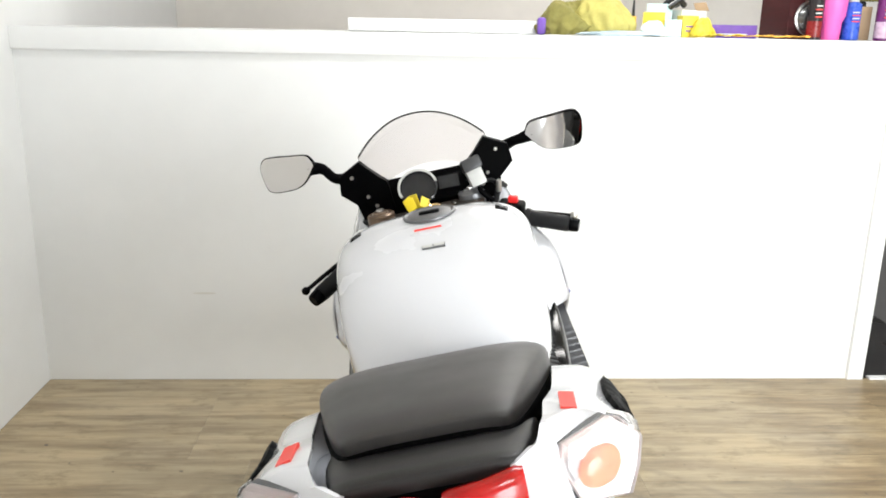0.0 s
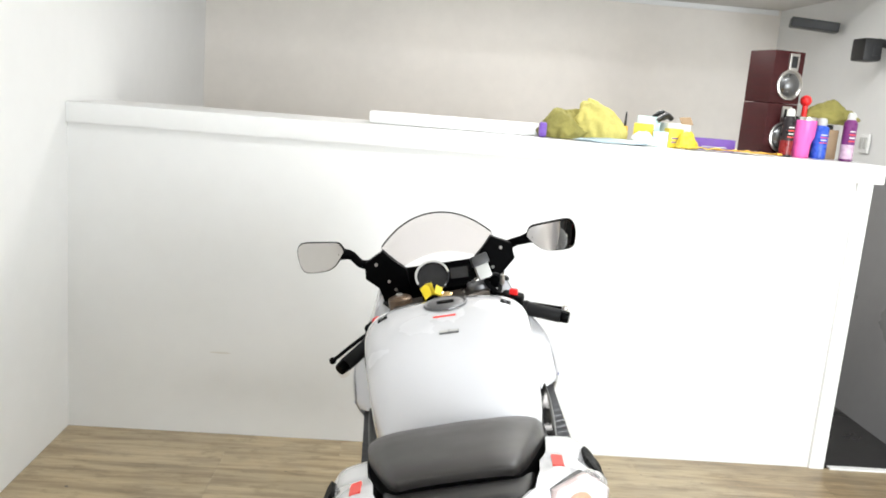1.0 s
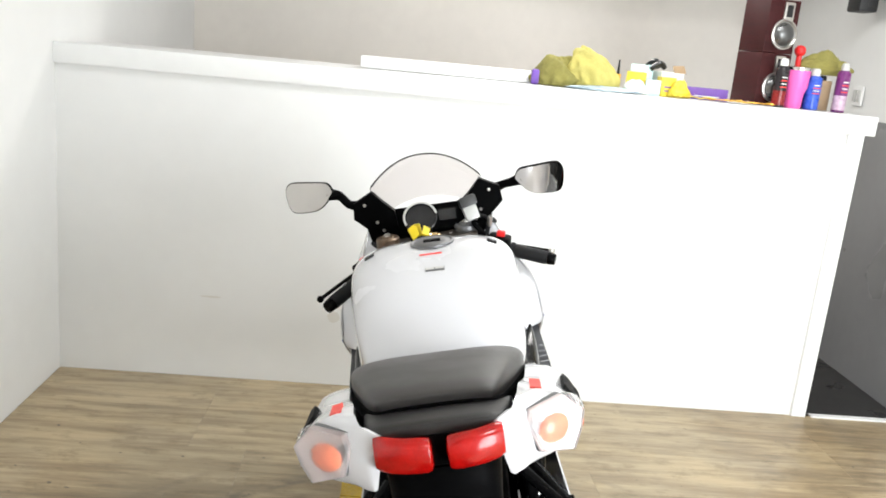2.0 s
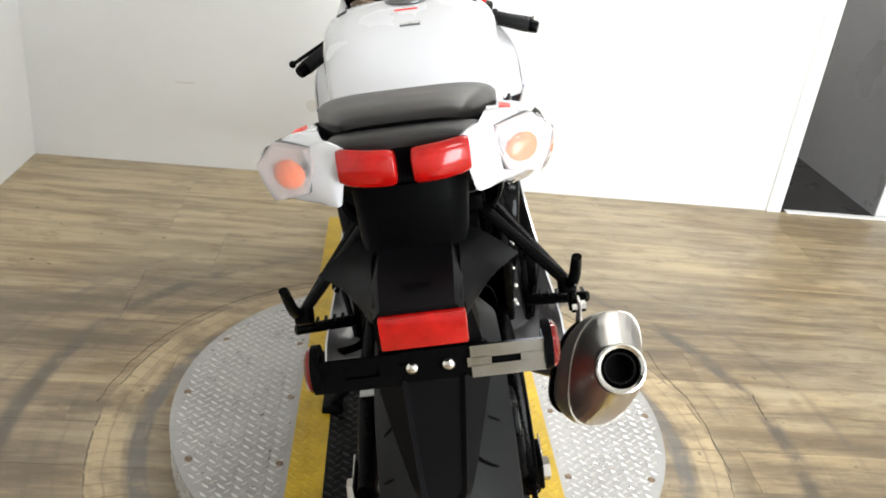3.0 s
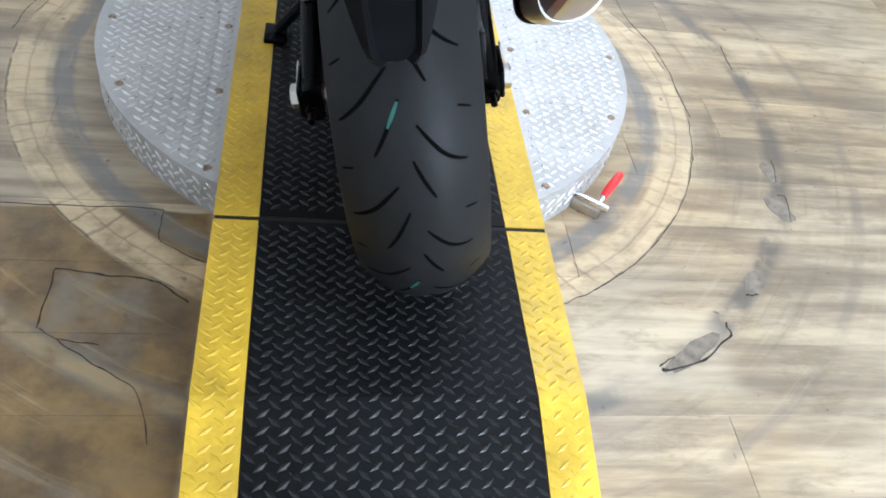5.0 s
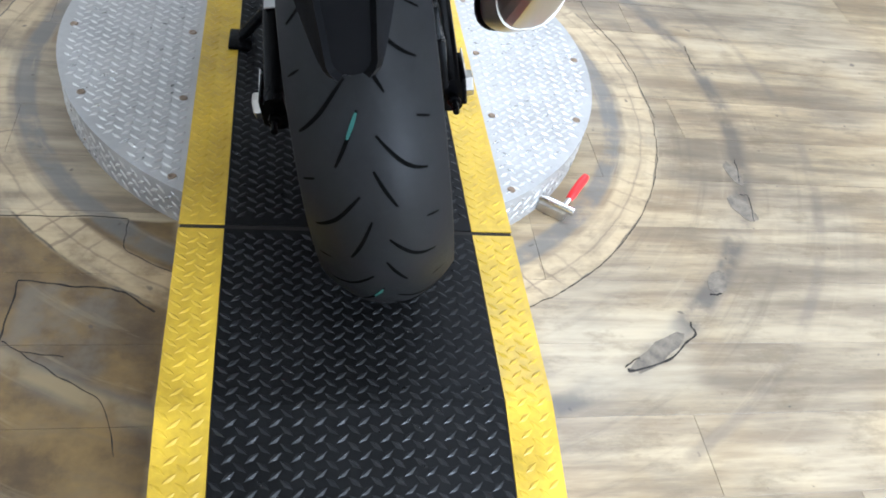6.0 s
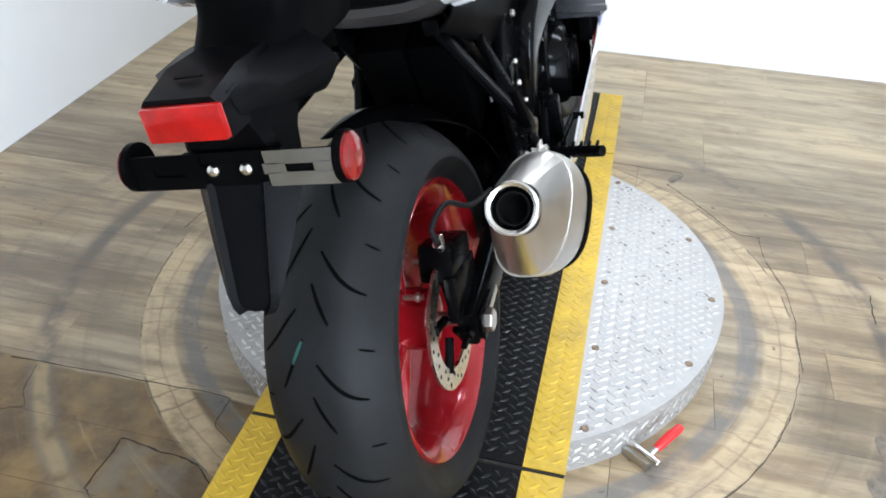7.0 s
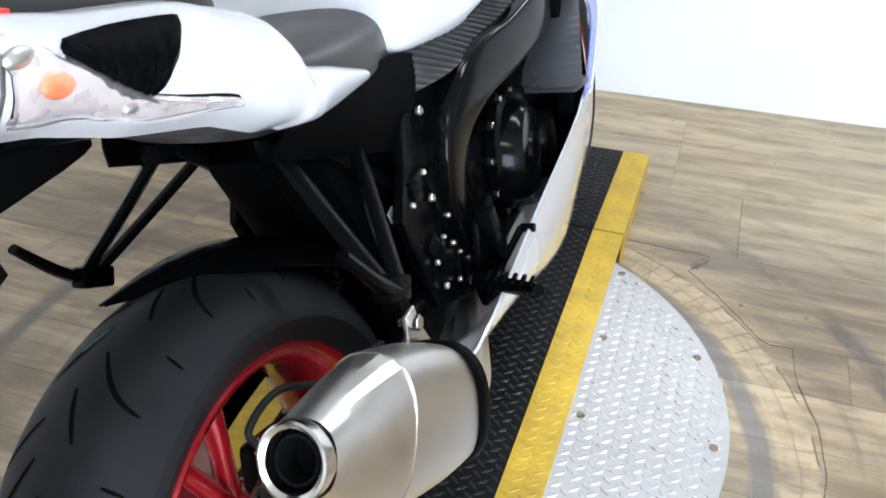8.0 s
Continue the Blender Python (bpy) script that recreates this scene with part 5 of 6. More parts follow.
def side_cover():
    bm = bmesh.new()
    a = np.array([[(0.118, 0.16, 0.775), (0.122, 0.14, 0.745), (0.105, 0.12, 0.725)], [(0.128, 0.27, 0.745), (0.135, 0.26, 0.705), (0.115, 0.25, 0.665)], [(0.132, 0.38, 0.735), (0.142, 0.38, 0.675), (0.12, 0.37, 0.615)], [(0.135, 0.48, 0.70), (0.145, 0.485, 0.645), (0.125, 0.475, 0.58)]])
    cols = [spline(a[:, k], 14) for k in range(3)]
    sheet(bm, [spline([cols[k][i] for k in range(3)], 8) for i in range(14)], 0.004)
    return bm


both("side_cover", side_cover, M_BLACK, label="matt black side cover below the seat")


def inner_guard():
    return boxed((0.045, 0.36, 0.60), (0.09, 0.20, 0.20), 0.02, pose(0, 0, 0, 18, 0, 0))


both("battery_box", inner_guard, M_BLACK)
bm = bmesh.new()
box(bm, (0.108, 0.33, 0.535), (0.003, 0.016, 0.018), 0.0, pose(0, 0, 0, 15, 0, 0))
part("label", bm, M_MILK, bike, "small pale label")
# rear shock
bm = bmesh.new()
rod(bm, (0, 0.28, 0.40), (0, 0.41, 0.60), 0.018)
shock = part("shock_absorber", bm, M_ENGINE, bike)
bm = bmesh.new()
tube(bm, [(0.033 * math.cos(a), 0.30 + 0.0019 * a - 0.027 * math.sin(a), 0.44 + 0.0027 * a + 0.019 * math.sin(a)) for a in np.linspace(0, 16 * math.pi, 130)], 0.005, 6, 1, smooth=False)
part("spring", bm, M_ENGINE, shock)
bm = bmesh.new()
lathe(bm, [(0.04, -0.008), (0.042, -0.004), (0.042, 0.004), (0.04, 0.008), (0.03, 0.0)], (0.0, 0.40, 0.585), (0, 0.58, 0.82), 28, closed=True)
part("shock_collar", bm, M_STEEL, shock)

# engine
bm = bmesh.new()
box(bm, (0, 0.72, 0.40), (0.25, 0.42, 0.24), 0.03)
eng = part("engine_block", bm, M_ENGINE, bike, "black engine casing")
part("cylinder_block", boxed((0, 0.86, 0.52), (0.30, 0.22, 0.24), 0.03, pose(0, 0, 0, -24, 0, 0)), M_ENGINE, eng)
part("gearbox", boxed((0, 0.56, 0.47), (0.22, 0.20, 0.24), 0.03), M_ENGINE, eng)
bm = bmesh.new()
lathe(bm, [(0.093, 0.0), (0.100, 0.004), (0.100, 0.022), (0.090, 0.028), (0.084, 0.052), (0.074, 0.062), (0.050, 0.064), (0.046, 0.060), (0.030, 0.060), (0.026, 0.066), (0.010, 0.067)], (0.118, 0.713, 0.437), (1, 0.10, 0), 44)
cov = part("clutch_cover", bm, M_SPAR, eng, "round gloss black clutch cover")
for k in range(11):
    a = 2 * math.pi * k / 11
    p = Vector((0.140, 0.713 + 0.104 * math.cos(a), 0.437 + 0.104 * math.sin(a)))
    bm = bmesh.new()
    rod(bm, p - Vector((0.02, 0, 0)), p, 0.010, seg=12)
    part("cover_lug", bm, M_ENGINE, cov)
    bm = bmesh.new()
    rod(bm, p, p + Vector((0.006, 0, 0)), 0.006, seg=6)
    part("cover_bolt", bm, M_CHROME, cov)
bm = bmesh.new()
lathe(bm, [(0.05, 0.0), (0.05, 0.03), (0.044, 0.038), (0.02, 0.04)], (0.145, 0.815, 0.415), (1, 0.1, 0), 30)
part("starter_cover", bm, M_GLOSS, eng)
bm = bmesh.new()
lathe(bm, [(0.075, 0.0), (0.08, 0.006), (0.078, 0.035), (0.06, 0.05), (0.02, 0.052)], (-0.125, 0.68, 0.44), (-1, 0.1, 0), 36)
part("generator_cover", bm, M_GLOSS, eng, "round black generator cover")
# header pipe under the engine to the silencer
bm = bmesh.new()
tube(bm, [(0.02, 1.0, 0.28), (0.04, 0.8, 0.21), (0.08, 0.55, 0.215), (0.14, 0.40, 0.26), (0.205, 0.25, 0.325), (0.232, 0.14, 0.393)], 0.027, 14)
part("exhaust_pipe", bm, M_STEEL, bike, "bare steel exhaust link pipe")


def muffler_ring(yy, cx, cz, hx, hz, lean, shear=0.20, n=40, power=2.6):
    """A section of the silencer whose upright leans ahead by some degrees."""
    up = Vector((0, math.sin(radians(lean)), math.cos(radians(lean))))
    out = []
    for k in range(n):
        a = 2 * math.pi * k / n
        c, s_ = math.cos(a), math.sin(a)
        x = hx * math.copysign(abs(c) ** (2 / power), c)
        z = hz * math.copysign(abs(s_) ** (2 / power), s_)
        out.append(Vector((cx + x + shear * z, yy, cz)) + up * z)
    return out


bm = bmesh.new()
st = spline([(0.108, 0.237, 0.414, 0.050, 0.097, -4), (0.040, 0.239, 0.458, 0.053, 0.096, 6), (-0.040, 0.241, 0.511, 0.0525, 0.088, 16)], 12)
ring_loft(bm, [muffler_ring(*p) for p in st])
muf = part("silencer", bm, M_STEEL, bike, "brushed steel silencer with a dark opening")
bm = bmesh.new()
st = spline([(-0.036, 0.241, 0.509, 0.0518, 0.087, 16, 0.20), (-0.046, 0.241, 0.516, 0.0512, 0.084, 17, 0.20), (-0.088, 0.242, 0.546, 0.044, 0.060, 26, 0.12), (-0.130, 0.243, 0.576, 0.0335, 0.0335, 33, 0.0)], 10)
ring_loft(bm, [muffler_ring(*p, 26, 2.4) for p in st], caps=False)
part("end_cap", bm, M_STEEL, muf, "polished steel end cap", angle=16)
way = Vector((0.0, -0.83, 0.556)).normalized()
c0 = Vector((0.243, -0.122, 0.5705))
bm = bmesh.new()
lathe(bm, [(0.0320, -0.004), (0.0338, 0.016), (0.0335, 0.026), (0.031, 0.027), (0.0270, 0.024), (0.0255, -0.01), (0.026, -0.02)], c0, way, 40, closed=True)
part("outlet_rim", bm, M_CHROME, muf)
bm = bmesh.new()
lathe(bm, [(0.0, -0.012), (0.0195, -0.012), (0.0258, -0.006), (0.0258, -0.004), (0.0215, -0.004), (0.0215, 0.018), (0.0190, 0.018), (0.0182, -0.010), (0.0, -0.010)], c0, way, 36)
part("outlet_pipe", bm, M_DARK, muf, "sooty outlet")
bm = bmesh.new()
rod(bm, Vector((0.2235, -0.108, 0.522)), Vector((0.2225, -0.118, 0.520)), 0.004, seg=10)
part("drain_hole", bm, M_DARK, muf)
bm = bmesh.new()
ring_loft(bm, [muffler_ring(*p) for p in ((0.100, 0.2375, 0.419, 0.0525, 0.0995, -4), (0.104, 0.237, 0.4165, 0.056, 0.103, -4), (0.121, 0.236, 0.406, 0.056, 0.103, -5), (0.134, 0.235, 0.398, 0.045, 0.085, -6))])
part("front_band", bm, M_BLACK, muf, "matt black rim")
bm = bmesh.new()
plate(bm, [(0.060, 0.500), (0.088, 0.520), (0.096, 0.548), (0.118, 0.548), (0.122, 0.520), (0.134, 0.490), (0.10, 0.47)], 0.005, Matrix(((0, 0, 1, 0.228), (1, 0, 0, 0), (0, 1, 0, 0), (0, 0, 0, 1))), 0.001)
part("hanger_tab", bm, M_STEEL, muf)
bm = bmesh.new()
rod(bm, (0.218, 0.107, 0.534), (0.242, 0.107, 0.534), 0.009, seg=6)
part("hanger_bolt", bm, M_CHROME, muf)

# passenger footrest hangers, folded pegs, rider footrests


def hanger():
    return box(bmesh.new(), (0.214, 0.115, 0.572), (0.026, 0.050, 0.028), 0.006, pose(0, 0, 0, -30, 0, 0))


def hanger_strut(which):
    bm = bmesh.new()
    if which == "rear":
        tube(bm, [(0.082, 0.172, 0.715), (0.14, 0.142, 0.655), (0.208, 0.108, 0.588)], 0.011, 8, 4, 0.75)
        box(bm, (0.082, 0.172, 0.718), (0.026, 0.034, 0.026), 0.005)
    else:
        tube(bm, [(0.112, 0.282, 0.665), (0.16, 0.21, 0.622), (0.214, 0.128, 0.575)], 0.010, 8, 4, 0.75)
        box(bm, (0.112, 0.282, 0.668), (0.026, 0.034, 0.026), 0.005)
    return bm


def folded_peg():
    return tube(bmesh.new(), [(0.217, 0.110, 0.572), (0.221, 0.078, 0.606), (0.220, 0.040, 0.662)], lambda u: 0.012 - 0.004 * u, 8, 5, 0.8)


hang = both("footrest_hanger", hanger, M_GLOSS, label="black passenger footrest hanger")
for h_, fx in zip(hang, (lambda b: b, mirrored)):
    part("strut", fx(hanger_strut("rear")), M_GLOSS, h_)
    part("strut", fx(hanger_strut("front")), M_GLOSS, h_)
    part("folded_footrest", fx(folded_peg()), M_GLOSS, h_, "black folded passenger footrest")
bm = bmesh.new()
tube(bm, [(0.216, 0.112, 0.575), (0.222, 0.112, 0.55), (0.224, 0.110, 0.530)], 0.011, 8, 4, 0.7)
part("silencer_stay", bm, M_GLOSS, hang[0])


def rearset():
    bm = bmesh.new()
    plate(bm, [(0.43, 0.46), (0.50, 0.47), (0.53, 0.36), (0.46, 0.315), (0.41, 0.33), (0.40, 0.36)], 0.012, Matrix(((0, 0, 1, 0.168), (1, 0, 0, 0), (0, 1, 0, 0), (0, 0, 0, 1))), 0.003)
    tube(bm, [(0.18, 0.40, 0.345), (0.195, 0.46, 0.375), (0.210, 0.52, 0.40)], 0.006, 8)
    rod(bm, (0.210, 0.52, 0.40), (0.232, 0.52, 0.40), 0.007)
    return bm


rs = both("footrest_plate", rearset, M_ENGINE, label="black footrest plate with a foot lever")


def peg():
    bm = bmesh.new()
    rod(bm, (0.175, 0.40, 0.383), (0.288, 0.345, 0.408), 0.012, 0.0105, 12)
    for k in range(6):
        p = Vector((0.20, 0.389, 0.401)).lerp(Vector((0.278, 0.351, 0.419)), k / 5)
        box(bm, p, (0.006, 0.022, 0.006), 0.001, seg=1)
    return bm


for side, r in ((1, rs[0]), (-1, rs[1])):
    part("footrest", peg() if side > 0 else mirrored(peg()), M_ENGINE, r, "knurled black footrest")
# master cylinder and pipe on the right
bm = bmesh.new()
box(bm, (0.19, 0.455, 0.43), (0.022, 0.026, 0.09), 0.005, pose(0, 0, 0, 12, 0, 0))
rod(bm, (0.19, 0.46, 0.36), (0.19, 0.46, 0.40), 0.006)
part("rear_master_cylinder", bm, M_ENGINE, bike)
# side stand on the left
bm = bmesh.new()
tube(bm, [(-0.12, 0.58, 0.27), (-0.21, 0.57, 0.14), (-0.285, 0.56, 0.075)], 0.012, 10, 4)
box(bm, (-0.29, 0.555, 0.068), (0.05, 0.07, 0.010), 0.004, pose(0, 0, 0, 0, 12, 0))
part("side_stand", bm, M_ENGINE, bike, "black side stand folded out")
bm = bmesh.new()
tube(bm, [(-0.16, 0.42, 0.35), (-0.175, 0.36, 0.345), (-0.27, 0.33, 0.35)], 0.008, 8)
part("gear_lever", bm, M_ENGINE, bike)

# ---- fairings ----
SIDE = [
    [(0.150, 1.05, 0.925), (0.150, 1.16, 0.92), (0.10, 1.32, 0.885)],
    [(0.190, 0.995, 0.832), (0.195, 1.12, 0.83), (0.135, 1.36, 0.80)],
    [(0.232, 0.905, 0.775), (0.225, 1.10, 0.76), (0.145, 1.37, 0.70)],
    [(0.243, 0.872, 0.69), (0.235, 1.10, 0.67), (0.15, 1.34, 0.60)],
    [(0.235, 0.985, 0.575), (0.225, 1.12, 0.56), (0.155, 1.28, 0.50)],
    [(0.222, 0.91, 0.445), (0.21, 1.06, 0.44), (0.165, 1.22, 0.40)],
    [(0.222, 0.56, 0.405), (0.205, 0.92, 0.345), (0.16, 1.18, 0.29)],
    [(0.222, 0.245, 0.378), (0.190, 0.80, 0.255), (0.14, 1.14, 0.20)],
    [(0.150, 0.285, 0.335), (0.150, 0.78, 0.170), (0.10, 1.10, 0.14)],
    [(0.0, 0.32, 0.170), (0.0, 0.80, 0.125), (0.0, 1.08, 0.115)],
]


def side_fairing():
    a = np.array(SIDE)
    cols = [spline(a[:, k], 36) for k in range(3)]
    return sheet(bmesh.new(), [spline([cols[k][i] for k in range(3)], 12) for i in range(36)], -0.004)


fair = both("side_fairing", side_fairing, M_WHITE, label="white side fairing with a blue rear edge")
a_ = np.array(SIDE)
edge_line = spline(a_[3:6, 0], 16)


def blue_edge():
    bm = bmesh.new()
    rows = [[p + np.array((0.003, -0.004, 0)), p + np.array((0.0028, 0.05, 0))] for p in edge_line]
    return sheet(bm, rows, -0.002)


for side, f_ in ((1, fair[0]), (-1, fair[1])):
    part("edge_band", blue_edge() if side > 0 else mirrored(blue_edge()), M_BLUE, f_, "blue edge band")


def inner_wing():
    a = np.array([[(0.149, 1.048, 0.924), (0.125, 1.02, 0.88), (0.095, 0.99, 0.83)], [(0.1895, 0.993, 0.832), (0.165, 0.945, 0.812), (0.135, 0.885, 0.79)],
                  [(0.2315, 0.902, 0.777), (0.205, 0.875, 0.785), (0.165, 0.825, 0.785)], [(0.242, 0.870, 0.70), (0.215, 0.835, 0.71), (0.172, 0.775, 0.725)], [(0.238, 0.868, 0.672), (0.212, 0.815, 0.683), (0.175, 0.745, 0.70)]])
    cols = [spline(a[:, k], 20) for k in range(3)]
    return sheet(bmesh.new(), [spline([cols[k][i] for k in range(3)], 8) for i in range(20)], -0.004)


for side, f_ in ((1, fair[0]), (-1, fair[1])):
    part("inner_wing", inner_wing() if side > 0 else mirrored(inner_wing()), M_WHITE, f_, "white wing between fairing and tank")


M_DUCT = material("satin_grey_plastic", (0.042, 0.042, 0.046), 0.3, vary=0.12, scale=12, spec=0.5)


def inner_panel():
    """A wedge that widens downwards, with fine ribs near its outer lower corner."""
    bm = bmesh.new()
    rows = []
    for i in range(61):
        u = i / 60
        yy, zz = 0.955 - 0.155 * u, 0.668 - 0.148 * u
        a, c = 0.188 - 0.043 * u, 0.230 + 0.027 * u
        rib = 0.0010 * math.sin(u * 2 * math.pi * 15) * min(1.0, max(0.0, (u - 0.3) * 5)) * (1 if u < 0.97 else 0)
        rows.append([(a + (c - a) * v, yy - 0.012 * math.sin(math.pi * v), zz + (rib if v > 0.6 else 0.0) - 0.008 * v) for v in np.linspace(0, 1, 9)])
    sheet(bm, rows, -0.004)
    # ledge under it
    box(bm, (0.200, 0.835, 0.505), (0.10, 0.07, 0.014), 0.004, pose(0, 0, 0, -8, 0, -6))
    return bm


both("air_duct_panel", inner_panel, M_DUCT, label="ribbed black duct panel inside the fairing")
bm = bmesh.new()
box(bm, (0.0, 1.03, 0.47), (0.37, 0.05, 0.46), 0.012, pose(0, 0, 0, -12, 0, 0))
part("radiator", bm, M_ENGINE, bike, "black radiator")


def liner():
    return boxed((0.197, 0.945, 0.57), (0.028, 0.13, 0.30), 0.006, pose(0, 0, 0, 0, 0, 0))


both("fairing_liner", liner, M_BLACK, label="black inner liner of the fairing")
# nose cowl
bm = bmesh.new()
rows = []
for u in np.linspace(0, 1, 14):
    yy = 1.14 + 0.30 * u
    hw, hi, lo = 0.185 * (1 - 0.55 * u ** 1.6), 0.925 - 0.10 * u - 0.10 * u ** 3, 0.80 - 0.06 * u
    rows.append([(hw * math.sin(a), yy, lo + (hi - lo) * math.cos(a) ** 0.7 if math.cos(a) > 0 else lo) for a in np.linspace(-1.57, 1.57, 17)])
sheet(bm, rows, -0.004)
part("nose_cowl", bm, M_WHITE, bike, "white nose cowl")
# windscreen
bm = bmesh.new()
rows = []
for v in np.linspace(0, 1, 14):
    rows.append([(0.141 * u * (1 + 0.18 * v), 1.035 + 0.05 * u * u + (0.27 - 0.07 * u * u) * v, 1.093 - 0.076 * abs(u) ** 2.1 - (0.155 - 0.01 * u * u) * v ** 1.25) for u in np.linspace(-1, 1, 25)])
sheet(bm, rows, 0.003)
scr = part("windscreen", bm, M_SCREEN, bike, "lightly smoked clear windscreen with a dark edge")
scr.visible_shadow = False
bm = bmesh.new()
tube(bm, [(0.141 * u, 1.035 + 0.05 * u * u, 1.0935 - 0.076 * abs(u) ** 2.1) for u in np.linspace(-1, 1, 21)], 0.0015, 6, 2)
part("screen_edge", bm, M_BLACK, scr)


def cockpit_side():
    bm = bmesh.new()
    m = Matrix(((1, 0, 0, 0), (0, 0, 1, 1.02), (0, 1, 0, 0), (0, 0, 0, 1)))
    plate(bm, [(0.085, 0.962), (0.112, 0.988), (0.137, 1.016), (0.186, 0.991), (0.190, 0.952), (0.160, 0.924), (0.146, 0.863), (0.11, 0.86), (0.08, 0.90)], 0.030, m, 0.002)
    return bm


cp = both("cockpit_panel", cockpit_side, M_BLACK, label="matt black panel beside the instruments")
for side, c in ((1, cp[0]), (-1, cp[1])):
    for px, pz in ((0.158, 0.985), (0.132, 0.938), (0.118, 0.915)):
        bm = bmesh.new()
        lathe(bm, [(0.0045, 0), (0.0045, 0.002), (0.003, 0.004)], (px * side, 1.0205, pz), (0, -1, 0), 10)
        part("panel_screw", bm, M_STEEL, c)
bm = bmesh.new()
box(bm, (0, 1.075, 0.900), (0.24, 0.10, 0.10), 0.012, pose(0, 0, 0, -20, 0, 0))
part("cockpit_floor", bm, M_BLACK, bike)
# instruments
m = face_at((-0.022, 1.012, 0.932), (0, -0.75, 0.62), (0, 0.3, 1))
bm = bmesh.new()
box(bm, (0.02, 1.022, 0.922), (0.155, 0.03, 0.062), 0.012, pose(0, 0, 0, -38, 0, 0))
clock = part("instrument_panel", bm, M_BLACK, bike, "black instrument cluster with a round rev counter")
bm = bmesh.new()
lathe(bm, [(0.036, 0.0), (0.043, 0.002), (0.043, 0.012), (0.039, 0.014), (0.037, 0.008)], (0, 0, 0), (0, 0, 1), 40)
for v in bm.verts:
    v.co = m @ v.co
part("rev_counter", bm, M_DIAL, clock)
bm = bmesh.new()
n_ = 40
rr = [[m @ Vector((r * math.cos(a), r * math.sin(a), z)) for r, z in ((0.0385, 0.0135), (0.0435, 0.0135), (0.0435, 0.016), (0.0385, 0.016))] for a in np.linspace(0.15, 3.6, n_)]
ring_loft(bm, rr)
part("dial_arc", bm, M_MILK, clock, "white arc on the dial's rim")
bm = bmesh.new()
box(bm, m @ Vector((0.068, 0.0, 0.012)), (0.045, 0.002, 0.03), 0.001, pose(0, 0, 0, -38, 0, 0))
part("display", bm, M_DIAL, clock)

# mirrors


def mirror_part(kind, side):
    """Rounded mirror, seen from behind."""
    bm = bmesh.new()
    yc = 1.0 if side > 0 else 1.05
    m = Matrix.Translation((0.286 if side > 0 else 0.296, yc, 1.000 if side > 0 else 1.021)) @ pose(0, 0, 0, 9 if side > 0 else -5, 0, -12 if side > 0 else 7)
    ol = []
    base = [(-0.063, 0.006), (-0.058, 0.020), (-0.046, 0.031), (-0.008, 0.036), (0.036, 0.040), (0.052, 0.035), (0.060, 0.018), (0.059, -0.006), (0.053, -0.029), (0.040, -0.039), (0.012, -0.041), (-0.018, -0.038), (-0.040, -0.024)]
    pts = curve_points([(p[0], p[1], 0) for p in base] + [(base[0][0], base[0][1], 0)], 4)[:-1]
    if kind == "glass":
        mm = m @ Matrix(((1, 0, 0, 0), (0, 0, -1, -0.0012), (0, 1, 0, 0), (0, 0, 0, 1)))
        plate(bm, [(p.x * 0.965, p.y * 0.945) for p in pts], 0.003, mm)
    else:
        for s, d in ((1.0, 0.0), (1.0, 0.008), (0.85, 0.022), (0.45, 0.032)):
            ol.append([m @ Vector((p.x * s, d, p.y * s)) for p in pts])
        ring_loft(bm, ol)
        tube(bm, [m @ Vector((-0.045, 0.012, 0.0)), m @ Vector((-0.075, 0.014, -0.008)), (0.198, 1.04, 0.990), (0.172, 1.06, 0.978)], lambda u: 0.017 - 0.022 * u + 0.02 * u * u, 10, 5)
    return bm if side > 0 else mirrored(bm)


for side in (1, -1):
    ob = part("mirror", mirror_part("shell", side), M_BLACK, bike, "black wing mirror on a short stalk")
    part("mirror_glass", mirror_part("glass", side), M_MIRROR, ob, "mirror glass")

# ---- steering: built straight, then turned to the left ----
STEER = pose(0, 0.923, 0) @ pose(0, 0, 0, 0, 0, 12.7) @ pose(0, -0.923, 0)


def turned(bm):
    for v in bm.verts:
        v.co = STEER @ v.co
    return bm


M_YOKE = material("dark_bronze_casting", (0.075, 0.062, 0.052), 0.42, 0.7, vary=0.2, scale=16)
bm = bmesh.new()
plate(bm, [(-0.128, 0.965), (-0.115, 0.925), (-0.06, 0.905), (-0.02, 0.885), (0.02, 0.885), (0.06, 0.905), (0.115, 0.925), (0.128, 0.965), (0.11, 1.0), (0.06, 0.985), (-0.06, 0.985), (-0.11, 1.0)], 0.022, pose(0, 0, 0.877), 0.004)
yoke = part("top_yoke", turned(bm), M_YOKE, bike, "bronze-grey top yoke")
for sx in (-1, 1):
    bm = bmesh.new()
    lathe(bm, [(0.029, -0.01), (0.029, 0.010), (0.025, 0.014), (0.018, 0.013), (0.016, 0.017), (0.008, 0.018)], (0.1 * sx, 0.965, 0.90), (0, 0, 1), 30)
    fc = part("fork_cap", turned(bm), M_ZINC if sx > 0 else M_BRONZE, yoke, "dark grey fork cap" if sx > 0 else "bronze fork cap")
    bm = bmesh.new()
    rod(bm, (0.1 * sx, 0.965, 0.917), (0.1 * sx, 0.965, 0.923), 0.008, seg=6)
    part("adjuster", turned(bm), M_STEEL, fc)
    bm = bmesh.new()
    rod(bm, (0.1 * sx, 0.965, 0.88), (0.1 * sx, 1.22, 0.55), 0.027)
    rod(bm, (0.1 * sx, 1.20, 0.575), (0.1 * sx, 1.38, 0.32), 0.022)
    part("fork_leg", turned(bm), M_GLOSS, bike, "black fork leg")
bm = bmesh.new()
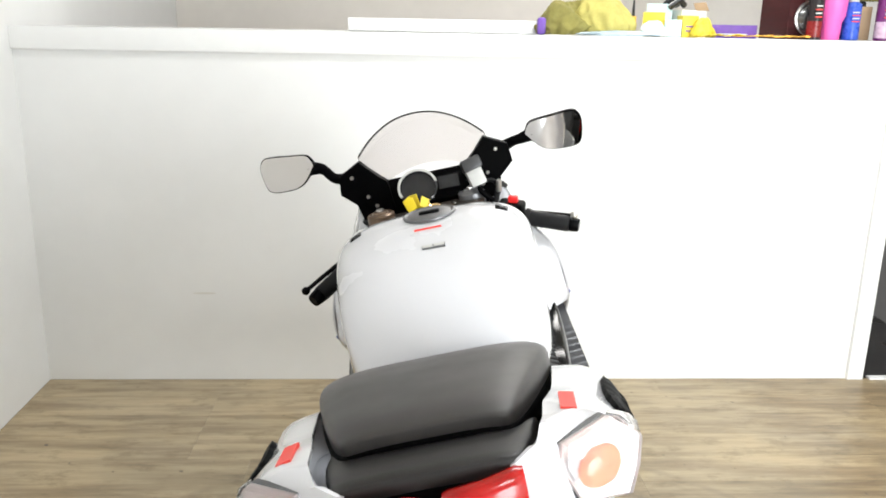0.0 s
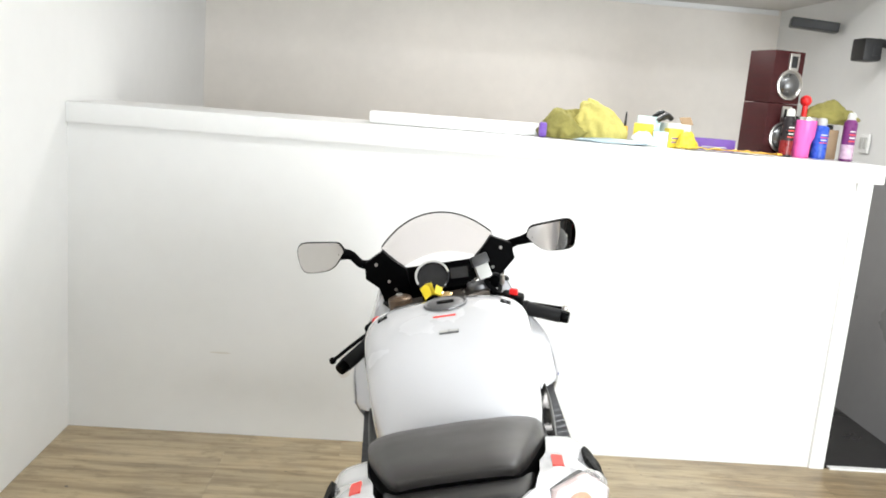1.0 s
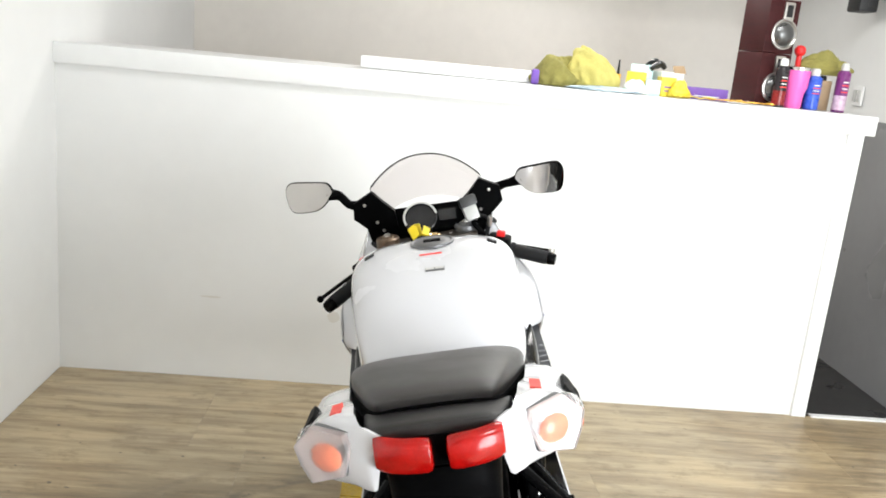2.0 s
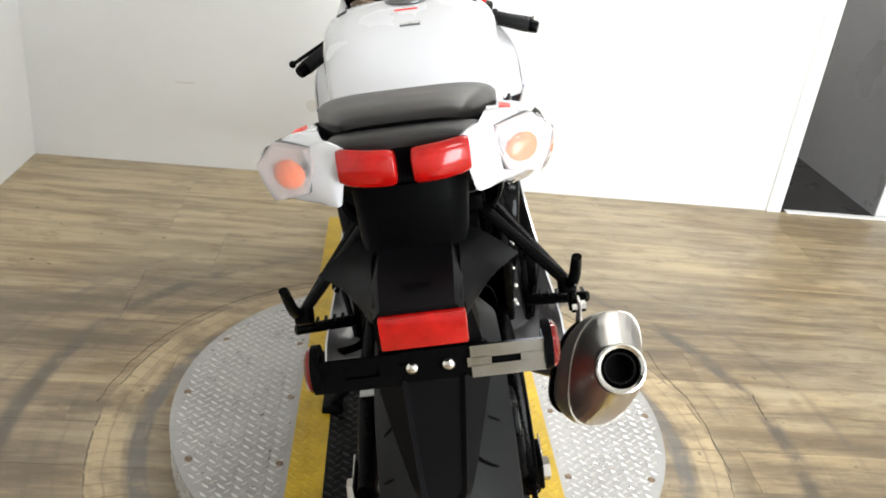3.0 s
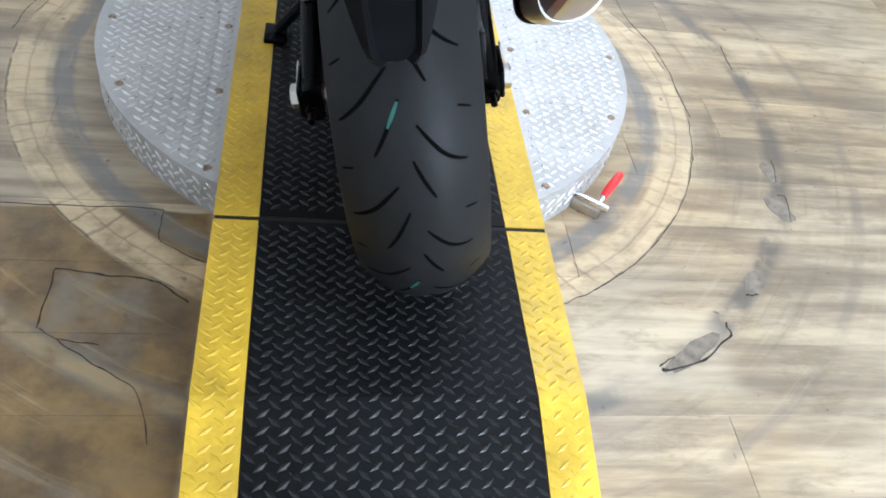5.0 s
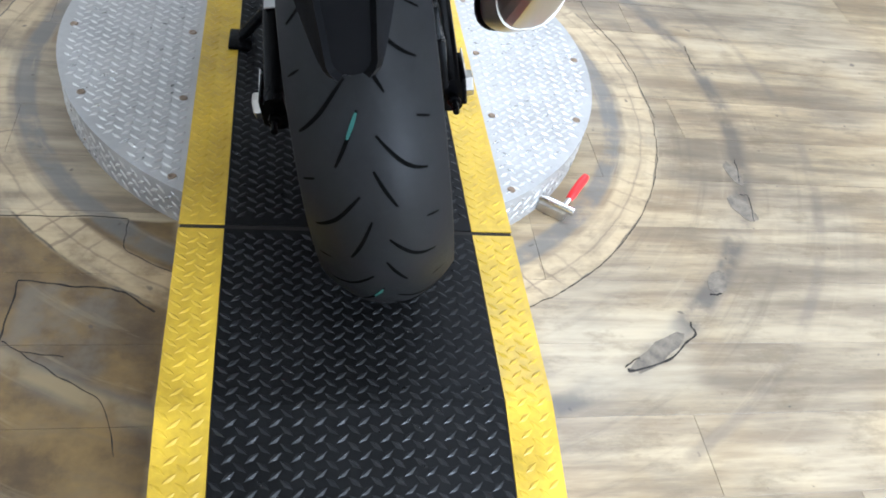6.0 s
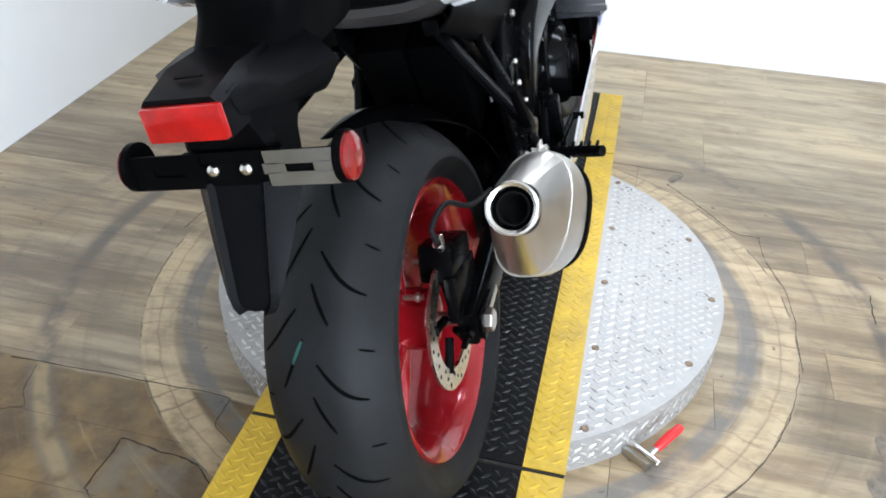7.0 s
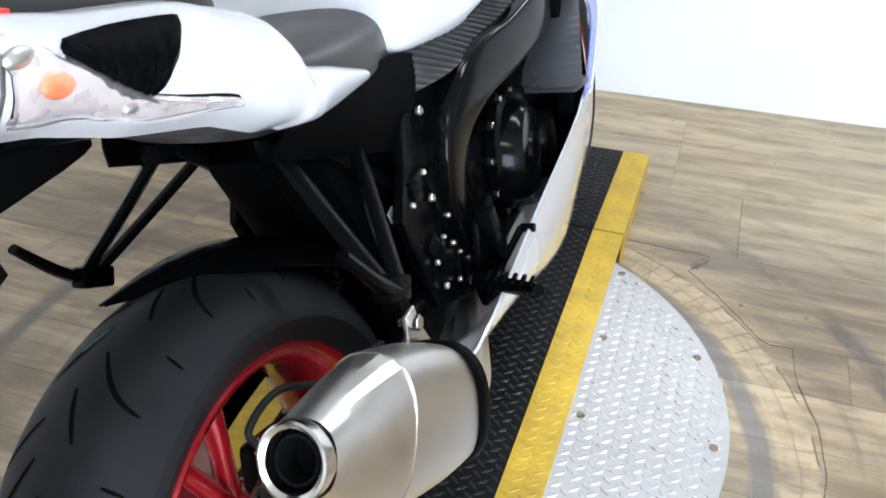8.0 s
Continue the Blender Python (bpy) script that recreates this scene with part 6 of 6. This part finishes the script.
lathe(bm, [(0.020, 0.0), (0.020, 0.012), (0.015, 0.015), (0.011, 0.012), (0.009, 0.006)], (0.004, 0.915, 0.899), (0, 0, 1), 6)
part("stem_nut", turned(bm), M_GOLD, yoke, "brass stem nut")
bm = bmesh.new()
rod(bm, (-0.028, 0.945, 0.89), (-0.028, 0.94, 0.912), 0.02, seg=20)
ign = part("ignition_lock", turned(bm), M_BLACK, yoke)
bm = bmesh.new()
box(bm, (-0.028, 0.938, 0.925), (0.004, 0.022, 0.03), 0.001, pose(0, 0, 0, -12, 0, 35))
part("key", turned(bm), M_KEY, ign, "key with a yellow plastic head")
bm = bmesh.new()
plate(bm, [(-0.012, -0.018), (0.008, -0.014), (0.012, 0.010), (0.004, 0.018), (-0.010, 0.014)], 0.004, face_at((-0.042, 0.915, 0.925), (-0.2, -0.75, 0.6)), 0.001)
part("key_tag", turned(bm), M_KEY, ign, "yellow plastic key tag")
bm = bmesh.new()
plate(bm, [(-0.010, -0.012), (0.008, -0.013), (0.011, 0.010), (-0.006, 0.014)], 0.006, face_at((-0.015, 0.915, 0.922), (0.3, -0.75, 0.6)), 0.001)
part("key_tag", turned(bm), M_KEY, ign, "yellow plastic key tag")
bm = bmesh.new()
lathe(bm, [(0.006, 0), (0.006, 0.004), (0.003, 0.005)], (0.055, 0.945, 0.899), (0, 0, 1), 12)
part("yoke_bolt", turned(bm), M_CHROME, yoke)


def bar(sx):
    bm = bmesh.new()
    rod(bm, (0.105 * sx, 0.955, 0.870), (0.262 * sx, 0.855, 0.818 if sx > 0 else 0.811), 0.011)
    rod(bm, (0.1 * sx, 0.965, 0.855), (0.1 * sx, 0.965, 0.882), 0.036, seg=24)
    return bm


def along(sx, u, dx=0, dy=0, dz=0):
    p = Vector((0.105 * sx, 0.955, 0.870)).lerp(Vector((0.272 * sx, 0.848, 0.815 if sx > 0 else 0.807)), u)
    return p + Vector((dx * sx, dy, dz))


for sx in (1, -1):
    h = part("handlebar", turned(bar(sx)), M_GLOSS, bike, "black clip-on handlebar")
    bm = bmesh.new()
    line = [along(sx, u) for u in (0.50, 0.51, 0.55, 0.56, 0.95, 0.96)]
    rad_ = [0.014, 0.020, 0.020, 0.0165, 0.0165, 0.0150]
    q = frame_of(line[-1] - line[0])
    ring_loft(bm, [[p + q @ Vector((r * math.cos(t), r * math.sin(t), 0)) for t in (2 * math.pi * k / 20 for k in range(20))] for p, r in zip(line, rad_)])
    part("grip", turned(bm), M_RUBBER, h, "black rubber grip")
    bm = bmesh.new()
    rod(bm, along(sx, 0.965), along(sx, 1.06), 0.0155, 0.0135, 20)
    part("bar_end", turned(bm), M_GLOSS, h)
    # switch block
    bm = bmesh.new()
    box(bm, along(sx, 0.36, 0, 0.002, 0.006), (0.055, 0.050, 0.050), 0.009, pose(0, 0, 0, 0, 15 * sx, -32 * sx))
    sw = part("switch_block", turned(bm), M_BLACK, h)
    bm = bmesh.new()
    box(bm, along(sx, 0.40, 0.0, -0.006, 0.038), (0.020, 0.014, 0.015), 0.003, pose(0, 0, 0, 0, 10 * sx, -32 * sx))
    part("switch", turned(bm), M_SWITCHRED, sw, "red switch")
    for dz in (0.012, -0.006):
        bm = bmesh.new()
        box(bm, along(sx, 0.34, 0.0, -0.029, dz), (0.016, 0.008, 0.008), 0.002, pose(0, 0, 0, 0, 10 * sx, -32 * sx))
        part("switch", turned(bm), M_NEARBLACK, sw, "black switch")
    # lever ahead of the grip
    bm = bmesh.new()
    tube(bm, [along(sx, 0.20, 0, 0.03, 0.0), along(sx, 0.40, 0, 0.055, 0.002), along(sx, 0.75, 0, 0.057, 0.008), along(sx, 1.09, 0, 0.050, 0.014)], lambda u: 0.0075 - 0.002 * u, 8, 5, 0.7)
    lv = part("lever", turned(bm), M_GLOSS, h, "black hand lever")
    bm = bmesh.new()
    bmesh.ops.create_uvsphere(bm, u_segments=12, v_segments=8, radius=0.0085, matrix=Matrix.Translation(along(sx, 1.11, 0, 0.050, 0.0145)))
    part("lever_ball", turned(bm), M_STEEL if sx > 0 else M_GLOSS, lv)
    bm = bmesh.new()
    box(bm, along(sx, 0.18, 0, 0.026, 0.004), (0.034, 0.034, 0.030), 0.006, pose(0, 0, 0, 0, 0, -32 * sx))
    part("lever_perch", turned(bm), M_GLOSS, h)
    bm = bmesh.new()
    tube(bm, [along(sx, 0.14, 0, 0.03, 0.0), (0.09 * sx, 1.03, 0.88), (0.06 * sx, 1.08, 0.80)], 0.005, 8)
    part("cable", turned(bm), M_RUBBER, h)
M_GREYLID = material("dark_grey_lid", (0.035, 0.035, 0.036), 0.4, vary=0.2, scale=40)
# brake fluid reservoir on the right
bm = bmesh.new()
box(bm, (0.104, 0.962, 0.945), (0.034, 0.032, 0.040), 0.006, pose(0, 0, 0, -14, -12, 8))
res = part("fluid_reservoir", bm, M_MILK, bike, "milky plastic brake fluid reservoir")
bm = bmesh.new()
box(bm, (0.0985, 0.957, 0.974), (0.042, 0.038, 0.026), 0.005, pose(0, 0, 0, -14, -12, 8))
part("reservoir_lid", bm, M_GREYLID, res, "black lid")
bm = bmesh.new()
tube(bm, [(0.105, 0.962, 0.935), (0.112, 0.955, 0.91), (0.135, 0.955, 0.885)], 0.006, 8)
part("reservoir_stay", bm, M_BLACK, res)
for pts, r in (([(0.135, 0.95, 0.885), (0.150, 0.985, 0.915), (0.165, 1.03, 0.90)], 0.006), ([(0.12, 0.975, 0.93), (0.138, 0.99, 0.925), (0.15, 1.03, 0.90)], 0.0045), ([(-0.13, 0.97, 0.88), (-0.15, 1.0, 0.89), (-0.13, 1.05, 0.86)], 0.005)):
    bm = bmesh.new()
    tube(bm, pts, r, 8)
    part("hose", bm, M_RUBBER, bike)
bm = bmesh.new()
rod(bm, (0.146, 0.962, 0.905), (0.150, 0.955, 0.93), 0.006, seg=10)
part("banjo_bolt", bm, M_STEEL, bike)
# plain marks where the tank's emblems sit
for sx, rz in ((1, -28), (-1, 28)):
    bm = bmesh.new()
    mk = face_at((0.131 * sx, 0.665, tank_top(0.131, 0.665)), (0.42 * sx, 0.02, 1), (0.1 * sx, 1, 0))
    for a_x, a_y, w_, d_ in ((0, 0.011, 0.022, 0.0035), (0, 0.0, 0.022, 0.0035), (0, -0.011, 0.022, 0.0035), (-0.009, 0.006, 0.0035, 0.010), (0.009, -0.006, 0.0035, 0.010)):
        plate(bm, [(a_x - w_ / 2, a_y - d_ / 2), (a_x + w_ / 2, a_y - d_ / 2), (a_x + w_ / 2, a_y + d_ / 2), (a_x - w_ / 2, a_y + d_ / 2)], 0.003, mk @ pose(0, 0, -0.002))
    part("emblem", bm, M_ENGINE, tank, "dark angular emblem")
# front mudguard
bm = bmesh.new()
rows = []
for u in np.linspace(0, 1, 14):
    a = radians(20 + 130 * u)
    rows.append([(0.07 * v, 1.40 + 0.318 * math.cos(a), 0.30 + (0.318 - 0.04 * abs(v) ** 2) * math.sin(a)) for v in np.linspace(-1, 1, 9)])
sheet(bm, rows, 0.003)
part("front_mudguard", bm, M_WHITE, bike, "white front mudguard")

# ---- things on and above the counter ----
_before = set(scene.objects)
CT = 1.272
M_WOOD = material("dark_red_wood_veneer", (0.038, 0.0075, 0.008), 0.5, vary=0.35, scale=5, stretch=(1, 1, 8), spec=0.2)
M_CONE = material("silver_speaker_cone", (0.13, 0.13, 0.13), 0.32, 0.8, vary=0.08, scale=20)
M_PINK = material("pink_enamel", (0.90, 0.14, 0.46), 0.38, vary=0.04, scale=12)
M_CANBLACK = material("black_can_print", (0.015, 0.012, 0.014), 0.3, vary=0.2, scale=30)
M_CANRED = material("red_can_print", (0.20, 0.012, 0.012), 0.3, vary=0.25, scale=60)
M_CANBLUE = material("blue_can_print", (0.03, 0.09, 0.50), 0.28, vary=0.25, scale=40)
M_CANPURPLE = material("purple_can_print", (0.15, 0.025, 0.14), 0.3, vary=0.3, scale=40)
M_CANPALE = material("pale_can_print", (0.50, 0.36, 0.46), 0.3, vary=0.2, scale=50)
M_CLOTH = material("yellow_green_microfibre", (0.50, 0.44, 0.13), 0.9, vary=0.18, scale=14, bump=0.6, bump_scale=260)
M_CLOTHD = material("olive_microfibre", (0.24, 0.215, 0.06), 0.9, vary=0.2, scale=14, bump=0.6, bump_scale=260)
M_CLOTHB = material("pale_blue_cloth", (0.46, 0.56, 0.62), 0.9, vary=0.1, scale=20, bump=0.4, bump_scale=200)
M_YBOX = material("yellow_card", (0.75, 0.58, 0.05), 0.5, vary=0.12, scale=30)
M_PALE = material("pale_paper", (0.72, 0.74, 0.70), 0.7, vary=0.05, scale=20)
M_MINT = material("pale_blue_note_paper", (0.55, 0.75, 0.76), 0.7, vary=0.04)
M_CARD = material("brown_cardboard", (0.36, 0.25, 0.15), 0.8, vary=0.1, scale=20)
M_PURPLE = material("purple_card", (0.14, 0.06, 0.34), 0.45, vary=0.15, scale=30)
M_ORANGE = material("orange_yellow_paper", (0.82, 0.45, 0.06), 0.7, vary=0.1, scale=20)
M_GREYPL = material("dark_grey_plastic", (0.009, 0.009, 0.010), 0.45, vary=0.15)


def bookshelf_speaker(z):
    t = thing("loudspeaker", pose(1.292, 2.395, z, 0, 0, 14), "dark red wooden loudspeaker with a silver cone on the counter", "loudspeaker", "stacked loudspeakers")
    part("cabinet", boxed((0, 0, 0.104), (0.142, 0.16, 0.207), 0.003), M_WOOD, t)
    bm = bmesh.new()
    lathe(bm, [(0.052, 0), (0.060, 0.002), (0.060, 0.008), (0.054, 0.010), (0.048, 0.004)], (0.012, -0.080, 0.075), (0, -1, 0), 36)
    d = part("driver_ring", bm, M_STEEL, t)
    bm = bmesh.new()
    lathe(bm, [(0.047, 0.004), (0.040, 0.014), (0.028, 0.022), (0.012, 0.027), (0.002, 0.028)], (0.012, -0.080, 0.075), (0, -1, 0), 32)
    part("cone", bm, M_CONE, d, "silver cone")
    part("tweeter_plate", boxed((0.018, -0.083, 0.165), (0.046, 0.008, 0.068), 0.002), M_STEEL, t)
    part("tweeter", boxed((0.018, -0.088, 0.165), (0.026, 0.004, 0.046), 0.001), M_GREYPL, t)
    return t


bookshelf_speaker(CT)
bookshelf_speaker(CT + 0.209)


def tumbler(x, y):
    t = thing("tumbler", pose(x, y, CT), "tall pink steel tumbler with a bare steel rim", "cup")
    bm = bmesh.new()
    lathe(bm, [(0.02, 0), (0.031, 0.0), (0.034, 0.006), (0.036, 0.06), (0.046, 0.085), (0.049, 0.150), (0.047, 0.151), (0.044, 0.09), (0.02, 0.08)], (0, 0, 0), (0, 0, 1), 36)
    part("cup_body", bm, M_PINK, t)
    bm = bmesh.new()
    lathe(bm, [(0.047, 0.149), (0.0498, 0.150), (0.0498, 0.161), (0.047, 0.163)], (0, 0, 0), (0, 0, 1), 36)
    part("rim", bm, M_CHROME, t)
    return t


tumbler(1.395, 2.285)


def spray_can(x, y, r, h, body, cap_mat, label, band=None, cap_h=0.03):
    t = thing("spray_can", pose(x, y, CT), label, "spray can")
    bm = bmesh.new()
    lathe(bm, [(r * 0.9, 0), (r, 0.003), (r, h * 0.82), (r * 0.93, h * 0.85), (r * 0.6, h * 0.9)], (0, 0, 0), (0, 0, 1), 28)
    part("can_body", bm, body, t)
    bm = bmesh.new()
    lathe(bm, [(r * 0.62, h * 0.885), (r * 0.62, h * 0.89 + cap_h * 0.7), (r * 0.45, h * 0.89 + cap_h), (r * 0.2, h * 0.89 + cap_h)], (0, 0, 0), (0, 0, 1), 20)
    part("cap", bm, cap_mat, t)
    if band:
        bm = bmesh.new()
        lathe(bm, [(r * 0.96, h * 0.05), (r * 1.012, h * 0.05), (r * 1.012, h * 0.36), (r * 0.96, h * 0.36)], (0, 0, 0), (0, 0, 1), 28)
        part("printed_band", bm, band, t)
    for k in range(4):
        bm = bmesh.new()
        box(bm, (0, -r * 1.0, h * (0.44 + 0.07 * k)), (r * (1.0 - 0.18 * (k % 2)), 0.003, h * 0.022))
        part("printed_bar", bm, M_PALE if k % 2 else M_REDFLAT, t)
    return t


spray_can(1.323, 2.262, 0.026, 0.18, M_CANBLACK, M_PALE, "slim black and red can beside the pink tumbler", M_CANRED)
spray_can(1.472, 2.29, 0.030, 0.15, M_CANBLUE, M_MILK, "short blue spray can with a white cap")
spray_can(1.582, 2.275, 0.026, 0.185, M_CANPURPLE, M_MILK, "tall purple spray can with a clear cap", M_CANPALE)
# cardboard and small gear behind the cans
tagged(part("cardboard_box", boxed((1.53, 2.36, CT + 0.06), (0.075, 0.06, 0.12), 0.002), M_CARD), "small open brown cardboard box behind the cans", "box")
bm = bmesh.new()
box(bm, (1.47, 2.40, CT + 0.115), (0.17, 0.10, 0.05), 0.01)
box(bm, (1.47, 2.40, CT + 0.045), (0.12, 0.07, 0.09), 0.01)
tagged(part("appliance", bm, M_GREYPL), "dark grey plastic desk appliance behind the cans", "appliance")
bm = bmesh.new()
bmesh.ops.create_uvsphere(bm, u_segments=20, v_segments=14, radius=0.023, matrix=Matrix.Translation((1.428, 2.37, CT + 0.228)))
rod(bm, (1.428, 2.37, CT + 0.14), (1.428, 2.37, CT + 0.212), 0.011)
tagged(part("ball_knob", bm, M_SWITCHRED), "red ball knob on a short stem", "knob")


def rag(name, x, y, z, sx, sy, h, mat, seed, label, lean=0.0):
    """A loosely bundled cloth with soft folds."""
    bm = bmesh.new()
    bmesh.ops.create_icosphere(bm, subdivisions=5, radius=1.0)
    for v in bm.verts:
        p = v.co.copy()
        q = p * 1.3 + Vector((seed, seed * 2, 0))
        d = 1 + 0.30 * noise.noise(q) + 0.16 * (1 - 2 * abs(noise.noise(q * 1.9))) + 0.05 * (1 - 2 * abs(noise.noise(q * 4.3)))
        w = p * d
        top = max(0.0, w.z)
        spread = 1 - 0.32 * min(1.0, top)
        v.co = (x + sx * w.x * spread + lean * top, y + sy * w.y * spread, z + 0.002 + h * 0.86 * max(0.0, w.z * 0.72 + 0.28))
    return tagged(part(name, bm, mat, angle=80), label, "cloth")


rag("cleaning_cloth", 0.430, 2.30, CT, 0.098, 0.07, 0.125, M_CLOTHD, 2.3, "crumpled olive green microfibre cloth on the counter")
rag("cleaning_cloth", 0.550, 2.29, CT, 0.105, 0.07, 0.172, M_CLOTH, 5.1, "crumpled yellow-green microfibre cloth on the counter", -0.02)
rag("cleaning_cloth", 0.60, 2.20, CT, 0.13, 0.05, 0.018, M_CLOTHB, 8.2, "flat pale blue cloth on the counter edge")
rag("cleaning_cloth", 1.555, 2.40, CT + 0.14, 0.105, 0.055, 0.10, M_CLOTHD, 7.7, "olive green cloth draped over the desk appliance")
# small bottle and packets
bm = bmesh.new()
rod(bm, (0.672, 2.30, CT), (0.672, 2.30, CT + 0.07), 0.012)
bot = part("glue_bottle", bm, M_ORANGE)
tagged(bot, "small orange bottle with a thin dark nozzle", "bottle")
bm = bmesh.new()
rod(bm, (0.672, 2.30, CT + 0.07), (0.672, 2.30, CT + 0.125), 0.006, 0.003, 10)
part("nozzle", bm, M_GREYPL, bot)


def carton(name, x, y, sx, sy, sz, turn, mat, label, z=CT, bars=0):
    t = thing(name, pose(x, y, z, 0, 0, turn), label, "box")
    part("carton_body", boxed((0, 0, sz / 2), (sx, sy, sz), 0.0015), mat, t)
    for k in range(bars):
        part("printed_bar", boxed((0, -sy / 2 - 0.0004, sz * (0.3 + 0.2 * k)), (sx * 0.6, 0.001, sz * 0.07)), M_PURPLE if mat is not M_PURPLE else M_PALE, t)
    return t


carton("carton", 0.745, 2.29, 0.075, 0.05, 0.085, -12, M_YBOX, "yellow and white carton of small parts", bars=2)
carton("carton", 0.86, 2.26, 0.06, 0.05, 0.075, 8, M_YBOX, "small yellow carton beside a note pad", bars=2)
carton("carton", 0.885, 2.34, 0.11, 0.07, 0.095, 20, M_PALE, "open white carton with a raised flap")
carton("note_pad", 0.80, 2.235, 0.06, 0.012, 0.06, 4, M_MINT, "pad of pale blue notes propped on a carton")
carton("note_pad", 0.775, 2.33, 0.085, 0.05, 0.115, -10, M_MINT, "pale blue box of notes behind the cartons")
carton("carton", 1.045, 2.33, 0.17, 0.07, 0.046, -4, M_PURPLE, "flat purple tissue carton", bars=1)
bm = bmesh.new()
plate(bm, [(-0.03, 0), (0.03, 0), (0.026, 0.035), (-0.032, 0.03)], 0.002, pose(0.93, 2.32, CT + 0.093, 60, 0, 20))
tagged(part("carton_flap", bm, M_CARD), "brown cardboard flap beside the white carton", "cardboard")
bm = bmesh.new()
tube(bm, [(0.79, 2.33, CT + 0.112), (0.82, 2.32, CT + 0.135), (0.845, 2.33, CT + 0.12), (0.83, 2.34, CT + 0.108)], 0.009, 8)
tagged(part("hand_tool", bm, M_GREYPL), "small black plastic tool on top of the cartons", "tool")
for x, y, w, d, turn, mat in ((0.96, 2.19, 0.15, 0.07, 4, M_YBOX), (1.08, 2.20, 0.15, 0.08, -8, M_ORANGE), (1.175, 2.165, 0.16, 0.07, 6, M_ORANGE), (1.13, 2.23, 0.12, 0.06, 14, M_CARD)):
    bm = bmesh.new()
    n = 12
    rows = [[Vector((w * (i / n - 0.5), d * (j / 3 - 0.5), 0.006 + 0.014 * abs(noise.noise(Vector((i * 0.4, j * 0.5, x * 9)))))) for j in range(4)] for i in range(n + 1)]
    sheet(bm, rows, 0.0015)
    ob = part("envelope", bm, mat)
    ob.matrix_world = pose(x, y, CT + 0.0015, 0, 0, turn)
    tagged(ob, "creased orange-yellow envelope lying on the counter", "envelope")
rag("paper_packet", 0.905, 2.225, CT, 0.040, 0.030, 0.070, M_YBOX, 3.3, "crumpled yellow and white packet between the cartons")
rag("paper_packet", 0.735, 2.235, CT, 0.045, 0.030, 0.060, M_PALE, 6.4, "crumpled white paper beside the cartons")
rag("cleaning_cloth", 0.505, 2.345, CT, 0.070, 0.045, 0.085, M_CLOTHD, 9.2, "folded olive cloth behind the yellow one")
bm = bmesh.new()
tube(bm, [(0.80, 2.30, CT + 0.10), (0.835, 2.30, CT + 0.125), (0.86, 2.31, CT + 0.11)], 0.011, 8)
tagged(part("hand_tool", bm, M_GREYPL), "small black plastic clamp lying on the cartons", "tool")
tagged(part("shelf_board", boxed((0.02, 2.40, CT + 0.024), (0.74, 0.20, 0.045), 0.003), M_TRIM), "thick white board lying on the counter", "board")
bm = bmesh.new()
box(bm, (0.335, 2.26, CT + 0.03), (0.03, 0.03, 0.06), 0.01)
tagged(part("tape_roll", bm, M_PURPLE), "small purple roll beside the cloths", "roll")
# wall fixtures
sw = thing("light_switch", pose(2.062, 3.001, 1.336), "white double light switch on the wall", "switch")
part("switch_plate", boxed((0, 0, 0), (0.010, 0.085, 0.095), 0.004), M_TRIM, sw)
for dy in (0.019, -0.019):
    part("rocker", boxed((-0.007, dy, 0), (0.007, 0.026, 0.056), 0.002), M_MILK, sw)
# back wall edge trim, beam, cable and bracket-mounted box
bm = bmesh.new()
box(bm, (0.30, 4.19, 2.062), (3.5, 0.02, 0.03), 0.003)
setting("trim_ceiling", bm, M_TRIM, "white strip along the ceiling of the back room", "trim")
bm = bmesh.new()
box(bm, (1.93, 3.45, 1.925), (0.24, 0.10, 0.05), 0.006, pose(0, 0, 0, 0, 5, -18))
setting("trim_beam", bm, M_GREYPL, "dark steel beam below the ceiling", "beam")
cam_box = thing("wall_projector", pose(1.965, 2.95, 1.775), "black box on a bracket high on the wall", "projector")
part("projector_body", boxed((0, 0, 0), (0.09, 0.12, 0.105), 0.012), M_GREYPL, cam_box)
part("projector_front", boxed((0.01, -0.061, -0.005), (0.03, 0.006, 0.045), 0.003), M_GREYPL, cam_box)
bm = bmesh.new()
rod(bm, (0.05, 0, 0.04), (0.17, 0.02, 0.03), 0.02)
part("bracket", bm, M_GREYPL, cam_box)
bm = bmesh.new()
box(bm, (2.325, WALL_Y - 0.002, 0.004), (1.23, 0.03, 0.008), 0.002)
setting("threshold", bm, M_TRIM, "white threshold strip where the plank floor ends", "threshold")
# the clutter above was laid out for a counter 4 % smaller: move and size it together
LAYOUT = Matrix.Translation((-0.002, 0.030, -0.011)) @ Matrix.Scale(1.040, 4)
for o in [o for o in scene.objects if o not in _before and o.parent is None and o.name != "threshold"]:
    o.matrix_world = LAYOUT @ o.matrix_basis
# scuffs on the half wall
for x, z, w, h in ((-0.903, 0.35, 0.085, 0.008), (-0.40, 0.30, 0.05, 0.05)):
    bm = bmesh.new()
    n = 14
    plate(bm, [(w / 2 * math.cos(t) * (1 + 0.3 * noise.noise(Vector((math.cos(t), math.sin(t), x)))), h / 2 * math.sin(t)) for t in (2 * math.pi * k / n for k in range(n))], 0.0006, Matrix(((1, 0, 0, x), (0, 0, -1, WALL_Y), (0, 1, 0, z), (0, 0, 0, 1))))
    setting("wall_scuff", bm, M_CEIL, "faint grey scuff on the white half wall", "scuff")

# ---- floor planks ----
for px, py, pl in PLANKS:
    ob = new("plank", plank_mesh(pl))
    ob.parent = floor
    ob.location = (px, py, 0)
